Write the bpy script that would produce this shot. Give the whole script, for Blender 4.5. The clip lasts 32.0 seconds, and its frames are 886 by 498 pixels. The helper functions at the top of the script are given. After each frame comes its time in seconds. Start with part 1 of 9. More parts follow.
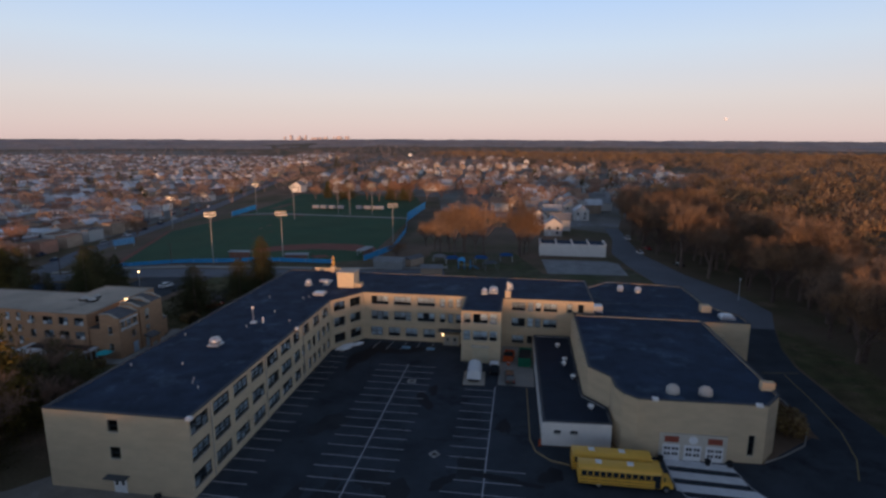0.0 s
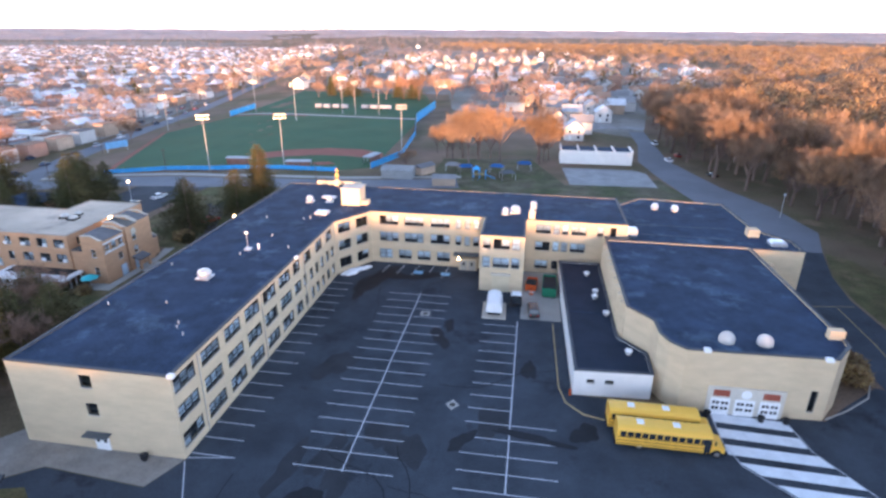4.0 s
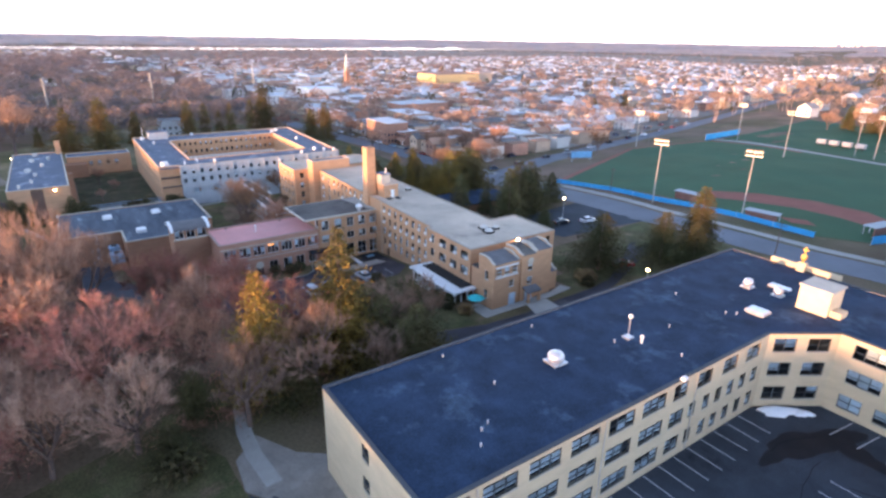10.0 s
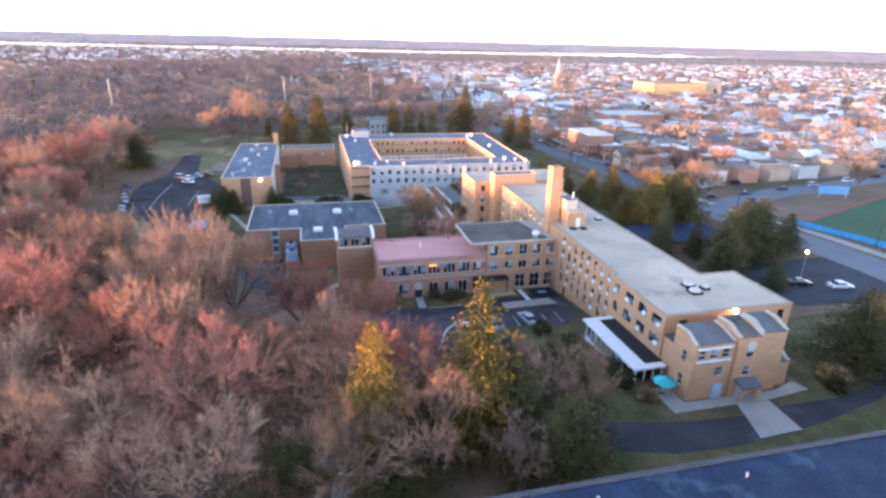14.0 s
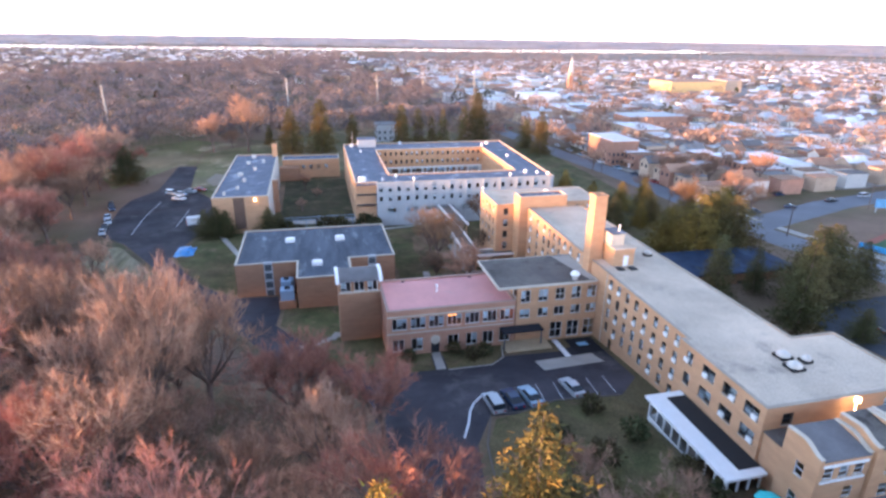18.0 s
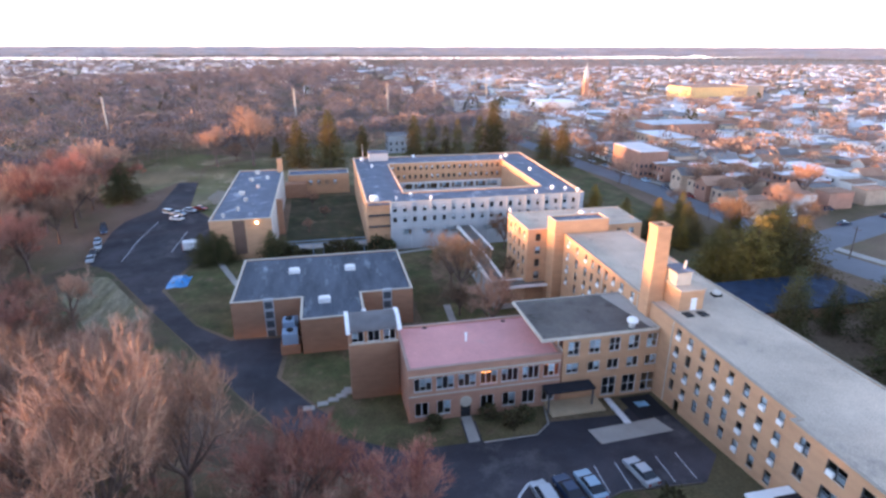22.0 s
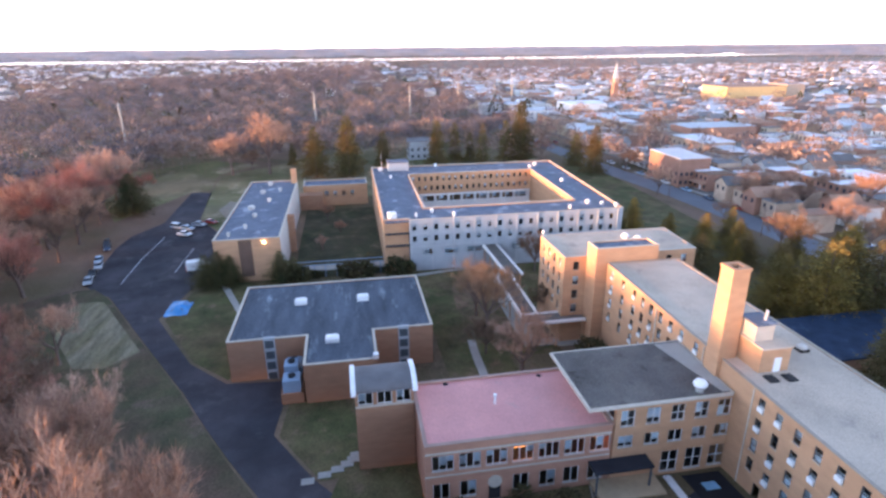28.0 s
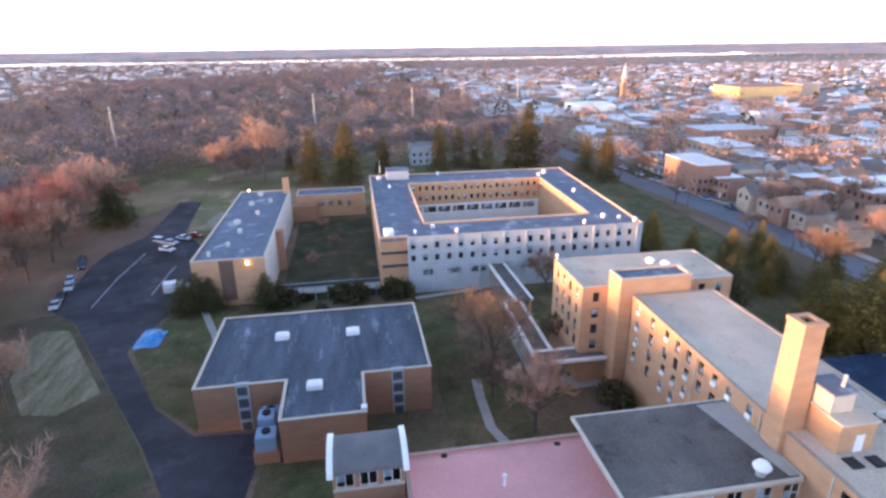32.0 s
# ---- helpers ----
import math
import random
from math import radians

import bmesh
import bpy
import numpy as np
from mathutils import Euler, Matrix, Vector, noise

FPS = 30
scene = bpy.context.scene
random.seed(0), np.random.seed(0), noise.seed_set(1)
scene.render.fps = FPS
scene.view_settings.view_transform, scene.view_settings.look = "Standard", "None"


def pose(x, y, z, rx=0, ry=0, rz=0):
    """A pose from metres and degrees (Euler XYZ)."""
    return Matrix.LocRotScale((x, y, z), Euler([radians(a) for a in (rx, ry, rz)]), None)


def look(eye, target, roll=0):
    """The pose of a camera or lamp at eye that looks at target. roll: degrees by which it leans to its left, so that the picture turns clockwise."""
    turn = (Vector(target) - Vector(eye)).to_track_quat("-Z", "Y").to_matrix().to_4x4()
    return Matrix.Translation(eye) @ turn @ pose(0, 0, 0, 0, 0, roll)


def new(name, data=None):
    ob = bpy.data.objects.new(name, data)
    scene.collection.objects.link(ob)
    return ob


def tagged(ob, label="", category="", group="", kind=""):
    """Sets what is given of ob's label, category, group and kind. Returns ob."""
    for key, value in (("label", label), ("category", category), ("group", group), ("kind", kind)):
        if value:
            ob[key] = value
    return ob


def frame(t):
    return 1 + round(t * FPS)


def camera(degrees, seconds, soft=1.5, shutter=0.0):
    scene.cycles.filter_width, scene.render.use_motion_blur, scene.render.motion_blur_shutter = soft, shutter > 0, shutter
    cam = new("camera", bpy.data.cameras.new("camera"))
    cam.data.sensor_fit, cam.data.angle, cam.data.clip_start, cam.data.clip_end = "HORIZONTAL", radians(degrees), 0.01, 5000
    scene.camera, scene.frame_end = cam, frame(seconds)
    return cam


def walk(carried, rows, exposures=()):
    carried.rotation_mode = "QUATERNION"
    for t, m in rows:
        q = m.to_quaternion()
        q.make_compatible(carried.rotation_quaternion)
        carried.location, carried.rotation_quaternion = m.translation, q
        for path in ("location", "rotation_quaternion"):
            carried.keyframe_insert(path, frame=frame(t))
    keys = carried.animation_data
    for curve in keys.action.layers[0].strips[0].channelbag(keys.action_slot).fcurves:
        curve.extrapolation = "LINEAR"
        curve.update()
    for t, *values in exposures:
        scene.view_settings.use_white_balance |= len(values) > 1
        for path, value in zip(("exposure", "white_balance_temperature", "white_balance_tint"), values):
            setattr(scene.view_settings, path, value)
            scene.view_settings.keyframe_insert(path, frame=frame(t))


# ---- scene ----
cam = camera(76.7, 32.0, soft=2.7)

# seconds, x, y, z, yaw, pitch, roll
PATH = [
    (0.0, 5.39, -21.69, 44.35, 8.10, -11.12, 0.29),
    (0.5, 4.95, -20.46, 44.46, 8.49, -14.19, 0.40),
    (1.0, 4.66, -18.95, 44.64, 8.91, -20.38, 0.28),
    (1.5, 4.32, -17.39, 44.92, 8.91, -21.76, 0.39),
    (2.0, 3.99, -15.75, 45.04, 8.97, -21.79, 0.37),
    (2.5, 3.48, -14.13, 44.98, 9.00, -21.54, 0.32),
    (4.5, 1.42, -6.53, 44.92, 8.87, -21.47, 0.41),
    (5.0, 0.94, -4.43, 44.85, 8.87, -21.42, 0.39),
    (5.5, 0.37, -2.29, 44.80, 8.79, -21.29, 0.44),
    (6.0, 0.00, 0.00, 44.64, 8.80, -21.13, 0.38),
    (6.5, -0.79, 1.95, 44.85, 8.49, -21.01, 0.38),
    (7.0, -1.34, 4.36, 44.82, 8.45, -21.06, 0.29),
    (7.5, -1.91, 6.74, 44.88, 10.74, -21.00, 0.26),
    (8.0, -2.68, 8.85, 44.95, 20.37, -20.81, 0.41),
    (8.5, -3.35, 11.14, 45.17, 33.33, -20.87, 0.74),
    (9.0, -4.13, 13.36, 45.17, 42.63, -20.82, 0.83),
    (9.5, -5.03, 15.74, 45.22, 49.01, -20.82, 1.00),
    (10.0, -6.25, 17.98, 44.97, 55.34, -20.66, 0.93),
    (10.5, -7.75, 20.08, 44.83, 61.65, -20.69, 0.97),
    (11.0, -9.39, 22.22, 44.61, 68.25, -20.69, 0.96),
    (11.5, -11.28, 24.04, 44.34, 74.71, -20.67, 1.15),
    (12.0, -13.33, 25.49, 44.12, 76.09, -20.78, 1.26),
    (12.5, -15.31, 26.67, 44.09, 75.99, -20.93, 1.35),
    (13.0, -17.44, 27.63, 43.79, 75.87, -20.74, 1.54),
    (13.5, -19.72, 28.48, 43.91, 75.84, -20.59, 1.50),
    (14.0, -21.81, 29.28, 44.22, 75.95, -20.57, 1.40),
    (14.5, -23.98, 29.70, 44.53, 75.94, -21.03, 1.39),
    (16.5, -33.86, 30.97, 45.25, 76.34, -21.26, 0.96),
    (17.0, -36.57, 31.23, 45.14, 76.47, -21.12, 0.95),
    (17.5, -39.29, 31.60, 45.20, 76.64, -20.96, 0.81),
    (18.0, -42.05, 31.80, 45.10, 76.78, -20.77, 0.78),
    (18.5, -44.81, 31.95, 44.92, 76.93, -20.74, 0.76),
    (19.0, -47.56, 32.11, 44.95, 77.11, -20.73, 0.65),
    (19.5, -50.25, 32.26, 44.90, 77.31, -20.64, 0.60),
    (20.0, -52.89, 32.47, 44.84, 77.55, -20.51, 0.44),
    (20.5, -55.03, 32.40, 44.91, 77.86, -19.85, 0.46),
    (21.0, -56.66, 32.38, 44.82, 77.96, -19.81, 0.27),
    (21.5, -57.69, 32.50, 44.61, 77.76, -20.19, 0.20),
    (22.0, -58.69, 32.52, 44.24, 77.79, -20.05, 0.11),
    (22.5, -59.65, 32.64, 43.94, 78.00, -19.93, -0.10),
    (23.0, -60.70, 32.57, 43.86, 78.24, -19.84, -0.24),
    (23.5, -61.60, 32.70, 44.02, 78.65, -19.84, -0.69),
    (24.0, -62.62, 32.83, 44.24, 79.00, -19.90, -0.88),
    (24.5, -63.62, 33.03, 44.56, 79.30, -20.02, -0.92),
    (25.0, -64.71, 33.37, 44.75, 79.57, -19.99, -1.00),
    (25.5, -65.90, 33.57, 44.89, 79.77, -20.05, -0.94),
    (27.5, -71.59, 35.00, 44.70, 80.21, -20.03, -0.67),
    (28.0, -73.03, 35.41, 44.59, 80.32, -20.01, -0.56),
    (28.5, -74.65, 35.79, 44.56, 80.44, -20.15, -0.66),
    (29.0, -76.32, 36.16, 44.65, 80.50, -20.22, -0.67),
    (29.5, -77.93, 36.67, 44.63, 80.60, -20.31, -0.73),
    (30.0, -79.63, 37.01, 44.56, 80.64, -20.28, -0.71),
    (30.5, -81.33, 37.31, 44.59, 80.66, -20.22, -0.70),
    (31.0, -83.01, 37.76, 44.55, 80.76, -20.18, -0.80),
    (31.5, -84.61, 38.12, 44.58, 80.85, -20.10, -0.84),
    (32.0, -86.27, 38.44, 44.53, 80.85, -20.01, -0.78),
]


def aim(x, y, z, yaw, pitch, roll):
    return pose(x, y, z, 90 + pitch, 0, yaw) @ pose(0, 0, 0, 0, 0, roll)


walk(cam, [(r[0], aim(*r[1:])) for r in PATH],
     exposures=[(0.0, 0.6, 6500, 12), (0.7, 1.1, 6900, 24), (1.0, 2.0, 7000, 28), (1.3, 2.65, 6800, 22), (1.8, 3.2, 6500, 15), (5.0, 3.15, 6450, 15), (8.0, 3.05, 6400, 14), (10.0, 3.0, 6400, 14), (11.3, 3.27, 6450, 14), (13.0, 3.42, 6500, 14), (17.0, 3.42, 6500, 15), (21.0, 3.15, 6500, 16), (28.0, 3.15, 6450, 16), (32.0, 3.1, 6450, 16)])

# ---------------------------------------------------------------- light
SUN_AZ = math.atan2(0.13, -0.99)
SUN_EL = radians(2.4)
world = bpy.data.worlds.new("sky")
scene.world = world
world.use_nodes = True
wn = world.node_tree.nodes
wl = world.node_tree.links
sky = wn.new("ShaderNodeTexSky")
sky.sky_type = "NISHITA"
sky.sun_disc = False
sky.sun_elevation = SUN_EL
sky.sun_rotation = SUN_AZ
sky.altitude = 50
sky.air_density = 1.0
sky.dust_density = 0.4
sky.ozone_density = 3.0
calm = wn.new("ShaderNodeHueSaturation")
calm.inputs["Saturation"].default_value = 0.55
# dusk haze: a peach horizon that pales upward and deepens to blue overhead
way = wn.new("ShaderNodeTexCoord")
split = wn.new("ShaderNodeSeparateXYZ")
haze = wn.new("ShaderNodeValToRGB")
for k, (at, col) in enumerate(((0.0, (0.48, 0.37, 0.36)), (0.07, (0.48, 0.43, 0.43)), (0.15, (0.40, 0.46, 0.54)), (0.24, (0.27, 0.40, 0.61)), (0.42, (0.055, 0.092, 0.165)), (1.0, (0.012, 0.022, 0.045)))):
    stop = haze.color_ramp.elements[k] if k < 2 else haze.color_ramp.elements.new(at)
    stop.position, stop.color = at, (*col, 1)
glow = wn.new("ShaderNodeVectorMath")
glow.operation = "SCALE"
glow.inputs["Scale"].default_value = 5.6
both = wn.new("ShaderNodeMix")
both.data_type, both.blend_type = "RGBA", "ADD"
both.inputs[0].default_value = 0.4
wl.new(way.outputs["Generated"], split.inputs[0])
wl.new(split.outputs["Z"], haze.inputs[0])
wl.new(haze.outputs[0], glow.inputs[0])
wl.new(sky.outputs[0], calm.inputs["Color"])
wl.new(glow.outputs[0], both.inputs[6])
wl.new(calm.outputs[0], both.inputs[7])
wl.new(both.outputs[2], wn["Background"].inputs[0])
wn["Background"].inputs[1].default_value = 0.15

sun = new("sun", bpy.data.lights.new("sun", "SUN"))
sun.data.energy = 1.9
sun.data.angle = radians(1.5)
sun.data.color = (1.0, 0.53, 0.26)
sun.matrix_world = look((math.sin(SUN_AZ) * 100, math.cos(SUN_AZ) * 100, math.tan(SUN_EL) * 100), (0, 0, 0))


# ---------------------------------------------------------------- materials
MATS = {}


def mat(name, col, rough=0.85, var=0.25, scale=0.6, fine=9.0, bump=0.15, metal=0.0, stretch=(1, 1, 1), tint=None, spots=0.0, spot_col=(0.3, 0.3, 0.3), spot_scale=0.08, rnd=0.0):
    """A surface of one base colour, with broad stains, fine grain, relief, and patches of a second colour."""
    if name in MATS:
        return MATS[name]
    m = bpy.data.materials.new(name)
    m.use_nodes = True
    n, l = m.node_tree.nodes, m.node_tree.links
    b = n["Principled BSDF"]
    b.inputs["Roughness"].default_value = rough
    b.inputs["Metallic"].default_value = metal
    if rough > 0.45 and not metal:
        b.inputs["Specular IOR Level"].default_value = 0.15
    geo = n.new("ShaderNodeNewGeometry")
    mp = n.new("ShaderNodeMapping")
    mp.inputs["Scale"].default_value = stretch
    l.new(geo.outputs["Position"], mp.inputs["Vector"])

    def tex(s, detail, rough_=0.6):
        t = n.new("ShaderNodeTexNoise")
        t.inputs["Scale"].default_value = s
        t.inputs["Detail"].default_value = detail
        t.inputs["Roughness"].default_value = rough_
        l.new(mp.outputs[0], t.inputs["Vector"])
        return t

    t1, t2 = tex(scale, 4), tex(fine, 3)
    add = n.new("ShaderNodeMath")
    add.operation = "ADD"
    l.new(t1.outputs["Fac"], add.inputs[0])
    l.new(t2.outputs["Fac"], add.inputs[1])
    ramp = n.new("ShaderNodeMapRange")
    ramp.inputs["From Min"].default_value = 0.7
    ramp.inputs["From Max"].default_value = 1.3
    ramp.inputs["To Min"].default_value = 1 - var
    ramp.inputs["To Max"].default_value = 1 + var
    l.new(add.outputs[0], ramp.inputs["Value"])
    base = n.new("ShaderNodeMix")
    base.data_type = "RGBA"
    base.inputs[6].default_value = (*col, 1)
    base.inputs[7].default_value = (*(tint or col), 1)
    if tint:
        t3 = tex(scale * 0.45, 3)
        r3 = n.new("ShaderNodeMapRange")
        r3.inputs["From Min"].default_value = 0.38
        r3.inputs["From Max"].default_value = 0.62
        l.new(t3.outputs["Fac"], r3.inputs["Value"])
        l.new(r3.outputs[0], base.inputs[0])
    last = base.outputs[2]
    if spots:
        t4 = tex(spot_scale, 5, 0.7)
        r4 = n.new("ShaderNodeMapRange")
        r4.inputs["From Min"].default_value = 0.62 - 0.12 * spots
        r4.inputs["From Max"].default_value = 0.74 - 0.12 * spots
        l.new(t4.outputs["Fac"], r4.inputs["Value"])
        sp = n.new("ShaderNodeMix")
        sp.data_type = "RGBA"
        l.new(r4.outputs[0], sp.inputs[0])
        l.new(last, sp.inputs[6])
        sp.inputs[7].default_value = (*spot_col, 1)
        last = sp.outputs[2]
    mul = n.new("ShaderNodeVectorMath")
    mul.operation = "SCALE"
    l.new(last, mul.inputs[0])
    l.new(ramp.outputs[0], mul.inputs["Scale"])
    last = mul.outputs[0]
    if rnd:
        oi = n.new("ShaderNodeObjectInfo")
        hs = n.new("ShaderNodeHueSaturation")
        rr = n.new("ShaderNodeMapRange")
        rr.inputs["To Min"].default_value = 1 - rnd
        rr.inputs["To Max"].default_value = 1 + rnd
        l.new(oi.outputs["Random"], rr.inputs["Value"])
        l.new(rr.outputs[0], hs.inputs["Value"])
        l.new(last, hs.inputs["Color"])
        last = hs.outputs[0]
    l.new(last, b.inputs["Base Color"])
    if bump:
        bp = n.new("ShaderNodeBump")
        bp.inputs["Strength"].default_value = bump
        bp.inputs["Distance"].default_value = 0.05
        l.new(t2.outputs["Fac"], bp.inputs["Height"])
        l.new(bp.outputs[0], b.inputs["Normal"])
    MATS[name] = m
    return m


def islands(m, low=0.6, high=1.4, hue=0.03):
    """Lets every loose piece of a joined mesh differ a little in brightness and hue."""
    n, l = m.node_tree.nodes, m.node_tree.links
    b = n["Principled BSDF"]
    src = b.inputs["Base Color"].links[0].from_socket
    g = n.new("ShaderNodeNewGeometry")
    hs = n.new("ShaderNodeHueSaturation")
    a = n.new("ShaderNodeMapRange")
    a.inputs["To Min"].default_value, a.inputs["To Max"].default_value = low, high
    c = n.new("ShaderNodeMapRange")
    c.inputs["To Min"].default_value, c.inputs["To Max"].default_value = 0.5 - hue, 0.5 + hue
    l.new(g.outputs["Random Per Island"], a.inputs["Value"])
    l.new(g.outputs["Random Per Island"], c.inputs["Value"])
    l.new(a.outputs[0], hs.inputs["Value"])
    l.new(c.outputs[0], hs.inputs["Hue"])
    l.new(src, hs.inputs["Color"])
    l.new(hs.outputs[0], b.inputs["Base Color"])
    return m


def glass_mat(name, tone, clear):
    m = bpy.data.materials.new(name)
    m.use_nodes = True
    n, l = m.node_tree.nodes, m.node_tree.links
    out = n["Material Output"]
    n.remove(n["Principled BSDF"])
    tr = n.new("ShaderNodeBsdfTransparent")
    tr.inputs[0].default_value = (*tone, 1)
    gl = n.new("ShaderNodeBsdfGlossy")
    gl.inputs["Roughness"].default_value = 0.04
    fr = n.new("ShaderNodeFresnel")
    fr.inputs["IOR"].default_value = clear
    mx = n.new("ShaderNodeMixShader")
    l.new(fr.outputs[0], mx.inputs[0])
    l.new(tr.outputs[0], mx.inputs[1])
    l.new(gl.outputs[0], mx.inputs[2])
    l.new(mx.outputs[0], out.inputs[0])
    return m


def lamp_mat(name, col, strength):
    m = bpy.data.materials.new(name)
    m.use_nodes = True
    b = m.node_tree.nodes["Principled BSDF"]
    b.inputs["Base Color"].default_value = (*col, 1)
    b.inputs["Emission Color"].default_value = (*col, 1)
    b.inputs["Emission Strength"].default_value = strength
    return m


GLASS = glass_mat("window_glass", (0.82, 0.87, 0.92), 1.9)
M_BUFF = mat("buff_brick", (0.62, 0.485, 0.325), 0.9, 0.12, 0.35, 14, 0.2, stretch=(1, 1, 3))
M_CONV = mat("orange_buff_brick", (0.52, 0.30, 0.175), 0.9, 0.16, 0.4, 14, 0.2, stretch=(1, 1, 3))
M_BROWN = mat("brown_brick", (0.37, 0.20, 0.125), 0.9, 0.16, 0.4, 14, 0.2, stretch=(1, 1, 3))
M_PINKB = mat("rose_brick", (0.46, 0.245, 0.17), 0.9, 0.16, 0.4, 14, 0.2, stretch=(1, 1, 3))
M_WHITEW = mat("white_painted_block", (0.78, 0.74, 0.70), 0.8, 0.08, 0.5, 10, 0.1)
M_PANEL = mat("pale_grey_panel", (0.40, 0.42, 0.44), 0.8, 0.1, 0.5, 10, 0.1)
M_STONE = mat("limestone_coping", (0.52, 0.46, 0.38), 0.8, 0.15, 0.8, 12, 0.1)
M_ROOF_D = mat("dark_roof_membrane", (0.022, 0.040, 0.076), 0.85, 0.45, 0.3, 7, 0.2, spots=0.55, spot_col=(0.062, 0.10, 0.155), spot_scale=0.16)
M_ROOF_W = mat("worn_roof_membrane", (0.070, 0.112, 0.170), 0.85, 0.35, 0.25, 6, 0.2, spots=0.85, spot_col=(0.23, 0.32, 0.41), spot_scale=0.22)
M_ROOF_L = mat("light_gravel_roof", (0.58, 0.475, 0.375), 0.95, 0.25, 0.12, 5, 0.3, tint=(0.46, 0.385, 0.31), spots=0.3, spot_col=(0.33, 0.28, 0.24), spot_scale=0.16)
M_ROOF_H = mat("streaked_blue_grey_roof", (0.078, 0.094, 0.12), 0.85, 0.5, 0.35, 7, 0.2, stretch=(0.22, 1, 1), spots=0.45, spot_col=(0.20, 0.23, 0.265), spot_scale=0.5)
M_ROOF_B = mat("blue_grey_roof", (0.13, 0.15, 0.195), 0.85, 0.28, 0.3, 7, 0.2, spots=0.5, spot_col=(0.34, 0.37, 0.42), spot_scale=0.22)
M_ROOF_P = mat("pink_roof", (0.70, 0.325, 0.30), 0.8, 0.14, 0.15, 5, 0.1, tint=(0.60, 0.29, 0.275), spots=0.2, spot_col=(0.48, 0.30, 0.28), spot_scale=0.25)
M_ROOF_T = mat("tar_gravel_roof", (0.105, 0.096, 0.090), 0.95, 0.35, 0.2, 5, 0.3, tint=(0.15, 0.135, 0.12), spots=0.4, spot_col=(0.065, 0.055, 0.05), spot_scale=0.35)
M_ASPHALT = mat("asphalt", (0.047, 0.056, 0.069), 0.9, 0.42, 0.14, 9, 0.25, spots=0.4, spot_col=(0.022, 0.023, 0.028), spot_scale=0.10)
M_DRIVE = mat("patched_drive", (0.068, 0.062, 0.070), 0.92, 0.4, 0.16, 8, 0.25, tint=(0.043, 0.042, 0.050), spots=0.5, spot_col=(0.105, 0.098, 0.10), spot_scale=0.13)
M_ROAD = mat("worn_road", (0.17, 0.178, 0.20), 0.9, 0.2, 0.07, 6, 0.2)
M_CONC = mat("concrete", (0.36, 0.34, 0.31), 0.9, 0.18, 0.3, 8, 0.2)
M_LINE = mat("road_paint", (0.47, 0.48, 0.51), 0.8, 0.25, 1.2, 12, 0.0)
M_YLINE = mat("yellow_paint", (0.30, 0.235, 0.11), 0.8, 0.25, 1.2, 12, 0.0)
M_BLUEP = mat("blue_paint", (0.22, 0.42, 0.60), 0.8, 0.2, 1.2, 12, 0.0)
M_FRAME = mat("dark_window_frame", (0.10, 0.11, 0.12), 0.5, 0.1, 2, 20, 0.0)
M_FRAMEW = mat("white_window_frame", (0.72, 0.72, 0.72), 0.5, 0.08, 2, 20, 0.0)
M_BLIND = mat("window_blind", (0.74, 0.82, 0.86), 0.8, 0.12, 0.8, 10, 0.0, rnd=0.25)
# the dimness of unlit rooms is put into this near-black colour
M_DARKROOM = mat("room_shade_surface", (0.07, 0.07, 0.075), 0.9, 0.1, 1, 5, 0.0)
M_METAL = mat("galvanised_metal", (0.62, 0.63, 0.65), 0.35, 0.15, 2, 12, 0.05, metal=0.6)
M_DOME = mat("cream_fibreglass", (0.52, 0.50, 0.47), 0.5, 0.08, 1, 10, 0.0)
M_WHITE = mat("white_paint", (0.80, 0.80, 0.80), 0.5, 0.06, 1, 10, 0.0)
M_BLACK = mat("black_rubber", (0.03, 0.03, 0.032), 0.7, 0.1, 2, 10, 0.0)
M_SNOW = mat("old_snow", (0.80, 0.82, 0.86), 0.7, 0.1, 1.2, 8, 0.3, spots=0.3, spot_col=(0.4, 0.38, 0.36), spot_scale=1.2)
M_BARK = mat("grey_brown_bark", (0.17, 0.12, 0.10), 0.95, 0.3, 1.5, 12, 0.3, rnd=0.25)
M_GRASS = mat("winter_lawn", (0.084, 0.088, 0.036), 0.95, 0.55, 0.2, 4, 0.4, tint=(0.125, 0.098, 0.050), spots=0.6, spot_col=(0.165, 0.115, 0.07), spot_scale=0.3)
M_DORMANT = mat("dormant_lawn", (0.125, 0.125, 0.055), 0.95, 0.5, 0.06, 3, 0.4, tint=(0.21, 0.17, 0.10), spots=0.6, spot_col=(0.30, 0.25, 0.165), spot_scale=0.07)
M_TURF = mat("green_turf", (0.045, 0.105, 0.055), 0.95, 0.15, 0.05, 3, 0.2, tint=(0.06, 0.11, 0.055))
M_CLAY = mat("red_clay", (0.26, 0.10, 0.075), 0.95, 0.15, 0.2, 4, 0.2)
M_BLUE = mat("blue_mesh_fence", (0.05, 0.34, 0.66), 0.6, 0.15, 0.5, 6, 0.0)
M_GROUND = mat("wooded_ground", (0.19, 0.125, 0.09), 0.98, 0.3, 0.05, 2.2, 0.5, tint=(0.12, 0.10, 0.055), spots=0.5, spot_col=(0.23, 0.15, 0.10), spot_scale=0.035)
M_TEAL = mat("turquoise_canvas", (0.05, 0.50, 0.52), 0.7, 0.1, 1, 10, 0.0)
M_LAMP = lamp_mat("lit_lamp", (1.0, 0.68, 0.34), 3.0)
M_WARM = lamp_mat("lit_room", (1.0, 0.36, 0.09), 0.5)


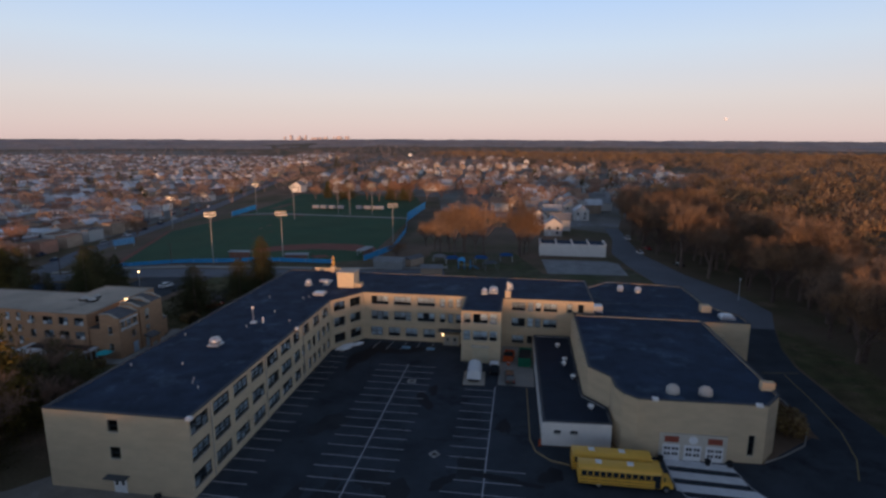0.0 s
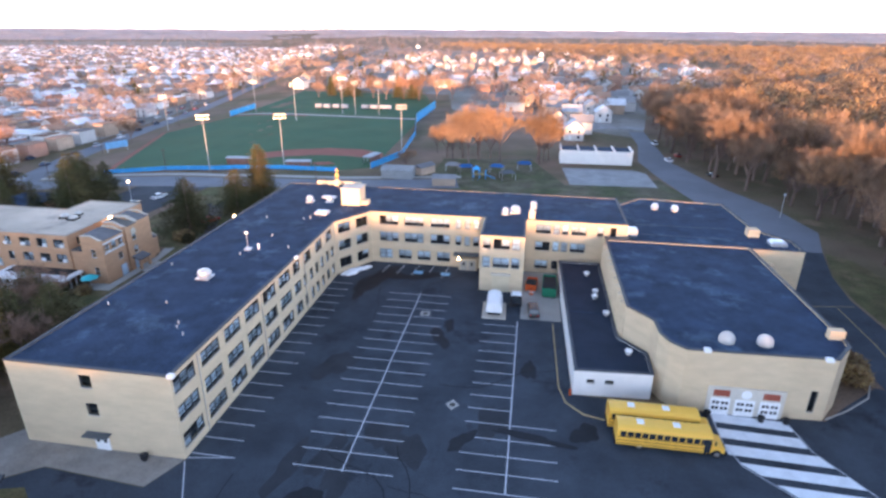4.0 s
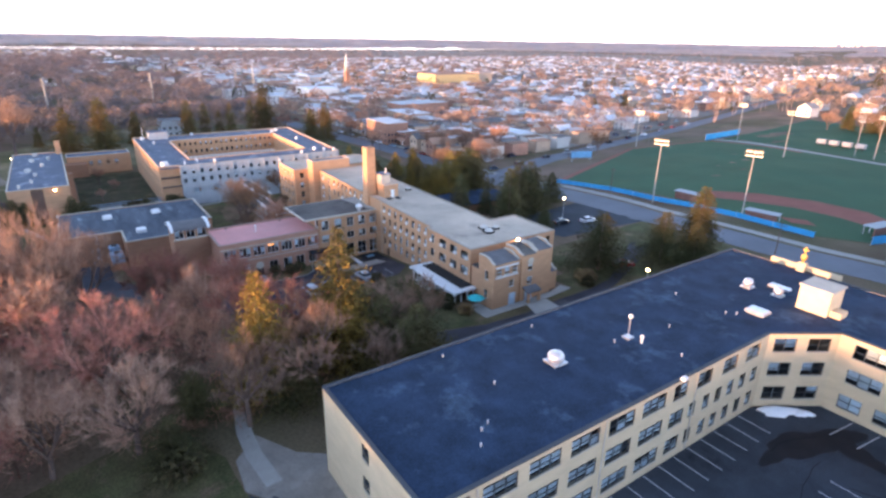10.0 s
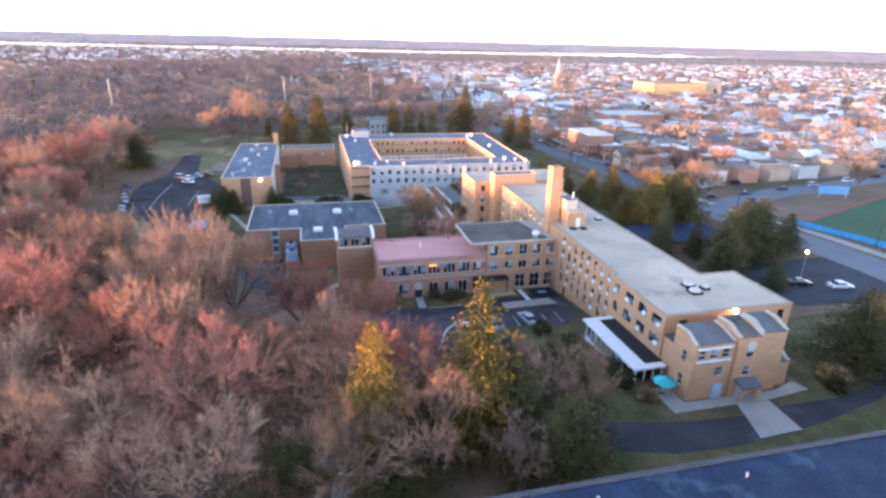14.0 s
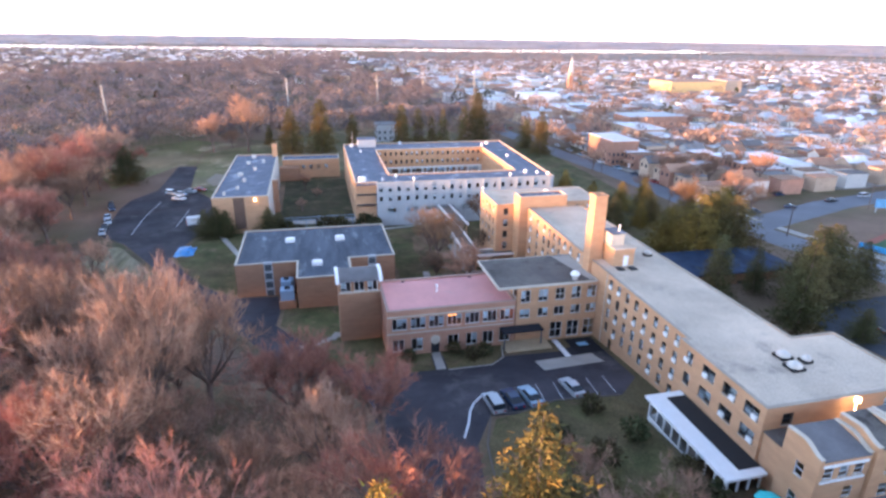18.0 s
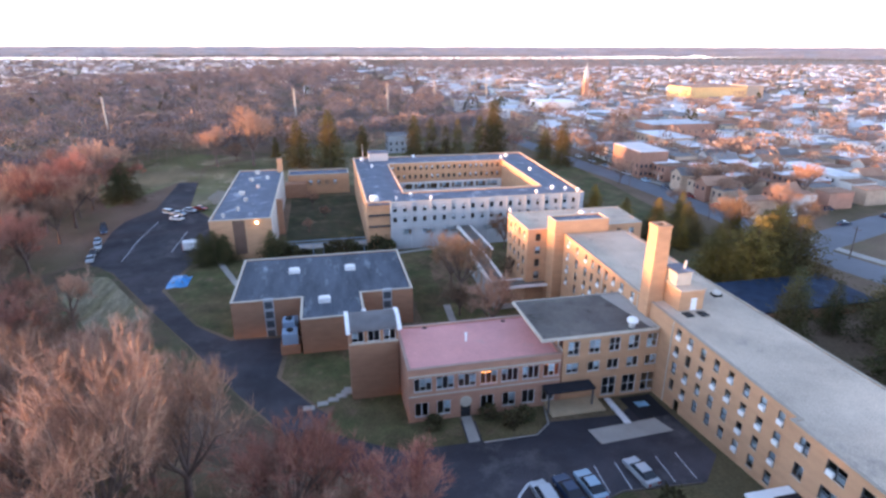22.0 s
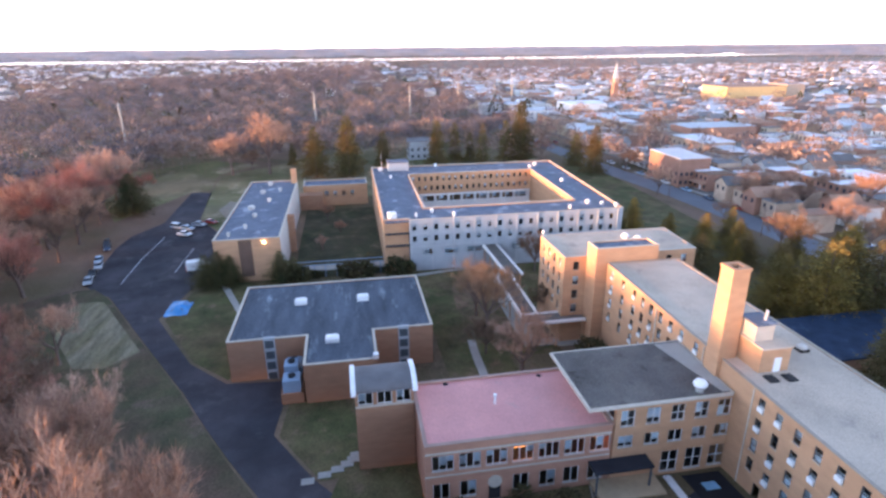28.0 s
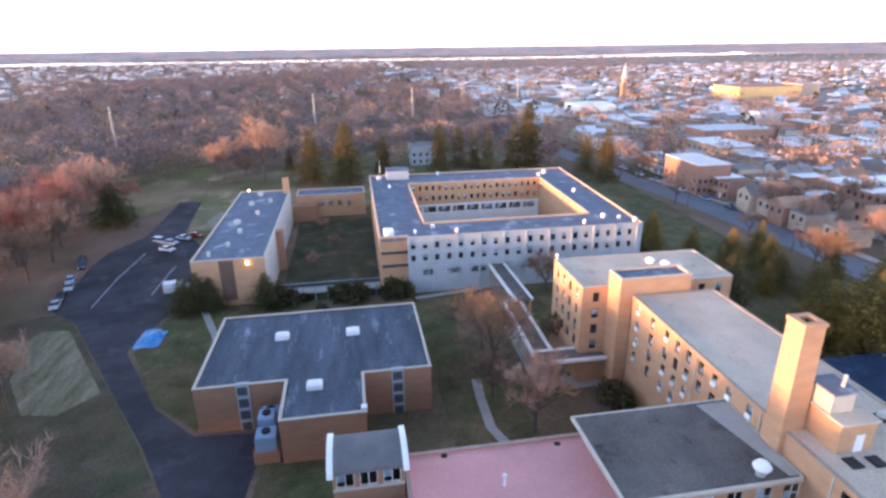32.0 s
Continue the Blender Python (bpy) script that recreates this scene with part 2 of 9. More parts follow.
# ---------------------------------------------------------------- mesh helpers
class Geo:
    """Collects vertices and faces, and turns them into one mesh."""

    def __init__(self):
        self.v, self.f = [], []

    def add(self, vs, fs):
        k = len(self.v)
        self.v += [tuple(p) for p in vs]
        self.f += [tuple(i + k for i in q) for q in fs]
        return self

    def quad(self, a, b, c, d):
        return self.add((a, b, c, d), ((0, 1, 2, 3),))

    def box(self, x0, y0, z0, x1, y1, z1, c=0.0):
        """A box; c cuts its upper edges."""
        if c:
            vs = [(x0, y0, z0), (x1, y0, z0), (x1, y1, z0), (x0, y1, z0), (x0, y0, z1 - c), (x1, y0, z1 - c), (x1, y1, z1 - c), (x0, y1, z1 - c),
                  (x0 + c, y0 + c, z1), (x1 - c, y0 + c, z1), (x1 - c, y1 - c, z1), (x0 + c, y1 - c, z1)]
            fs = [(3, 2, 1, 0), (0, 1, 5, 4), (1, 2, 6, 5), (2, 3, 7, 6), (3, 0, 4, 7), (4, 5, 9, 8), (5, 6, 10, 9), (6, 7, 11, 10), (7, 4, 8, 11), (8, 9, 10, 11)]
            return self.add(vs, fs)
        vs = [(x0, y0, z0), (x1, y0, z0), (x1, y1, z0), (x0, y1, z0), (x0, y0, z1), (x1, y0, z1), (x1, y1, z1), (x0, y1, z1)]
        return self.add(vs, [(3, 2, 1, 0), (4, 5, 6, 7), (0, 1, 5, 4), (1, 2, 6, 5), (2, 3, 7, 6), (3, 0, 4, 7)])

    def prism(self, poly, z0, z1, close=True):
        n = len(poly)
        vs = [(x, y, z0) for x, y in poly] + [(x, y, z1) for x, y in poly]
        fs = [(i, (i + 1) % n, n + (i + 1) % n, n + i) for i in range(n)]
        if close:
            fs += [tuple(range(n, 2 * n)), tuple(reversed(range(n)))]
        return self.add(vs, fs)

    def tube(self, a, b, r0, r1, n=6, cap=True):
        a, b = Vector(a), Vector(b)
        w = (b - a).normalized()
        u = w.orthogonal().normalized()
        t = w.cross(u)
        ring = [(math.cos(6.28319 * i / n), math.sin(6.28319 * i / n)) for i in range(n)]
        vs = [a + (u * c + t * s) * r0 for c, s in ring] + [b + (u * c + t * s) * r1 for c, s in ring]
        fs = [(i, (i + 1) % n, n + (i + 1) % n, n + i) for i in range(n)]
        if cap:
            fs += [tuple(range(n, 2 * n)), tuple(reversed(range(n)))]
        return self.add(vs, fs)

    def lathe(self, x, y, prof, n=12):
        """Turns a profile of (radius, height) about the upright through x, y."""
        vs, fs = [], []
        for r, z in prof:
            vs += [(x + r * math.cos(6.28319 * i / n), y + r * math.sin(6.28319 * i / n), z) for i in range(n)]
        for k in range(len(prof) - 1):
            fs += [(k * n + i, k * n + (i + 1) % n, (k + 1) * n + (i + 1) % n, (k + 1) * n + i) for i in range(n)]
        fs += [tuple(range((len(prof) - 1) * n, len(prof) * n)), tuple(reversed(range(n)))]
        return self.add(vs, fs)

    def mesh(self, name, m=None, smooth=False):
        me = bpy.data.meshes.new(name)
        me.from_pydata(self.v, [], self.f)
        if m:
            me.materials.append(m)
        if smooth:
            me.polygons.foreach_set("use_smooth", [True] * len(me.polygons))
        me.update()
        return me


def part(name, geo, m, parent=None, label="", at=None, smooth=False):
    me = geo.mesh(name, m, smooth) if isinstance(geo, Geo) else geo
    ob = new(name, me)
    if parent:
        ob.parent = parent
    if at is not None:
        ob.matrix_basis = at
    if label:
        ob["label"] = label
    return ob


def thing(name, label, category, group="", at=None, kind=""):
    ob = new(name)
    ob.empty_display_size = 0.5
    if at is not None:
        ob.matrix_basis = at
    return tagged(ob, label, category, group, kind)


def smoothstep(t):
    t = min(1.0, max(0.0, t))
    return t * t * (3 - 2 * t)


def g(x, y):
    """Height of the ground: level round the school, falling to the west."""
    u = (-65 - x) - 0.35 * max(0.0, y - 100) - 0.15 * max(0.0, 10 - y)
    return -9.0 * smoothstep(u / 110.0) + 34.0 * smoothstep((math.hypot(x, y) - 2900) / 1900)


def drape(name, poly, m, lift=0.05, step=6.0, parent=None, kind="structure", label="", category=""):
    """A sheet of that outline laid on the ground."""
    bm = bmesh.new()
    bm.faces.new([bm.verts.new((x, y, 0)) for x, y in poly]).normal_update()
    bmesh.ops.triangulate(bm, faces=bm.faces[:])
    xs, ys = [p[0] for p in poly], [p[1] for p in poly]
    if min(g(x, y) for x, y in poly) < -0.01:
        for k, (lo, hi) in enumerate(((min(xs), max(xs)), (min(ys), max(ys)))):
            n = int((hi - lo) / step)
            for i in range(1, min(n, 90) + 1):
                c = [0, 0, 0]
                c[k] = lo + (hi - lo) * i / (min(n, 90) + 1)
                bmesh.ops.bisect_plane(bm, geom=bm.verts[:] + bm.edges[:] + bm.faces[:], plane_co=c, plane_no=(1, 0, 0) if k == 0 else (0, 1, 0))
    for v in bm.verts:
        v.co.z = g(v.co.x, v.co.y) + lift
    bmesh.ops.recalc_face_normals(bm, faces=bm.faces[:])
    if sum(f.normal.z for f in bm.faces) < 0:
        bmesh.ops.reverse_faces(bm, faces=bm.faces[:])
    me = bpy.data.meshes.new(name)
    bm.to_mesh(me)
    bm.free()
    me.materials.append(m)
    ob = new(name, me)
    if parent:
        ob.parent = parent
    elif kind:
        tagged(ob, label, category, kind=kind)
    return ob


def strip(points, width):
    """The outline of a band of that width along points."""
    left, right = [], []
    for i, p in enumerate(points):
        a, b = Vector(points[max(0, i - 1)]), Vector(points[min(len(points) - 1, i + 1)])
        d = (b - a).normalized()
        nrm = Vector((-d.y, d.x)) * width / 2
        left.append((p[0] + nrm.x, p[1] + nrm.y))
        right.append((p[0] - nrm.x, p[1] - nrm.y))
    return left + right[::-1]


def kerb(name, points, parent=None, w=0.18, h=0.14, m=None, label="concrete kerb along the asphalt"):
    """A kerb stone band that stands proud of the ground."""
    ge = Geo()
    pts = []
    for a, b in zip(points, points[1:]):
        n = max(1, int(math.dist(a, b) / 4))
        pts += [(a[0] + (b[0] - a[0]) * i / n, a[1] + (b[1] - a[1]) * i / n) for i in range(n)]
    pts.append(points[-1])
    band = strip(pts, w)
    n = len(pts)
    for i in range(n - 1):
        q = [band[i], band[i + 1], band[2 * n - 2 - i], band[2 * n - 1 - i]]
        vs = [(x, y, g(x, y) - 0.1) for x, y in q] + [(x, y, g(x, y) + h) for x, y in q]
        ge.add(vs, [(4, 5, 6, 7), (7, 6, 5, 4)[::-1], (0, 1, 5, 4), (1, 2, 6, 5), (2, 3, 7, 6), (3, 0, 4, 7)][:1] + [(0, 1, 5, 4), (2, 3, 7, 6), (1, 2, 6, 5), (3, 0, 4, 7)])
    ob = part(name, ge, m or M_CONC, parent)
    return ob if parent else tagged(ob, label, "kerb", kind="structure")


# ---------------------------------------------------------------- building kit
WIN = {}


def lattice(w, h, xs, zs, b, y0=0.06, y1=0.16):
    """A window frame with its bars, in one connected piece."""
    xb = [-w / 2, -w / 2 + b] + [v for x in xs for v in (x - b * 0.7, x + b * 0.7)] + [w / 2 - b, w / 2]
    zb = [0, b] + [v for z in zs for v in (z - b / 2, z + b / 2)] + [h - b, h]
    ge, nx, nz = Geo(), len(xb), len(zb)
    for y in (y0, y1):
        ge.v += [(x, y, z) for z in zb for x in xb]
    solid = lambda i, j: 0 <= i < nx - 1 and 0 <= j < nz - 1 and (i % 2 == 0 or j % 2 == 0)
    k = nx * nz
    for j in range(nz - 1):
        for i in range(nx - 1):
            if not solid(i, j):
                continue
            p = [j * nx + i, j * nx + i + 1, (j + 1) * nx + i + 1, (j + 1) * nx + i]
            ge.f += [tuple(p), tuple(k + q for q in reversed(p))]
            for (di, dj), (a, c) in zip(((0, -1), (1, 0), (0, 1), (-1, 0)), ((0, 1), (1, 2), (2, 3), (3, 0))):
                if not solid(i + di, j + dj):
                    ge.f.append((p[c], p[a], k + p[a], k + p[c]))
    return ge


def window_meshes(w, h, cols, rows, fm):
    key = (round(w, 2), round(h, 2), cols, rows, fm.name)
    if key not in WIN:
        b = 0.07
        fr = lattice(w, h, [-w / 2 + w * i / cols for i in range(1, cols)], [h * j / rows for j in range(1, rows)], b)
        pw = w / cols - 0.06
        pane = Geo().quad((-pw / 2, 0.11, 0.05), (pw / 2, 0.11, 0.05), (pw / 2, 0.11, h - 0.05), (-pw / 2, 0.11, h - 0.05)).mesh("pane", GLASS)
        bw = w / cols - 0.1
        blinds = [Geo().box(-bw / 2, 0.17, z0 * h + 0.05, bw / 2, 0.2, z1 * h - 0.05).mesh("blind", M_BLIND) for z0, z1 in ((0.30, 0.97), (0.0, 1.0), (0.55, 1.0), (0.0, 0.62), (0.22, 0.82))]
        sill = Geo().box(-w / 2 - 0.05, -0.06, -0.09, w / 2 + 0.05, 0.05, 0.0).mesh("window_sill", M_STONE)
        WIN[key] = (fr.mesh("window", fm), pane, blinds, sill)
    return WIN[key]


def put_window(parent, m, w, h, cols=1, rows=2, fm=None, blind=(0,), chance=0.7, rng=random, fine=True, sill=True):
    frame_me, pane, blinds, sill_me = window_meshes(w, h, cols, rows, fm or M_FRAME)
    win = part("window", frame_me, None, parent, at=m)
    for i in range(cols):
        x = -w / 2 + w * (i + 0.5) / cols
        part("pane", pane, None, win, at=pose(x, 0, 0))
        if blind and rng.random() < chance:
            part("blind", blinds[rng.choice(blind)], None, win, at=pose(x, 0, 0))
    if sill:
        part("window_sill", sill_me, None, win)
    return win


def wall(parent, p0, p1, z0, z1, openings, m, name="wall", thick=0.35, label=""):
    """An upright wall from p0 to p1 (outside on the right), with rectangular holes (u, z, w, h)."""
    d = Vector((p1[0] - p0[0], p1[1] - p0[1]))
    length = d.length
    d /= length
    mtx = Matrix(((d.x, -d.y, 0, p0[0]), (d.y, d.x, 0, p0[1]), (0, 0, 1, 0), (0, 0, 0, 1)))
    us = sorted({0.0, length} | {max(0, o[0] - o[2] / 2) for o in openings} | {min(length, o[0] + o[2] / 2) for o in openings})
    ge = Geo()
    for ua, ub in zip(us, us[1:]):
        if ub - ua < 1e-4:
            continue
        um = (ua + ub) / 2
        cuts = sorted((o[1], o[1] + o[3]) for o in openings if abs(um - o[0]) < o[2] / 2)
        lo = z0
        for a, b in cuts + [(z1, z1)]:
            if a > lo + 1e-4:
                for y in (0, thick):
                    ge.quad((ua, y, lo), (ub, y, lo), (ub, y, a), (ua, y, a))
            lo = max(lo, b)
    for u, z, w, h in [o[:4] for o in openings]:
        a, b = u - w / 2, u + w / 2
        ge.quad((a, 0, z), (a, thick, z), (a, thick, z + h), (a, 0, z + h))
        ge.quad((b, 0, z), (b, 0, z + h), (b, thick, z + h), (b, thick, z))
        ge.quad((a, 0, z), (b, 0, z), (b, thick, z), (a, thick, z))
        ge.quad((a, 0, z + h), (a, thick, z + h), (b, thick, z + h), (b, 0, z + h))
    ge.quad((0, 0, z1), (length, 0, z1), (length, thick, z1), (0, thick, z1))
    part(name, ge, m, parent, label, at=mtx)
    return mtx


def coping(parent, poly, z, w=0.42, over=0.06, h=0.14, m=None):
    """A coping that runs round the top of the walls."""
    n = len(poly)

    def off(dist):
        out = []
        for i in range(n):
            a, b, c = Vector(poly[i - 1]), Vector(poly[i]), Vector(poly[(i + 1) % n])
            d1, d2 = (b - a).normalized(), (c - b).normalized()
            n1, n2 = Vector((d1.y, -d1.x)), Vector((d2.y, -d2.x))
            k = (n1 + n2) / max(0.3, 1 + n1.dot(n2))
            out.append((b.x + k.x * dist, b.y + k.y * dist))
        return out

    o, i = off(over), off(over - w)
    ge = Geo()
    for k in range(n):
        q = [o[k], o[(k + 1) % n], i[(k + 1) % n], i[k]]
        vs = [(x, y, z) for x, y in q] + [(x, y, z + h) for x, y in q]
        ge.add(vs, [(4, 5, 6, 7), (3, 2, 1, 0), (0, 1, 5, 4), (2, 3, 7, 6)])
    return part("coping", ge, m or M_STONE, parent)


def shell(parent, poly, z0, z1, m, roof_m, wins=None, slabs=(), parapet=0.45, cop=None, rng=None, fm=None, sill=True, skip=(), roof_label="", mats=None, rim=0.14):
    """Walls with windows round a plan, slabs between storeys, roof deck and coping.
    wins: edge number -> list of (u, z, w, h, cols, rows, blinds, chance)."""
    rng = rng or random.Random(3)
    wins = wins or {}
    n = len(poly)
    for k in range(n):
        if k in skip:
            continue
        specs = wins.get(k, [])
        mtx = wall(parent, poly[k], poly[(k + 1) % n], z0, z1, specs, (mats or {}).get(k, m))
        for s in specs:
            u, z, w, h = s[:4]
            cols, rows, blinds, chance = (list(s[4:]) + [1, 2, (0,), 0.7][len(s) - 4:])[:4]
            put_window(parent, mtx @ pose(u, 0, z), w, h, cols, rows, fm, blinds, chance, rng, sill=sill)
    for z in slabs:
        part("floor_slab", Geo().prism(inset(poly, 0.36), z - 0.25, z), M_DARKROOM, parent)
    part("roof", Geo().prism(inset(poly, 0.2), z1 - parapet - 0.3, z1 - parapet), roof_m, parent, roof_label)
    coping(parent, poly, z1, h=rim, m=cop)


def inset(poly, dist):
    n, out = len(poly), []
    for i in range(n):
        a, b, c = Vector(poly[i - 1]), Vector(poly[i]), Vector(poly[(i + 1) % n])
        d1, d2 = (b - a).normalized(), (c - b).normalized()
        n1, n2 = Vector((-d1.y, d1.x)), Vector((-d2.y, d2.x))
        k = (n1 + n2) / max(0.3, 1 + n1.dot(n2))
        out.append((b.x + k.x * dist, b.y + k.y * dist))
    return out


def rect(x0, y0, x1, y1):
    return [(x0, y0), (x1, y0), (x1, y1), (x0, y1)]


def grid(us, zs, w, h, cols=1, rows=2, blinds=(0,), chance=0.7):
    return [(u, z, w, h, cols, rows, blinds, chance) for u in us for z in zs]

# ================================================================ ground
def axis_steps(lo, hi, fine, out):
    vals = list(np.arange(lo, hi + 0.1, fine))
    s, v = fine, hi
    while v < out:
        s *= 1.35
        v += s
        vals.append(min(v, out))
    s, v = fine, lo
    while v > -out:
        s *= 1.35
        v -= s
        vals.insert(0, max(v, -out))
    return [float(v) for v in vals]


def build_ground():
    xs, ys = axis_steps(-345, 110, 5.0, 4900), axis_steps(-70, 330, 5.0, 4900)
    vs = [(x, y, g(x, y)) for y in ys for x in xs]
    nx = len(xs)
    fs = [(j * nx + i, j * nx + i + 1, (j + 1) * nx + i + 1, (j + 1) * nx + i) for j in range(len(ys) - 1) for i in range(nx - 1)]
    ob = part("ground", Geo().add(vs, fs), M_GROUND, smooth=True)
    tagged(ob, "leaf-strewn winter ground with patches of grass", "ground", kind="structure")


build_ground()

# ================================================================ school
Z_TOP, Z_MID, Z_LOW = 8.35, 4.75, 1.15
H = 1.9


def build_school():
    rng = random.Random(11)
    school = thing("school_building", "three-storey buff brick school with dark flat roof", "school")
    poly = [(-53.8, 35.9), (-34, 35.9), (-34, 87.3), (-29, 95), (-6, 95), (-6, 85), (1.9, 85), (1.9, 95), (20.9, 95), (20.9, 113.2), (-53.8, 113.2)]
    y0 = 35.9
    wins = {}
    wins[0] = [(9.6, 8.35, 1.4, 1.6, 1, 2, (), 0), (9.6, 4.7, 1.4, 1.6, 1, 2, (), 0)]
    inner = []
    for y in (38.3, 43.55, 48.8, 54.05, 59.3, 64.55):
        inner += grid([y - y0], (Z_TOP, Z_MID, Z_LOW), 3.9, H, 3, 2, (4, 4, 4, 3), 0.9)
    inner += grid([69.1 - y0], (Z_TOP, Z_MID, Z_LOW), 2.5, H, 2, 2, (4, 4, 3), 0.85)
    inner += grid([73.6 - y0, 78.9 - y0, 84.0 - y0], (Z_TOP,), 3.0, H, 2, 2, (4, 4, 3), 0.85)
    for y in (72.1, 74.9, 77.4, 80.0, 82.7, 85.4):
        inner += grid([y - y0], (Z_MID, Z_LOW), 1.25, H, 1, 2, (3, 3, 1), 0.7)
    wins[1] = inner
    wins[2] = grid([2.3, 6.7], (Z_TOP - 0.1, Z_MID, Z_LOW), 2.9, H, 2, 2, (0, 2), 0.45)
    back = []
    for x in (-25.35, -20.2, -14.9):
        back += grid([x + 29], (Z_TOP - 0.1, Z_MID), 3.8, H, 3, 2, (0, 0, 0, 0, 1), 0.96)
    for x in (-11.25, -9.45, -7.7):
        back += grid([x + 29], (Z_TOP - 0.1, Z_MID), 1.1, H, 1, 2, (0, 0, 1), 0.95)
    back += grid([x + 29 for x in (-26.1, -22.1, -18.2, -14.2)], (Z_LOW - 0.1,), 2.6, H, 2, 2, (0, 0, 1), 0.95)
    wins[3] = back
    wins[5] = grid([1.15, 6.4], (Z_TOP, Z_MID), 1.45, 2.0, 1, 2, (0, 1), 0.95) + grid([3.8], (Z_TOP, Z_MID), 2.9, 1.9, 2, 2, (0, 0), 0.85)
    br = grid([5.25 - 1.9, 11.95 - 1.9], (Z_TOP - 0.1, Z_MID), 2.8, 1.8, 2, 2, (0, 0), 0.92)
    br += grid([7.8 - 1.9, 9.4 - 1.9], (Z_TOP - 0.1, Z_MID), 1.2, 1.9, 1, 2, (0, 0, 1), 0.92)
    br += grid([15.95 - 1.9, 18.3 - 1.9], (Z_TOP - 0.1,), 1.15, 1.9, 1, 2, (0, 2), 0.4)
    br += grid([5.25 - 1.9], (Z_LOW - 0.2,), 2.5, 1.7, 2, 2, (0,), 0.6) + grid([7.8 - 1.9], (Z_LOW - 0.2,), 1.15, 1.7, 1, 2, (0,), 0.6)
    wins[7] = br
    # the long outer walls, windows like those of the court
    wins[10] = grid([4 + 5.25 * i for i in range(14)], (Z_TOP, Z_MID, Z_LOW), 3.9, H, 3, 2, (0, 1), 0.5)
    wins[9] = grid([4 + 5.25 * i for i in range(14)], (Z_TOP, Z_MID, Z_LOW), 3.75, H, 3, 2, (0, 1), 0.5)
    shell(school, poly, -0.5, 10.79, M_BUFF, M_ROOF_D, wins, slabs=(0.12, 3.75, 7.35), parapet=0.02, rng=rng, cop=mat("dark_flashing", (0.07, 0.075, 0.085), 0.6, 0.15, 0.6, 9, 0.1))
    # the weathered deck over the north range
    part("roof_patch", Geo().prism([(-33.4, 95.6), (1.6, 95.6), (1.6, 95.4), (20.4, 95.4), (20.4, 112.8), (-44, 112.8)], 10.5, 10.672), M_ROOF_W, school, "weathered roof membrane with pale wear")
    part("roof_patch", Geo().prism([(-5.6, 85.4), (1.5, 85.4), (1.5, 95.2), (-5.6, 95.2)], 10.5, 10.668), M_ROOF_W, school, "weathered roof membrane with pale wear")
    # canopy and doors of the court
    part("door_canopy", Geo().box(-12.0, 93.4, 3.0, -7.0, 95, 3.3), M_FRAME, school, "dark flat canopy")
    ent = Geo()
    ent.box(-10.9, 93.5, -0.1, -7.3, 95, 2.5)
    part("entrance_porch", ent, M_BUFF, school)
    for x in (-9.9, -8.3):
        part("door", Geo().box(x - 0.7, 93.42, 0.05, x + 0.7, 93.5, 2.1), mat("cream_door", (0.42, 0.38, 0.32), 0.6, 0.1), school, "cream door")
        part("door_glass", Geo().box(x - 0.2, 93.38, 1.1, x + 0.2, 93.42, 1.8), M_BLACK, school)
    part("balcony", Geo().box(-3.9, 84.5, 3.3, -0.3, 85, 3.7), M_STONE, school, "narrow stone ledge under a window")
    part("recess_panel", Geo().box(-3.7, 84.92, 0, -0.5, 85.0, 3.2), mat("pale_infill", (0.62, 0.52, 0.36), 0.9, 0.1), school)
    # south end: door under a small canopy
    part("end_canopy", Geo().box(-45.6, 34.9, 2.25, -42.6, 35.9, 2.45, 0.04), M_FRAME, school)
    for x in (-44.4, -43.5):
        part("door", Geo().box(x - 0.42, 35.8, 0.0, x + 0.42, 35.9, 2.05, 0), M_WHITE, school, "white double door leaf")
        part("door_glass", Geo().box(x - 0.18, 35.77, 1.1, x + 0.18, 35.8, 1.7), M_BLACK, school)
    # penthouse of the stair, sunlit
    ph = part("penthouse", Geo().box(-36.1, 98.2, 10.6, -32.2, 102.2, 14.2), mat("cream_brick", (0.66, 0.53, 0.36), 0.9, 0.1), school, "cream brick stair penthouse")
    part("penthouse_roof", Geo().box(-36.3, 98.0, 14.2, -32.0, 102.4, 14.4, 0.05), M_STONE, ph)
    part("penthouse_shed", Geo().box(-32.2, 99.0, 10.6, -30.8, 101.0, 11.6, 0.05), M_BUFF, school)
    rd = part("parapet", Geo().box(-47, 113.0, 10.6, -36.5, 113.6, 11.7), M_BUFF, school)
    # roof cross on its plinth
    part("plinth", Geo().box(-42.6, 112.2, 10.6, -41.4, 113.0, 12.3), M_BUFF, school)
    gold = mat("gilt_metal", (0.75, 0.45, 0.12), 0.4, 0.1, 3, 20, 0, metal=0.5)
    cr = Geo()
    cr.lathe(-42, 112.6, [(0.15, 12.3), (0.15, 12.6), (0.42, 12.8), (0.5, 13.2), (0.42, 13.6), (0.12, 13.75)], 10)
    cr.box(-42.1, 112.5, 13.7, -41.9, 112.7, 14.9)
    cr.box(-42.45, 112.52, 14.3, -41.55, 112.68, 14.5)
    part("roof_cross", cr, gold, school, "gilt cross on a ball")
    # rain leaders and wall lamp
    for y in (40.9, 56.7, 72.0):
        part("downpipe", Geo().box(-33.98, y - 0.06, 0, -33.86, y + 0.06, 10.6), M_STONE, school)
    part("floodlight", Geo().box(-34.2, 35.75, 10.7, -33.5, 36.3, 11.15, 0.05), M_WHITE, school)
    part("floodlight", Geo().box(-34.0, 68.5, 10.95, -33.5, 69.2, 11.3, 0.05), M_WHITE, school)
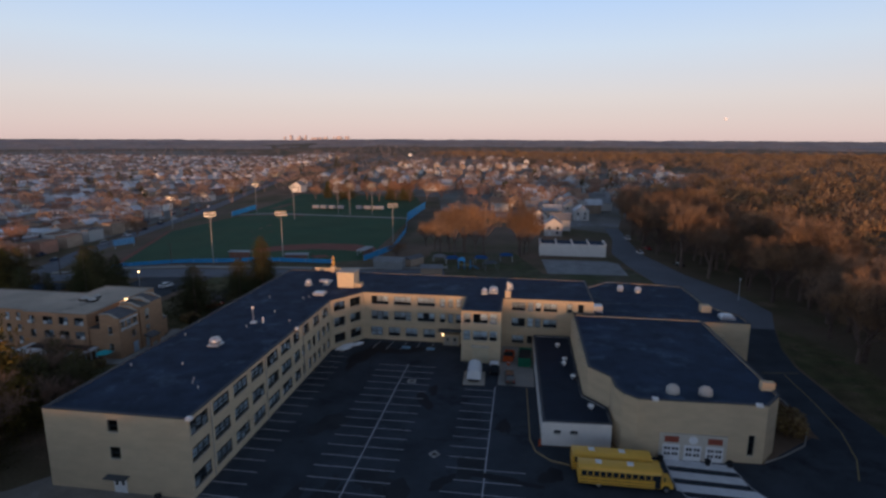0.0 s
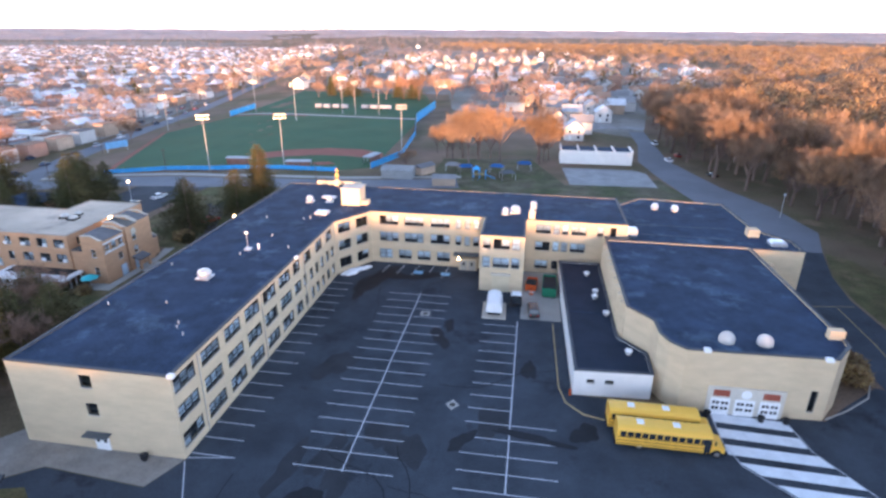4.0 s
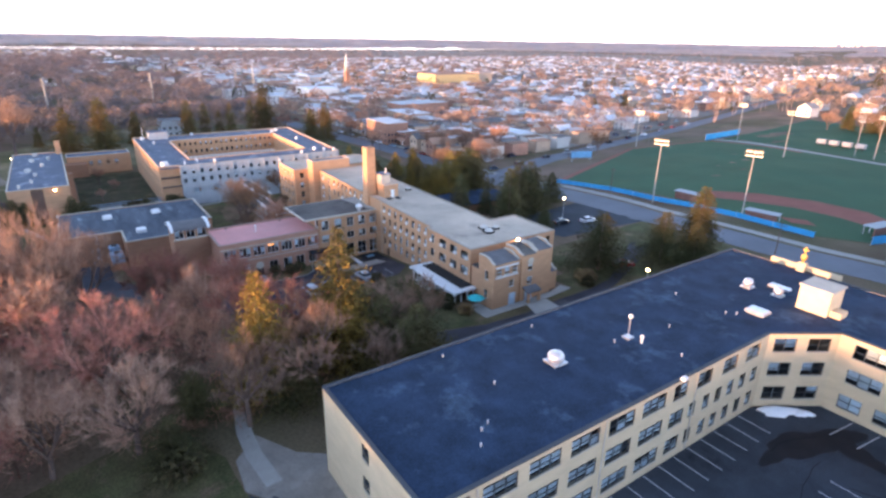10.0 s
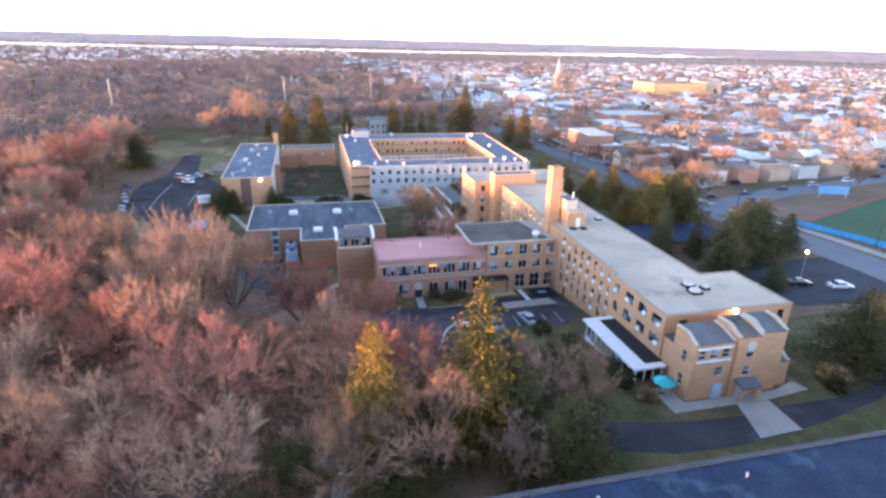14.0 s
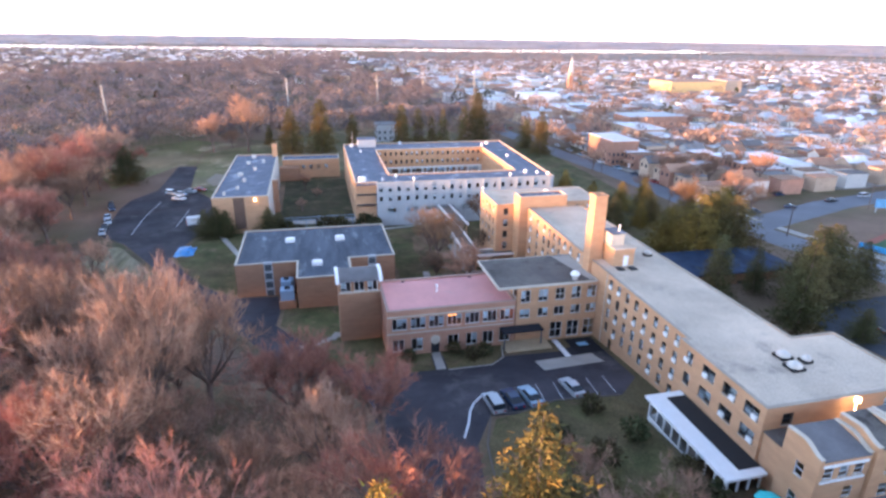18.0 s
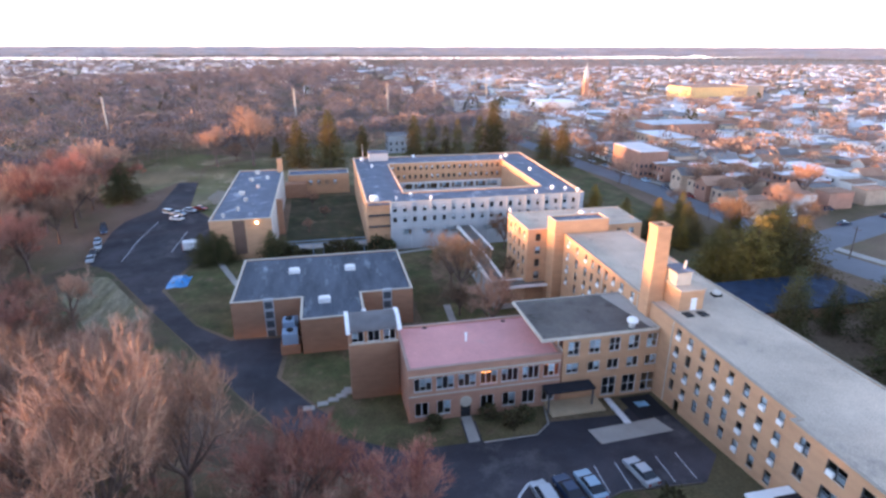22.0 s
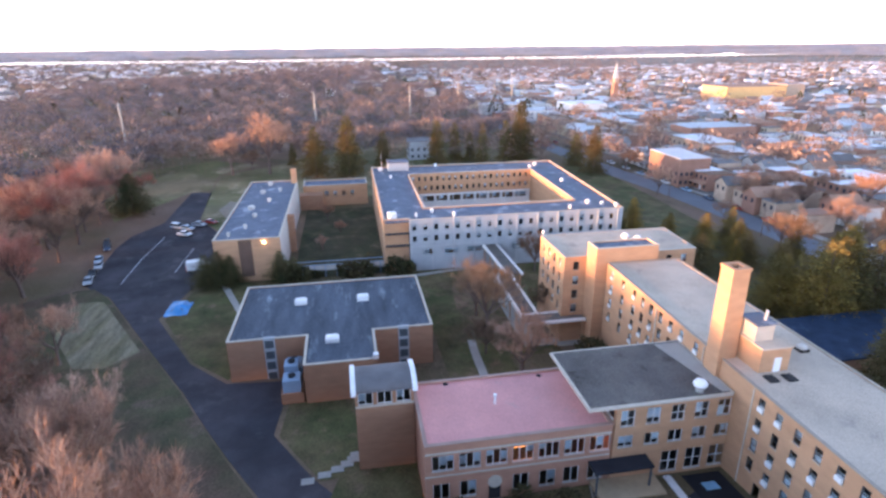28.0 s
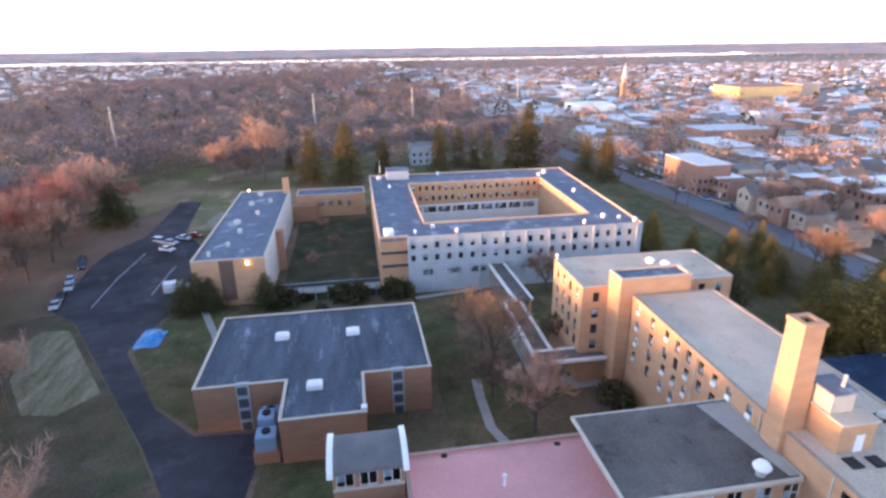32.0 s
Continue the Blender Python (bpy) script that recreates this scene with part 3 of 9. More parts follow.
    part("wall_lamp", Geo().box(-11.1, 93.2, 2.3, -10.8, 93.5, 2.7, 0.05), M_LAMP, school, "lit wall lamp by the entrance")
    return school


build_school()


def turbine_vent(x, y, z, r=0.8, label="round galvanised roof ventilator with bright cap"):
    v = thing("roof_vent", label, "roof vent", "vents on the school roof", at=pose(x, y, z))
    part("curb", Geo().box(-r, -r, 0, r, r, 0.35, 0.03), M_METAL, v)
    part("cap", Geo().lathe(0, 0, [(r * 0.75, 0.35), (r * 0.95, 0.6), (r, 0.95), (r * 0.8, 1.3), (r * 0.4, 1.5)], 12), M_METAL, v, smooth=True)
    return v


def box_vent(x, y, z, sx, sy, h, turn=0, m=None, label="sheet metal roof exhaust hood"):
    v = thing("roof_exhaust", label, "roof vent", "vents on the school roof", at=pose(x, y, z, 0, 0, turn))
    part("curb", Geo().box(-sx * 0.4, -sy * 0.4, 0, sx * 0.4, sy * 0.4, h * 0.5), m or M_METAL, v)
    part("hood", Geo().box(-sx / 2, -sy / 2, h * 0.4, sx / 2, sy / 2, h, min(0.2, h * 0.3)), m or M_METAL, v)
    return v


ZR = 10.65
turbine_vent(-44.1, 59.9, ZR, 1.0)
turbine_vent(-43.4, 99.2, ZR, 0.75)
turbine_vent(-39.3, 99.9, ZR, 0.7)
box_vent(-37.9, 91.6, ZR, 2.6, 2.0, 0.8)
box_vent(-40.4, 102.6, ZR, 3.0, 1.2, 0.6)
for q in ((-2.3, 98.0), (3.2, 103.2)):
    turbine_vent(*q, ZR, 0.65)
turbine_vent(-0.4, 99.6, ZR, 1.0)


def chimney_stack(x, y, z, w, h):
    c = thing("brick_chimney", "short buff brick chimney on the roof edge", "chimney")
    part("stack", Geo().box(x - w / 2, y - w / 2, z, x + w / 2, y + w / 2, z + h), M_BUFF, c, at=None)
    part("cap", Geo().box(x - w / 2 - 0.1, y - w / 2 - 0.1, z + h, x + w / 2 + 0.1, y + w / 2 + 0.1, z + h + 0.2, 0.04), M_STONE, c)
    part("flue", Geo().lathe(x, y, [(0.3, z + h + 0.2), (0.3, z + h + 1.3), (0.45, z + h + 1.35), (0.45, z + h + 1.9), (0.1, z + h + 2.1)], 10), M_METAL, c)


chimney_stack(2.9, 95.9, ZR, 1.2, 1.6)


def roof_mast(x, y, z):
    a = thing("roof_mast", "short steel vent mast with round caps", "mast")
    part("base", Geo().box(x - 0.5, y - 0.5, z, x + 0.5, y + 0.5, z + 0.4, 0.05), M_METAL, a)
    part("pole", Geo().tube((x, y, z + 0.4), (x, y, z + 2.8), 0.07, 0.06), M_METAL, a)
    part("cap", Geo().lathe(x, y, [(0.1, z + 2.8), (0.28, z + 2.95), (0.28, z + 3.2), (0.05, z + 3.35)], 10), M_WHITE, a)
    part("stub", Geo().lathe(x + 1.7, y + 0.4, [(0.16, z), (0.16, z + 0.9), (0.26, z + 0.95), (0.1, z + 1.2)], 8), M_WHITE, a)


roof_mast(-43.2, 71.4, ZR)
rngp = random.Random(5)
for i in range(12):
    px, py = rngp.uniform(-52, -36), rngp.uniform(38, 92)
    s = thing("pipe_vent", "small plumbing vent pipe in the roof", "vent pipe", "vents on the school roof", at=pose(px, py, ZR))
    part("pipe", Geo().lathe(0, 0, [(0.08, 0), (0.08, 0.45), (0.12, 0.46), (0.12, 0.55)], 8), M_METAL, s)
    part("flashing", Geo().lathe(0, 0, [(0.3, 0.0), (0.12, 0.14)], 8), M_ROOF_D, s)
part_seam = part("roof_seam", Geo().box(-53.3, 46.0, 10.655, -34.5, 46.08, 10.672).box(-53.3, 66, 10.655, -34.5, 66.08, 10.672), mat("dull_seam", (0.10, 0.105, 0.12), 0.8, 0.2))
tagged(part_seam, "pale lap seam in the roof membrane", "seam", kind="structure")


# ---------------------------------------------------------------- gymnasium
def build_gym():
    gym = thing("gymnasium", "buff brick gymnasium with curved corner and dark roof", "gymnasium")
    curve = [(16.6, 65.0), (18.4, 62.9), (19.6, 61.4), (19.7, 58.0), (20.6, 55.9), (22.3, 54.4)]
    poly = curve[::-1]
    poly = [(22.3, 54.4), (39.6, 54.9), (42.4, 58.4), (42.6, 61.0), (41.8, 92.5), (16.6, 92.5), (16.6, 65.0), (18.4, 62.9), (19.6, 61.4), (19.7, 58.0), (20.6, 55.9)]
    wins = {0: [(15.6, 1.2, 0.8, 3.0, 1, 3, (), 0)]}
    shell(gym, poly, -0.4, 8.7, M_BUFF, M_ROOF_D, wins, slabs=(0.1,), parapet=0.15, cop=mat("dark_flashing", (0.07, 0.075, 0.085)))
    # scalloped ribs of the court wall
    for i in range(9):
        y = 67.0 + i * 2.8
        ge = Geo().prism([(16.6, y - 1.1), (16.6, y + 1.1), (16.0, y + 0.35), (16.0, y - 0.35)][::-1], 3.3, 8.5)
        part("rib", ge, M_BUFF, gym)
    # entrance: three pairs of doors with panels above
    part("door_surround", Geo().box(25.6, 54.3, -0.2, 34.6, 54.62, 3.9), mat("pale_stone", (0.60, 0.55, 0.47), 0.8, 0.12), gym)
    red = mat("red_panel", (0.33, 0.09, 0.06), 0.6, 0.15)
    for i, x in enumerate((27.2, 30.1, 33.0)):
        d = part("door", Geo().box(x - 1.15, 54.2, 0.0, x + 1.15, 54.3, 2.35), M_WHITE, gym, "white double door with small lights")
        for dx in (-0.75, -0.3, 0.3, 0.75):
            for z in (0.75, 1.55):
                part("door_light", Geo().box(x + dx - 0.16, 54.16, z, x + dx + 0.16, 54.2, z + 0.4), M_BLACK, d)
        if i == 1:
            part("emblem", Geo().lathe(0, 0, [(0.62, 0), (0.62, 0.06)], 14), M_WHITE, gym, "round white emblem", at=pose(x, 54.26, 3.15, 90))
        else:
            part("transom_panel", Geo().box(x - 0.95, 54.2, 2.7, x + 0.95, 54.3, 3.55), red, gym, "dark red panel over the door")
    for x in (25.7, 32.0, 34.9):
        part("planter", Geo().lathe(x, 53.5, [(0.32, 0.04), (0.42, 0.8), (0.36, 0.8), (0.3, 0.6)], 10), M_BLACK, gym)
    for q in ((27.7, 57.6), (32.2, 57.6)):
        v = part("skylight_dome", Geo().lathe(*q, [(0.95, 8.5), (0.95, 9.0), (0.88, 9.4), (0.55, 9.75), (0.1, 9.9)], 14), M_DOME, gym, "white round skylight dome", smooth=True)
    part("floodlight", Geo().box(24.2, 54.1, 8.7, 25.0, 54.8, 9.1, 0.05), M_WHITE, gym)
    part("floodlight", Geo().box(37.9, 54.2, 8.7, 38.7, 54.9, 9.1, 0.05), M_WHITE, gym)
    part("corner_block", Geo().box(40.7, 60.2, 8.4, 42.5, 61.2, 9.8), M_BUFF, gym, "raised brick corner")
    # rear hall and its projecting lobby
    hall = thing("assembly_hall", "low buff brick hall with dark flat roof behind the gymnasium", "hall")
    poly = [(16.8, 92.9), (51.3, 92.9), (51.3, 98.5), (46.5, 104.0), (45.5, 121.5), (27.5, 123.5), (21.3, 116.0), (21.3, 95.2), (16.8, 95.2)]
    shell(hall, poly, -0.4, 8.3, M_BUFF, M_ROOF_D, {}, slabs=(), parapet=0.12, cop=mat("dark_flashing", (0.07, 0.075, 0.085)))
    for z, y in ((8.19, 98.0), (8.19, 104.0)):
        part("roof_seam", Geo().box(22.0, y, z, 41.0, y + 0.14, z + 0.02), mat("dull_seam", (0.10, 0.105, 0.12)), hall)
    for q in ((29.6, 115.4), (33.6, 114.6)):
        part("roof_vent", Geo().lathe(*q, [(0.7, 8.15), (0.7, 8.6), (0.9, 8.8), (0.5, 9.5)], 10), M_METAL, hall)
    part("roof_house", Geo().box(44.0, 100.0, 8.1, 46.0, 102.0, 9.6, 0.1), M_BUFF, hall)
    part("roof_house", Geo().box(20.6, 96.4, 8.1, 23.0, 98.6, 9.5, 0.1), M_METAL, hall)
    part("roof_exhaust", Geo().box(46.5, 95.2, 8.1, 49.2, 97.6, 9.1, 0.4), M_METAL, hall)
    part("wing_wall", Geo().box(42.7, 91.2, -0.3, 46.2, 92.9, 6.0), M_BUFF, hall)
    part("low_wing", Geo().box(42.8, 66.0, -0.3, 45.6, 91.0, 3.6), M_BUFF, hall)
    part("low_wing_roof", Geo().box(42.7, 65.8, 3.6, 45.8, 91.2, 3.8), M_ROOF_D, hall)
    # one-storey annex
    an = thing("annex", "low one-storey annex with white front and black roof", "annex")
    poly = [(9.3, 55.3), (19.3, 55.9), (19.4, 61.0), (16.0, 65.0), (16.0, 92.4), (8.5, 92.4)]
    wins = {0: [(2.2, 2.0, 1.0, 0.5, 1, 1, (), 0), (4.6, 2.0, 1.1, 0.5, 1, 1, (), 0)]}
    shell(an, poly, -0.3, 3.75, M_WHITEW, mat("black_roof", (0.014, 0.023, 0.042), 0.7, 0.3, 0.3, 6, 0.2), wins, slabs=(0.1,), parapet=0.08, cop=mat("dark_flashing", (0.07, 0.075, 0.085)))
    part("roof_rib", Geo().box(9.2, 72.0, 3.6, 16.0, 72.15, 3.72), M_ROOF_D, an)
    for q in ((13.2, 86.5), (14.1, 79.3), (13.8, 77.2), (15.0, 71.6), (16.8, 60.6)):
        part("roof_vent", Geo().lathe(*q, [(0.3, 3.6), (0.3, 3.95), (0.48, 4.05), (0.5, 4.35), (0.2, 4.5)], 10), M_WHITE, an, "white mushroom roof vent", smooth=True)


build_gym()

# ================================================================ school grounds
lot = drape("parking_lot", [(-34, 35.8), (-36.0, 31.4), (-48.5, 32.3), (-55.4, 27.2), (-52.2, 23.4), (-49.4, 18), (-52, 8), (-60, 2), (62, 2), (62, 50), (54, 62), (50, 63.5), (43.5, 58), (40, 54.8), (22, 54.2), (9.2, 55.2), (9.2, 75), (8.6, 95), (-29, 95), (-34.0, 87)], M_ASPHALT, 0.02,
            label="dark asphalt parking court with white stall lines", category="parking lot")


def stripe(a, b, w=0.13, m=None):
    ob = drape("stall_line", strip([a, b], w), m or M_LINE, 0.03, parent=lot)
    return ob


for i in range(17):
    y = 37.2 + 2.745 * i
    stripe((-22.0, y), (-10.6, y))
stripe((-16.25, 36.9), (-16.25, 82.0), 0.16)
for i in range(14):
    y = 36.6 + 2.745 * i
    stripe((-4.0, y), (1.45 if i > 4 else 7.0, y))
stripe((1.5, 36.6), (1.5, 74.0), 0.16)
for i in range(18):
    y = 37.0 + 2.745 * i
    stripe((-33.9, y), (-28.9 - 0.05 * i, y))
stripe((-33.9, 36.2), (-28.7, 37.0))
stripe((-33.9, 35.6), (-30.8, 30.2))
stripe((-30.8, 30.2), (-33.7, 25.3))
for i in range(8):
    x = -27.7 + 2.8 * i
    stripe((x, 30.2), (x - 2.6, 25.2))
for i in range(5):
    stripe((-25.6 + 3.0 * i, 89.6 - 0.1 * i), (-25.0 + 3.0 * i, 94.4))
for x in (1.5, 4.3, 7.1):
    stripe((x, 24.0), (x, 29.8))
stripe((-2.2, 24.0), (1.5, 29.8))
for x in (-18.6, -13.2):
    ob = drape("accessible_mark", rect(x - 0.9, 90.2, x + 0.9, 91.6), M_BLUEP, 0.032, parent=lot)
# striped crossing to the gymnasium doors


def edge_x(y, left):
    pts = [(54.2, 26.3), (46.0, 26.3), (34.5, 37.8), (28, 45.0)] if left else [(54.2, 35.0), (49.0, 35.8), (40.0, 41.2), (35.5, 44.6), (28, 50)]
    for (ya, xa), (yb, xb) in zip(pts, pts[1:]):
        if ya >= y >= yb:
            return xa + (xb - xa) * (ya - y) / (ya - yb)
    return pts[-1][1]


y = 53.9
while y > 29:
    ya, yb = y, y - 1.75
    drape("crossing_band", [(edge_x(yb, True), yb + 0.35), (edge_x(yb, False), yb - 0.1), (edge_x(ya, False), ya - 0.1), (edge_x(ya, True), ya + 0.35)], mat("white_road_paint", (0.72, 0.73, 0.75), 0.7, 0.15, 0.8, 8, 0.05), 0.03, parent=lot)
    y -= 2.9
for s in (True, False):
    pts = [(edge_x(yy, s), yy) for yy in (54.0, 48.6, 45.0, 41.0, 37.0, 33.0, 29.5)]
    drape("crossing_edge", strip(pts, 0.14), M_LINE, 0.034, parent=lot)
stripe((44.9, 36.0), (44.9, 29.0), 0.15)
stripe((47.0, 43.5), (49.5, 37.0), 0.18)
stripe((50.5, 46.0), (50.0, 37.5), 0.2)
# kerbs
kerb("kerb_1", [(7.2, 74.0), (7.6, 56.5), (8.4, 53.3), (10.5, 51.2), (13.0, 50.5)], m=mat("yellow_kerb", (0.36, 0.27, 0.15), 0.9, 0.25, 1, 9, 0.1), label="faded yellow kerb round the annex walk")
drape("annex_walk", [(7.3, 74.0), (7.7, 56.5), (8.5, 53.4), (10.6, 51.3), (13.0, 50.6), (24, 51.8), (25.5, 54.2), (9.2, 55.2), (8.7, 74)], M_ASPHALT, 0.09, label="dark walk beside the annex", category="walk")
drape("loading_apron", [(1.9, 75.0), (8.6, 75.0), (8.6, 94.9), (1.9, 94.9)], M_CONC, 0.028, label="stained concrete service apron", category="apron")
drape("end_apron", [(-58.5, 34.0), (-53.8, 40.0), (-53.8, 35.9), (-34.0, 35.9), (-36.0, 31.5), (-48.5, 32.4), (-55.5, 27.4), (-60.8, 27.8), (-64.0, 31.0)], mat("stained_concrete", (0.27, 0.24, 0.21), 0.9, 0.3, 0.4, 8, 0.2), 0.035, label="pale concrete apron at the end of the wing", category="apron")
drape("front_lawn", [(-62, 27), (-55.5, 27.3), (-48.2, 29.4), (-45.6, 27.4), (-46.6, 23.0), (-48.6, 17.0), (-52, 8), (-66, 4), (-72, 22)], M_GRASS, 0.05, label="winter lawn beside the drive", category="lawn", kind="structure")
drape("wood_path", strip([(-70.5, 31.0), (-65.2, 30.0), (-60.6, 29.8), (-55.0, 30.3)], 1.8), M_CONC, 0.09, label="grey concrete path into the wood", category="path")
drape("lot_island", [(-33.5, 23.0), (-28.0, 24.6), (-8.5, 24.3), (-6.5, 21.0), (-30, 19.5)], M_GRASS, 0.05, label="grass island with old snow", category="lawn")
kerb("kerb_2", [(-33.5, 23.0), (-28.0, 24.7), (-8.5, 24.4)])
kerb("kerb_3", [(40.2, 55.2), (43.6, 57.4), (47.8, 60.8), (49.8, 64.5), (51.0, 70.0), (51.3, 76.0), (49.0, 82)])
drape("island_bed", [(43.0, 59.5), (46.5, 61.5), (49.5, 65.5), (50.8, 71), (50.9, 76), (46.0, 80), (46.0, 62)], M_GROUND, 0.06, label="mulched planting bed beside the gymnasium", category="bed")
for pts in ([(50.8, 52.5), (53.4, 58), (55.4, 66), (56.2, 76), (56.4, 88)], [(52.5, 88.2), (59.6, 89.2)]):
    drape("yellow_line", strip(pts, 0.18), M_YLINE, 0.06, parent=lot)
drape("east_drive", [(62, 50), (62, 62), (60.6, 75), (60.2, 92), (62.0, 103), (66.0, 116), (46.0, 116), (47, 104), (51.6, 98.8), (51.5, 92), (46, 91), (46, 80), (51, 76), (51, 62), (54, 50)], M_ASPHALT, 0.04, label="dark asphalt drive beside the gymnasium", category="drive")
drape("east_road", [(66.0, 116), (71, 130), (68, 150), (60, 170), (52, 206), (54, 269), (47, 269), (46, 236), (41, 203), (43.5, 180), (48, 154), (51, 138), (50, 126), (46, 116)], M_ROAD, 0.045,
      label="grey service road along the wood", category="road")
drape("east_verge", [(61.5, 52), (70, 58), (74, 92), (70, 112), (66.3, 115.5), (62.4, 103), (60.8, 92), (61.2, 75)], M_GRASS, 0.05, label="green verge between road and wood", category="verge")
drape("rear_yard", [(14.5, 165), (41, 166), (40.5, 184), (37, 188), (13, 188)], mat("pale_gravel", (0.30, 0.30, 0.30), 0.95, 0.3, 0.2, 3), 0.055, label="pale gravel yard behind the school", category="yard")
drape("rear_lawn", [(-28, 118), (38, 124), (49, 150), (43, 176), (13, 164), (2, 200), (-30, 195)], mat("worn_yard", (0.12, 0.105, 0.07), 0.95, 0.5, 0.2, 3, 0.4, tint=(0.075, 0.085, 0.04)), 0.02, label="worn grass behind the school", category="lawn")

# ================================================================ convent and college buildings
def build_convent():
    rng = random.Random(21)
    con = thing("convent_building", "long orange-buff brick convent with pale gravel roof", "convent")
    Z = 8.6
    poly = [(-157.8, 79.0), (-97.6, 78.0), (-97.6, 77.0), (-82.5, 76.9), (-82.5, 98.3), (-95.0, 98.3), (-95.0, 91.7), (-157.5, 92.2)]
    rows = (6.3, 3.7, 1.1, -1.5)
    x0 = -157.8
    south = []
    for i, x in enumerate([-155.6, -151.5, -147.6, -144.9, -142.3, -139.6, -136.9, -134.2, -130.7] + [-118.1 + 2.65 * k for k in range(8)]):
        for z in rows:
            if -136 > x > -140 and z < 2 or x > -136 and x < -121 and z < 4:
                continue
            south.append((x - x0, z, 0.95, 1.6, 1, 2, (3, 3, 1, 0), 0.85))
    south += [(-116.4 - x0, -4.3, 1.1, 2.0, 1, 1, (), 0)]
    wins = {0: south}
    wins[2] = [(u, z, w, 1.6, 2, 2, (0, 3), 0.6) for u, w in ((2.2, 1.2), (5.9, 2.2), (9.6, 2.2), (13.2, 2.2)) for z in (6.2, 3.2)] + [(2.2, 0.2, 1.2, 1.6, 1, 2, (0,), 0.5)]
    wins[3] = grid([16.4, 19.6], (6.1, 3.2, 0.2), 1.1, 1.6, 1, 2, (0,), 0.5) + grid([3.0], (6.1,), 1.4, 1.5, 1, 2, (0,), 0.4)
    wins[6] = grid([3 + 2.65 * i for i in range(22)], rows, 0.95, 1.6, 1, 2, (3, 1, 0), 0.5)
    wins[4] = grid([3, 6.5, 10], rows[:3], 1.1, 1.6, 1, 2, (0,), 0.5)
    shell(con, poly, -8.0, Z, M_CONV, M_ROOF_L, wins, slabs=(-4.9, -1.9, 0.75, 3.35, 5.95), parapet=0.04, rim=0.07, rng=rng, cop=mat("weathered_gravel_stop", (0.34, 0.29, 0.235), 0.8, 0.2))
    for q, s in (((-125.6, 89.4), 0.62), ((-91.0, 86.6), 0.85), ((-88.6, 86.0), 0.9), ((-89.6, 88.6), 0.6)):
        part("roof_curb", Geo().box(q[0] - s, q[1] - s, Z - 0.2, q[0] + s, q[1] + s, Z + 0.3), M_BLACK, con)
        part("skylight_dome", Geo().lathe(*q, [(s, Z + 0.3), (s * 0.9, Z + 0.55), (s * 0.5, Z + 0.8), (0.1, Z + 0.85)], 12), M_DOME, con, smooth=True)
    # window air conditioners of the south front
    d = Vector((60.2, -1.0)).normalized()
    m = Matrix(((d.x, -d.y, 0, -157.8), (d.y, d.x, 0, 79.0), (0, 0, 1, 0), (0, 0, 0, 1)))
    unit = Geo().box(-0.4, -0.18, 0.04, 0.4, 0.1, 0.6, 0.04).mesh("air_conditioner", M_WHITE)
    for s in south[:-1]:
        if rng.random() < 0.55:
            part("air_conditioner", unit, None, con, at=m @ pose(s[0], 0, s[1]))
    for s in wins[2]:
        if rng.random() < 0.6:
            part("air_conditioner", unit, None, con, at=pose(-97.6 + s[0] + rng.choice((-0.5, 0.5)), 77.0, s[1]))
    for x in (-110.0, -104.2):
        part("basement_window", Geo().box(x - 2.2, 77.9, -4.6, x + 2.2, 78.15, -3.9), M_BLACK, con, "long dark basement window")
    for x in (-140.2, -128.8, -119.5):
        part("downpipe", Geo().box(x - 0.07, 78.25, -6.5, x + 0.07, 78.4, 8.4), M_STONE, con)
    for k, (x, y, a, b) in enumerate(((-100, 82, 1.6, 0.5), (-111, 90, 2.2, 0.4), (-135, 84, 1.2, 0.7), (-147, 88, 2.0, 0.5), (-92, 93, 1.3, 0.6))):
        part("roof_patch", Geo().box(x - a, y - b, Z - 0.3, x + a, y + b, Z - 0.28 + 0.004 * k), M_ROOF_T, con, "dark tar patch")
    # chimney
    ch = thing("boiler_chimney", "tall tapered orange-buff brick chimney lit by low sun", "chimney")
    cx, cy = -126.7, 79.1
    ge = Geo()
    b, t = 1.3, 1.1
    vs = [(cx + sx * b, cy + sy * b, -5.5) for sx, sy in ((-1, -1), (1, -1), (1, 1), (-1, 1))] + [(cx + sx * t, cy + sy * t, 19.9) for sx, sy in ((-1, -1), (1, -1), (1, 1), (-1, 1))]
    ge.add(vs, [(0, 1, 5, 4), (1, 2, 6, 5), (2, 3, 7, 6), (3, 0, 4, 7)])
    part("shaft", ge, M_CONV, ch)
    rim = Geo()
    o, i = t + 0.1, t - 0.5
    for (ax, ay), (bx, by) in zip(((-1, -1), (1, -1), (1, 1), (-1, 1)), ((1, -1), (1, 1), (-1, 1), (-1, -1))):
        q = [(cx + ax * o, cy + ay * o), (cx + bx * o, cy + by * o), (cx + bx * i, cy + by * i), (cx + ax * i, cy + ay * i)]
        rim.prism(q, 19.9, 20.25)
    part("rim", rim, M_CONV, ch)
    part("flue", Geo().box(cx - t + 0.3, cy - t + 0.3, 16, cx + t - 0.3, cy + t - 0.3, 19.6), M_BLACK, ch)
    # roof house beside the chimney
    ph = thing("roof_house", "brick roof house with pale upper box beside the chimney", "roof house")
    part("lower_box", Geo().box(-126.4, 80.6, 8.3, -122.0, 84.4, 11.6), M_CONV, ph)
    part("lower_roof", Geo().box(-126.6, 80.45, 11.6, -121.8, 84.6, 11.8), M_ROOF_L, ph)
    part("upper_box", Geo().box(-126.4, 80.7, 11.8, -123.6, 83.1, 13.8), M_STONE, ph, "pale grey metal-clad plant box")
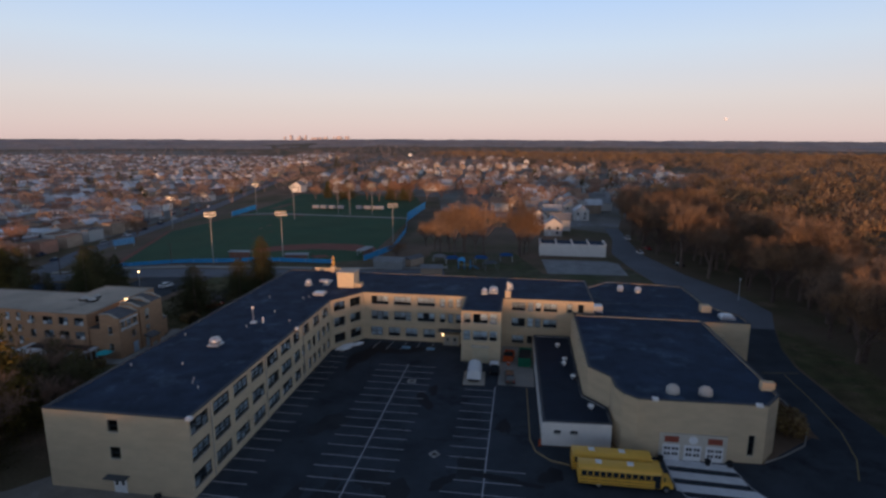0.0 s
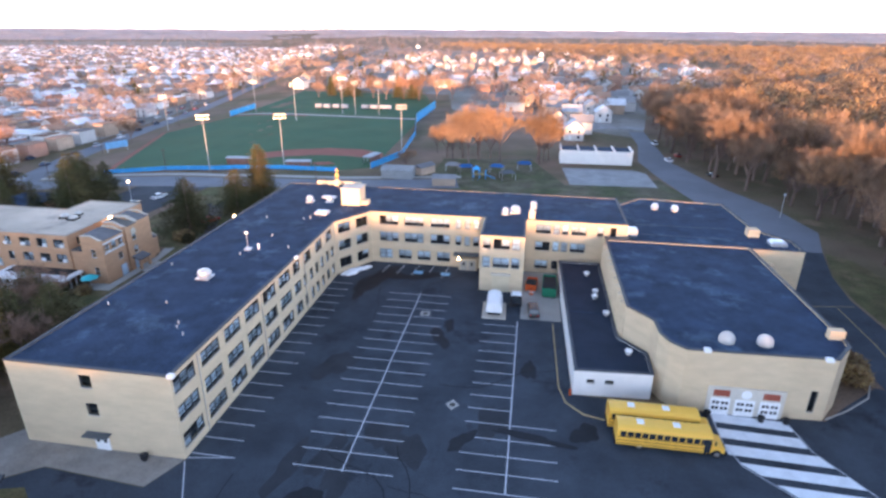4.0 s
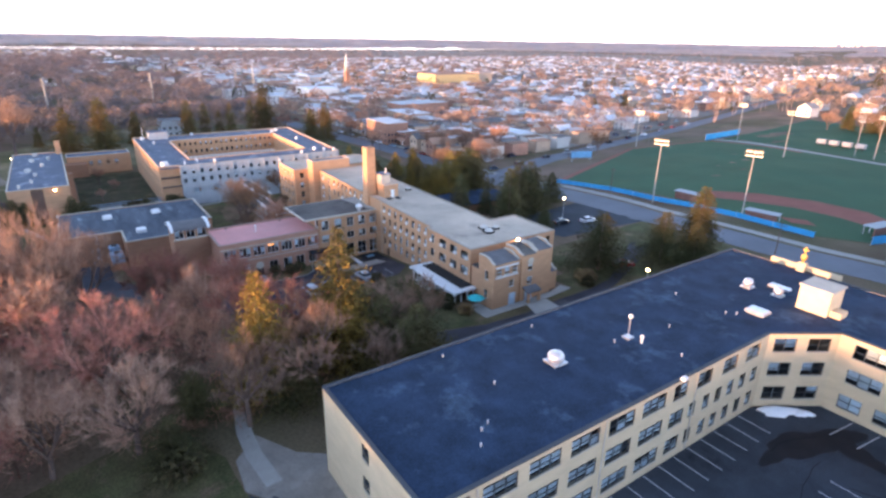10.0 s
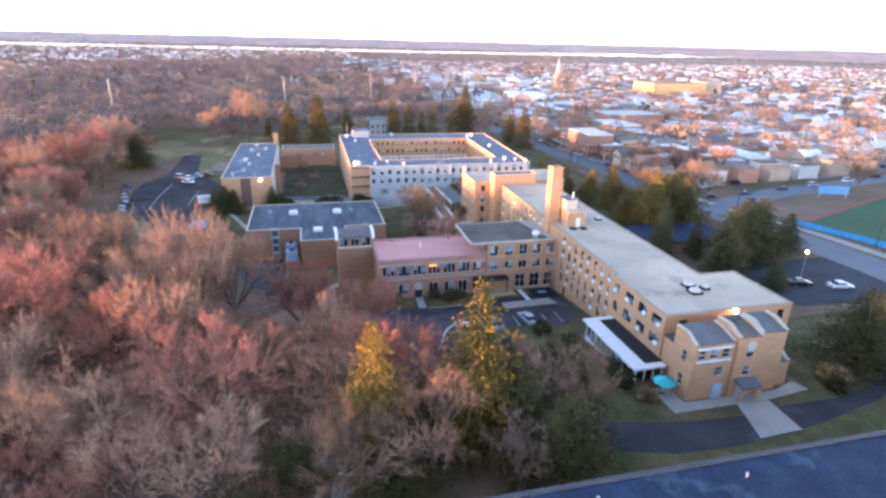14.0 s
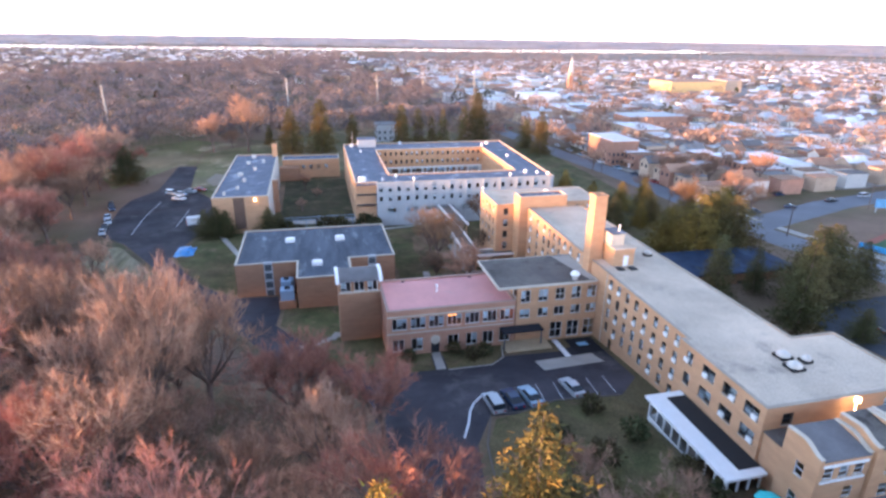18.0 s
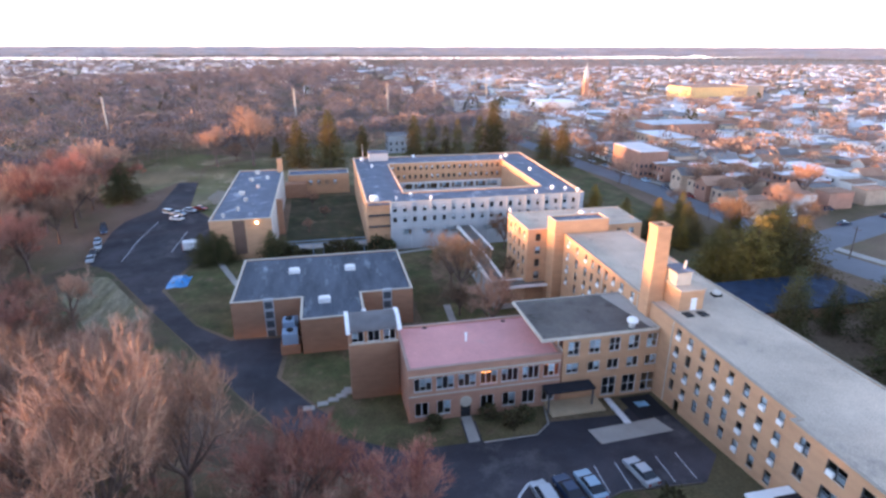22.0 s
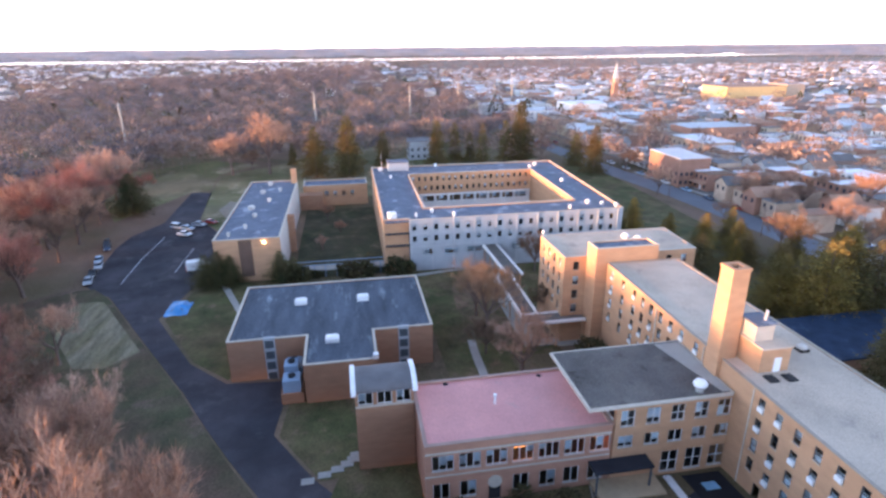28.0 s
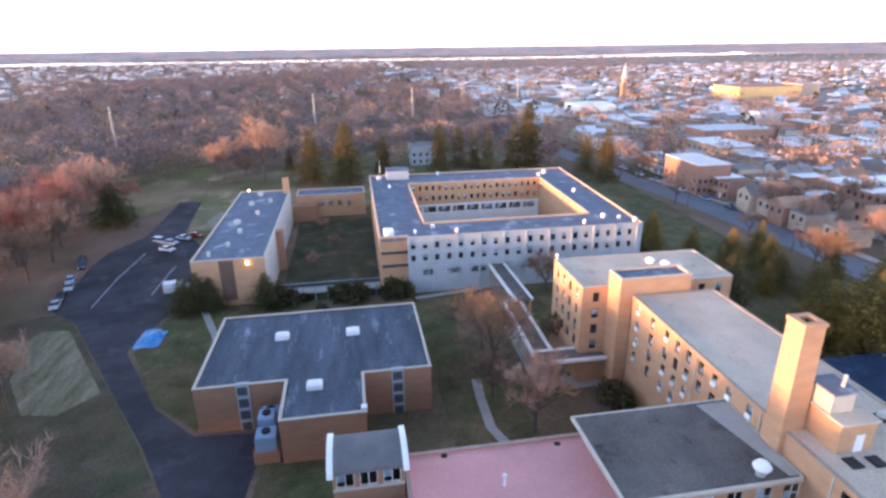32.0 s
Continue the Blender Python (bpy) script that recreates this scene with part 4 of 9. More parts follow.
    part("upper_roof", Geo().box(-126.6, 80.5, 13.8, -123.4, 83.3, 14.0), M_ROOF_B, ph)
    part("door", Geo().box(-122.0, 82.4, 8.4, -121.92, 83.3, 10.4), M_WHITE, ph, "white door")
    part("flue_pipe", Geo().tube((-124.5, 82.4, 14.0), (-124.5, 82.5, 15.2), 0.2, 0.18), M_METAL, ph)
    for q in ((-120.6, 81.2), (-120.4, 83.4)):
        part("dark_hatch", Geo().box(q[0] - 0.7, q[1] - 0.6, 8.35, q[0] + 0.7, q[1] + 0.6, 8.8, 0.1), M_BLACK, ph)
    # stair tower and the far cross wing
    tw = thing("stair_tower", "plain orange-buff brick stair tower", "tower")
    shell(tw, [(-162.0, 77.0), (-158.0, 77.0), (-158.0, 88.5), (-162.0, 88.5)], -8.5, 11.2, M_CONV, M_ROOF_B, {}, parapet=0.2)
    cw = thing("cross_wing", "four-storey orange-buff brick wing with pale flat roof", "wing")
    poly = [(-174.8, 72.8), (-162.0, 72.8), (-162.0, 98.6), (-174.5, 99.4)]
    wins = {0: grid([2.2, 5.0, 7.8, 10.6], (6.0, 3.2, 0.4, -2.4), 1.0, 1.6, 1, 2, (3, 0, 1), 0.6), 1: grid([2.3], (5.9, 3.1, 0.3, -2.5), 1.1, 1.6, 1, 2, (0,), 0.4) + grid([20.5, 23.5], (5.9, 3.1), 1.1, 1.6, 1, 2, (0,), 0.4)}
    shell(cw, poly, -9.2, 8.5, M_CONV, M_ROOF_L, wins, slabs=(-3, 0, 2.8, 5.5), parapet=0.04, rim=0.07, rng=rng)
    for q in ((-168.3, 90.2), (-166.3, 91.4), (-170.2, 88.5)):
        part("roof_vent", Geo().lathe(*q, [(0.6, 8.3), (0.6, 8.7), (0.9, 8.9), (0.4, 9.4)], 10), M_WHITE, cw)
    part("post_lamp", Geo().lathe(-174.4, 73.1, [(0.1, 8.5), (0.1, 9.0), (0.3, 9.1), (0.3, 9.6), (0.1, 9.7)], 8), M_WHITE, cw)


build_convent()


def build_dark_wing():
    rng = random.Random(31)
    dw = thing("link_wing", "three-storey brick wing with stained grey roof slab", "wing")
    poly = [(-133.8, 63.7), (-122.4, 63.7), (-122.4, 78.4), (-133.8, 78.8)]
    wins = {1: [(y - 63.7, 3.0, 1.7, 2.2, 2, 2, (0, 3), 0.3) for y in (65.2, 68.4, 71.5, 74.5, 77.4)] +
            [(y - 63.7, 0.1, 1.8, 1.6, 2, 1, (0,), 0.3) for y in (65.2, 68.5, 71.5, 74.6, 77.5)] +
            [(y - 63.7, -4.3, 2.2, 3.0, 2, 2, (), 0) for y in (71.2, 74.4, 77.5)]}
    wins[0] = [(10.0, 3.6, 1.8, 2.0, 1, 1, (), 0)]
    shell(dw, poly, -9.0, 5.9, M_CONV, M_ROOF_T, wins, slabs=(-4.6, -0.6, 2.5), parapet=0.2, rng=rng, fm=M_FRAMEW)
    part("roof_slab", Geo().prism([(-134.6, 60.1), (-121.9, 60.1), (-121.9, 77.9), (-134.6, 78.6)], 5.9, 6.25), M_STONE, dw, "projecting concrete roof slab")
    part("roof_cover", Geo().prism([(-134.3, 60.4), (-122.2, 60.4), (-122.2, 77.7), (-134.3, 78.3)], 6.2, 6.262), M_ROOF_T, dw, "stained tar and gravel roof")
    part("patch", Geo().prism([(-134.0, 74.6), (-122.4, 76.8), (-122.4, 77.8), (-134.0, 78.2)], 6.2, 6.27), M_CONC, dw, "pale cement patch")
    part("vent_pipe", Geo().lathe(-123.0, 74.2, [(0.45, 4.0), (0.45, 6.9), (0.7, 6.95), (0.85, 7.3), (0.6, 7.7), (0.1, 7.9)], 12), M_WHITE, dw, "white round roof ventilator", smooth=True)
    part("canopy", Geo().box(-122.4, 60.8, -1.5, -120.2, 68.0, -1.2, 0.05), mat("black_canopy", (0.028, 0.03, 0.038), 0.8, 0.25), dw, "dark entrance canopy")
    part("canopy_post", Geo().box(-120.5, 61.0, -5.4, -120.3, 61.2, -1.5), M_FRAME, dw)
    part("canopy_post", Geo().box(-120.5, 67.6, -5.4, -120.3, 67.8, -1.5), M_FRAME, dw)
    part("entrance_platform", Geo().box(-122.4, 61.2, -6.2, -119.0, 69.2, -4.1, 0.05), mat("sandstone", (0.45, 0.34, 0.22), 0.9, 0.2), dw)
    # pink-roofed wing
    pw = thing("pink_roof_wing", "two-storey rose brick wing with pink flat roof", "wing")
    poly = [(-135.0, 41.7), (-122.5, 41.6), (-122.5, 63.5), (-135.0, 63.6)]
    ws = []
    for k in range(7):
        ws.append((43.6 + 3.08 * k - 41.6, 0.0, 2.45, 2.05, 3, 1, (0, 2, 4), 0.45))
    for y in (43.4, 46.5, 52.7, 55.9, 58.8, 61.8):
        ws.append((y - 41.6, -4.0, 1.9, 2.2, 2, 1, (0,), 0.25))
    wins = {1: ws, 0: []}
    shell(pw, poly, -9.0, 3.5, M_PINKB, M_ROOF_P, wins, slabs=(-4.4, -0.6), parapet=0.18, rim=0.1, rng=rng, fm=M_FRAMEW, cop=mat("rose_coping", (0.38, 0.26, 0.22), 0.8, 0.2))
    part("belt_course", Geo().box(-122.5, 41.6, 2.3, -122.4, 63.4, 2.55).box(-122.5, 41.6, -0.75, -122.42, 63.4, -0.55), M_STONE, pw)
    part("door", Geo().box(-122.5, 48.9, -5.3, -122.4, 50.3, -2.4), M_BLACK, pw, "dark arched entrance door")
    part("door_arch", Geo().lathe(0, 0, [(0.85, 0), (0.85, 0.14)], 14), M_STONE, pw, at=pose(-122.5, 49.6, -2.35, 0, 90))
    part("lit_ceiling", Geo().box(-125.0, 51.9, 1.6, -122.9, 53.6, 1.7), M_WARM, pw, "warm light behind the windows")
    part("lit_ceiling", Geo().box(-125.0, 61.6, 1.6, -122.9, 62.4, 1.7), M_WARM, pw)
    part("vent_pipe", Geo().lathe(-129.0, 51.2, [(0.14, 3.3), (0.14, 4.4), (0.22, 4.45), (0.22, 4.7)], 8), M_WHITE, pw, "white vent pipe")
    for q in ((-134.3, 46.0), (-134.0, 58.5)):
        part("roof_drain", Geo().lathe(*q, [(0.45, 3.3), (0.2, 3.37)], 10), M_BLACK, pw)
    # stair tower with a barrel roof
    tw = thing("barrel_roof_tower", "brown brick stair tower with shallow barrel roof", "tower")
    poly = [(-136.2, 34.4), (-131.0, 34.4), (-131.0, 41.5), (-136.2, 41.5)]
    wins = {1: grid([1.25, 3.55, 5.85], (3.75,), 1.75, 1.75, 2, 1, (0,), 0.3)}
    shell(tw, poly, -9.5, 5.75, M_BROWN, M_ROOF_D, wins, slabs=(3.4,), parapet=0.15, fm=M_FRAMEW, mats={0: M_BROWN})
    part("sill_band", Geo().box(-131.0, 34.4, 3.45, -130.88, 41.5, 3.7), M_STONE, tw)
    arc = Geo()
    n = 10
    for i in range(n):
        a0, a1 = math.pi * i / n, math.pi * (i + 1) / n
        x = lambda a: -133.6 + 2.9 * math.cos(a)
        z = lambda a: 5.6 + 1.15 * math.sin(a)
        arc.quad((x(a0), 34.2, z(a0)), (x(a0), 41.7, z(a0)), (x(a1), 41.7, z(a1)), (x(a1), 34.2, z(a1)))
    part("barrel_roof", arc, mat("grey_roll_roof", (0.15, 0.145, 0.15), 0.85, 0.2), tw, smooth=True)
    for y0 in (33.95, 41.35):
        rim = Geo()
        for i in range(n):
            a0, a1 = math.pi * i / n, math.pi * (i + 1) / n
            p = lambda a, r: (-133.6 + (2.9 + r) * math.cos(a), 5.5 + (1.15 + r) * math.sin(a))
            q = [p(a0, 0), p(a0, 0.35), p(a1, 0.35), p(a1, 0)]
            rim.add([(u, y0, v) for u, v in q] + [(u, y0 + 0.6, v) for u, v in q], [(0, 1, 2, 3), (7, 6, 5, 4), (1, 5, 6, 2), (0, 3, 7, 4)])
        part("roof_rim", rim, M_WHITE, tw, "white curved gable rim")


build_dark_wing()


def build_hall():
    h = thing("lecture_hall", "low brown brick lecture hall with blue-grey roof", "hall")
    poly = [(-181.6, 14.0), (-159.0, 13.8), (-159.0, 26.7), (-149.5, 26.7), (-149.5, 38.0), (-159.0, 38.0), (-159.0, 48.1), (-181.6, 48.1)]
    shell(h, poly, -10.5, -1.0, M_BROWN, M_ROOF_H, {}, parapet=0.15, cop=M_STONE)
    for y in (20.6, 43.0):
        part("window_bay", Geo().box(-159.4, y - 0.9, -9.2, -158.8, y + 0.9, -0.7), M_PANEL, h, "tall recessed window strip")
        for k in range(4):
            part("pane", Geo().box(-158.8, y - 0.7, -8.6 + 2.0 * k, -158.77, y + 0.7, -7.2 + 2.0 * k), mat("dull_window", (0.07, 0.085, 0.10), 0.3, 0.1), h)
    for q in ((-172.4, 25.0), (-172.0, 36.6), (-156.8, 31.0)):
        s = part("skylight_box", Geo().box(q[0] - 0.8, q[1] - 1.1, -1.3, q[0] + 0.8, q[1] + 1.1, -0.1, 0.35), M_WHITE, h, "white roof hood")
    part("parapet_box", Geo().box(-150.2, 37.4, -1.0, -149.4, 38.2, -0.2), M_WHITE, h)
    for x, y, sx, sy, hh in ((-151.5, 24.6, 1.6, 1.7, 2.2), (-154.5, 24.4, 1.5, 1.4, 3.0), (-156.8, 24.6, 1.4, 1.6, 2.0)):
        a = thing("air_handler", "blue-grey air handling unit beside the hall", "air unit", at=pose(x, y, -6.0))
        part("platform", Geo().box(-sx, -sy, -3.5, sx, sy, 0), M_BROWN, a)
        part("casing", Geo().box(-sx * 0.8, -sy * 0.8, 0, sx * 0.8, sy * 0.8, hh, 0.15), mat("blue_grey_metal", (0.28, 0.38, 0.5), 0.5, 0.15), a)
        part("fan_cowl", Geo().lathe(0, 0, [(0.6, hh), (0.6, hh + 0.3), (0.5, hh + 0.3)], 10), M_BLACK, a)
    # dormitory block and low link
    d = thing("dormitory_block", "brown brick block with blue-grey roof and white plant", "dormitory")
    poly = [(-266.5, 3.2), (-204.6, 2.9), (-204.6, 18.3), (-266.0, 18.3)]
    wins = {0: grid([4 + 4 * i for i in range(14)], (-1.5, -5.2), 1.5, 1.6, 2, 1, (0,), 0.5)}
    shell(d, poly, -10.5, 1.8, M_CONV, M_ROOF_B, wins, parapet=0.2, mats={2: mat("pale_render", (0.50, 0.46, 0.42), 0.85, 0.15, 0.4, 8, 0.1)}, slabs=(-2.4,))
    part("dark_recess", Geo().box(-204.65, 8.6, -7.6, -204.5, 11.6, 1.6), mat("umber_panel", (0.16, 0.10, 0.075), 0.7, 0.15), d, "tall umber recessed panel")
    part("brick_fin", Geo().box(-226, 18.3, -10, -224, 20.0, 1.4), M_BROWN, d)
    for x, y, s in ((-214, 9, 0.4), (-224, 10, 0.5), (-232, 8, 0.8), (-240, 12, 0.5), (-250, 9, 0.7), (-252, 14, 0.5), (-261, 10, 0.7), (-208, 6, 0.35)):
        part("roof_unit", Geo().lathe(x, y, [(s, 1.6), (s, 2.0), (s * 1.3, 2.2), (s * 1.2, 2.6), (s * 0.5, 2.8)], 10), M_DOME, d)
    part("flood_lamp", Geo().lathe(-204.3, 14.6, [(0.12, 0.6), (0.3, 0.75), (0.3, 1.05), (0.12, 1.2)], 10), M_LAMP, d, "lit floodlight on the wall")
    part("stub_chimney", Geo().box(-264, 16.6, 1.6, -262.2, 18.4, 6.4), M_CONV, d)
    lk = thing("link_building", "low brick link between the blocks", "link building")
    shell(lk, [(-280, 19.5), (-271.0, 19.5), (-271.0, 41.8), (-280, 41.8)], -10, -1.6, M_CONV, M_ROOF_B, {1: grid([8, 11, 14, 17], (-5.4,), 1.2, 1.6, 1, 2, (0,), 0.5)}, parapet=0.3, mats={1: M_CONV})
    part("low_link", Geo().box(-270.8, 18.4, -10, -266.0, 26, -3.8), M_BROWN, lk)
    rw = thing("ramp_bridge", "covered concrete ramp with blue-grey rails", "ramp")
    part("deck", Geo().box(-206.5, 20.0, -7.2, -203.8, 42.9, -6.8), M_CONC, rw)
    for i in range(9):
        part("baluster", Geo().box(-203.95, 20.2 + 2.7 * i, -9.6, -203.75, 20.4 + 2.7 * i, -5.7), mat("blue_rail", (0.2, 0.27, 0.36), 0.5), rw)
    for x in (-203.9, -206.4):
        part("handrail", Geo().box(x, 20.0, -5.8, x + 0.12, 42.9, -5.6), mat("blue_rail", (0.2, 0.27, 0.36)), rw)


build_hall()


def build_quad():
    rng = random.Random(41)
    q = thing("quadrangle_building", "three-storey square block round a grass court", "dormitory")
    out = [(-269.0, 43.6), (-205.0, 43.2), (-205.0, 49.4), (-203.6, 49.4), (-203.6, 105.4), (-268.0, 108.8)]
    inn = [(-255.0, 55.2), (-214.0, 54.6), (-214.0, 96.2), (-255.0, 97.2)]
    Z = 4.4
    wins = {}
    front = []
    for k in range(20):
        u = 1.2 + 2.72 * k
        for z in (1.7, -1.2):
            front.append((u, z, 0.95, 1.35, 1, 2, (0, 2), 0.5))
    for k in range(9):
        front.append((4.5 + 5.9 * k, -4.7, 3.6 if k % 3 else 2.4, 1.3, 3, 1, (0, 1), 0.6))
    wins[3] = front
    rngw = [(2.5 + 3.4 * k, z, 1.0, 1.4, 1, 2, (0,), 0.5) for k in range(18) for z in (1.7, -1.4, -4.6)]
    wins[0] = rngw
    mats = {3: M_PANEL, 2: M_PANEL}
    n = len(out)
    for k in range(n):
        mtx = wall(q, out[k], out[(k + 1) % n], -10.5, Z, wins.get(k, []), mats.get(k, M_CONV))
        for s in wins.get(k, []):
            put_window(q, mtx @ pose(s[0], 0, s[1]), *s[2:6], M_FRAME, s[6], s[7], rng, sill=False)
    for k in range(4):
        a, b = inn[(k + 1) % 4], inn[k]
        length = math.dist(a, b)
        ws = []
        if k == 3:
            ws = [(1.4 + 2.05 * j, z, 0.8, 1.4, 1, 2, (0,), 0.5) for j in range(20) for z in (2.0, -1.2)]
            low = [(2.5 + 4.6 * j, -5.0, 2.4, 1.8, 2, 1, (0,), 0.4) for j in range(9)] + [(0.5 + 4.6 * j, -5.0, 0.9, 1.8, 1, 1, (0,), 0.4) for j in range(9)]
            mtx = wall(q, a, b, -10.0, -2.5, low, M_WHITEW, label="white-painted ground-floor wall")
            for s in low:
                put_window(q, mtx @ pose(s[0], 0, s[1]), *s[2:6], M_FRAME, s[6], s[7], rng, sill=False)
        mtx = wall(q, a, b, -2.5 if k == 3 else -10.0, Z, ws, M_CONV)
        for s in ws:
            put_window(q, mtx @ pose(s[0], 0, s[1]), *s[2:6], M_FRAME, s[6], s[7], rng, sill=False)
    o2, i2 = inset([out[0], out[1], (-204.0, 49.4), out[4], out[5]], 0.25), inset(inn, -0.25)
    o4 = [o2[0], o2[1], o2[3], o2[4]]
    o4[1] = (-203.85, 43.5)
    for k in range(4):
        a, b, c, d = o4[k], o4[(k + 1) % 4], i2[(k + 1) % 4], i2[k]
        part("roof", Geo().prism([a, b, c, d], Z - 0.65, Z - 0.3), M_ROOF_B, q)
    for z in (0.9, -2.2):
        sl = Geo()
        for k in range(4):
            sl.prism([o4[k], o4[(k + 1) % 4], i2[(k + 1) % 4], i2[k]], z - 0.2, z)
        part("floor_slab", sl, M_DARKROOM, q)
    coping(q, out, Z)
    coping(q, inn[::-1], Z, over=0.1)
    # projecting ribs between the bays of the panelled front
    for k in range(11):
        y = 49.6 + 5.44 * k
        part("pilaster", Geo().box(-203.6, y - 0.12, -9.5, -203.38, y + 0.12, Z - 0.05), mat("panel_rib", (0.47, 0.48, 0.49), 0.8, 0.15, 0.5, 9, 0.1), q)
    for z in (-2.6, 3.6, 0.75):
        part("belt_course", Geo().box(-203.6, 49.4, z, -203.46, 105.3, z + 0.18), mat("panel_rib", (0.47, 0.48, 0.49), 0.8, 0.15, 0.5, 9, 0.1), q)
    for x, y, s in ((-206.5, 45.2, 1.3), (-207.0, 51.5, 0.5), (-210, 56, 0.7), (-264, 46.5, 1.2), (-267, 66, 0.8), (-252, 49, 0.6), (-262, 101, 1.2), (-258.5, 98, 0.9), (-236, 101, 0.8), (-210.5, 98.5, 0.9), (-208, 101.5, 0.7), (-206.5, 92, 0.6), (-206, 104.5, 0.8), (-206, 61, 0.6)):
        s *= 0.75
        part("roof_vent", Geo().lathe(x, y, [(s * 0.7, Z - 0.3), (s * 0.7, Z), (s, Z + 0.2), (s * 0.9, Z + 0.6), (s * 0.3, Z + 0.9)], 10), M_WHITE, q, smooth=True)
    part("roof_box", Geo().box(-208.8, 44.4, Z - 0.3, -206.2, 46.6, Z + 1.1, 0.2), M_WHITE, q)
    part("lift_house", Geo().box(-267.8, 49.0, Z - 0.3, -262.5, 56.0, Z + 2.6), M_PANEL, q, "pale grey lift house")
    part("lift_roof", Geo().box(-268.0, 48.8, Z + 2.6, -262.3, 56.2, Z + 2.8), M_ROOF_B, q)
    part("antenna", Geo().tube((-266, 47, Z - 0.3), (-266, 47, Z + 5.5), 0.08, 0.05), M_WHITE, q)
    c = drape("court_lawn", [(-255, 55.2), (-214, 54.6), (-214, 96.2), (-255, 97.2)], M_GRASS, 0.06, label="grass court inside the quadrangle", category="lawn")


build_quad()


def walkway(name, a, b, width, zroof, label):
    """A covered walk: flat roof with white edges on slim posts over a slab."""
    w = thing(name, label, "covered walk")
    d = Vector((b[0] - a[0], b[1] - a[1]))
    L = d.length
    d /= L
    m = Matrix(((d.x, -d.y, 0, a[0]), (d.y, d.x, 0, a[1]), (0, 0, 1, 0), (0, 0, 0, 1)))
    part("roof", Geo().box(0, -width / 2 + 0.3, zroof - 0.15, L, width / 2 - 0.3, zroof), M_ROOF_T, w, at=m)
    for s in (-1, 1):
        y0 = s * width / 2 - 0.3
        part("fascia", Geo().box(0, min(y0, y0 + 0.6), zroof - 0.35, L, max(y0, y0 + 0.6), zroof + 0.12), M_WHITEW, w, "pale fascia", at=m)
    n = int(L / 4.2)
    for i in range(n + 1):
        u = min(L - 0.15, L * i / n + 0.15)
        for s in (-1, 1):
            p = m @ Vector((u, s * (width / 2 - 0.35), 0))
            part("post", Geo().box(u - 0.12, s * (width / 2 - 0.35) - 0.12, g(p.x, p.y) - 0.4, u + 0.12, s * (width / 2 - 0.35) + 0.12, zroof - 0.2), M_CONV, w, at=m)
    part("floor", Geo().box(0, -width / 2, g(*a) - 0.6, L, width / 2, max(g(*a), g(*b)) + 0.12), M_CONC, w, at=m)
    return w


walkway("covered_walk", (-203.4, 69.8), (-183.4, 70.3), 3.4, -3.2, "covered walk with pale fascias to the quadrangle")
walkway("covered_walk", (-183.3, 67.9), (-163.6, 67.4), 3.2, -3.5, "brown-roofed covered walk with pale fascias")
walkway("covered_walk", (-162.0, 65.9), (-162.0, 76.9), 3.6, -3.2, "covered walk with pale fascias to the stair tower")


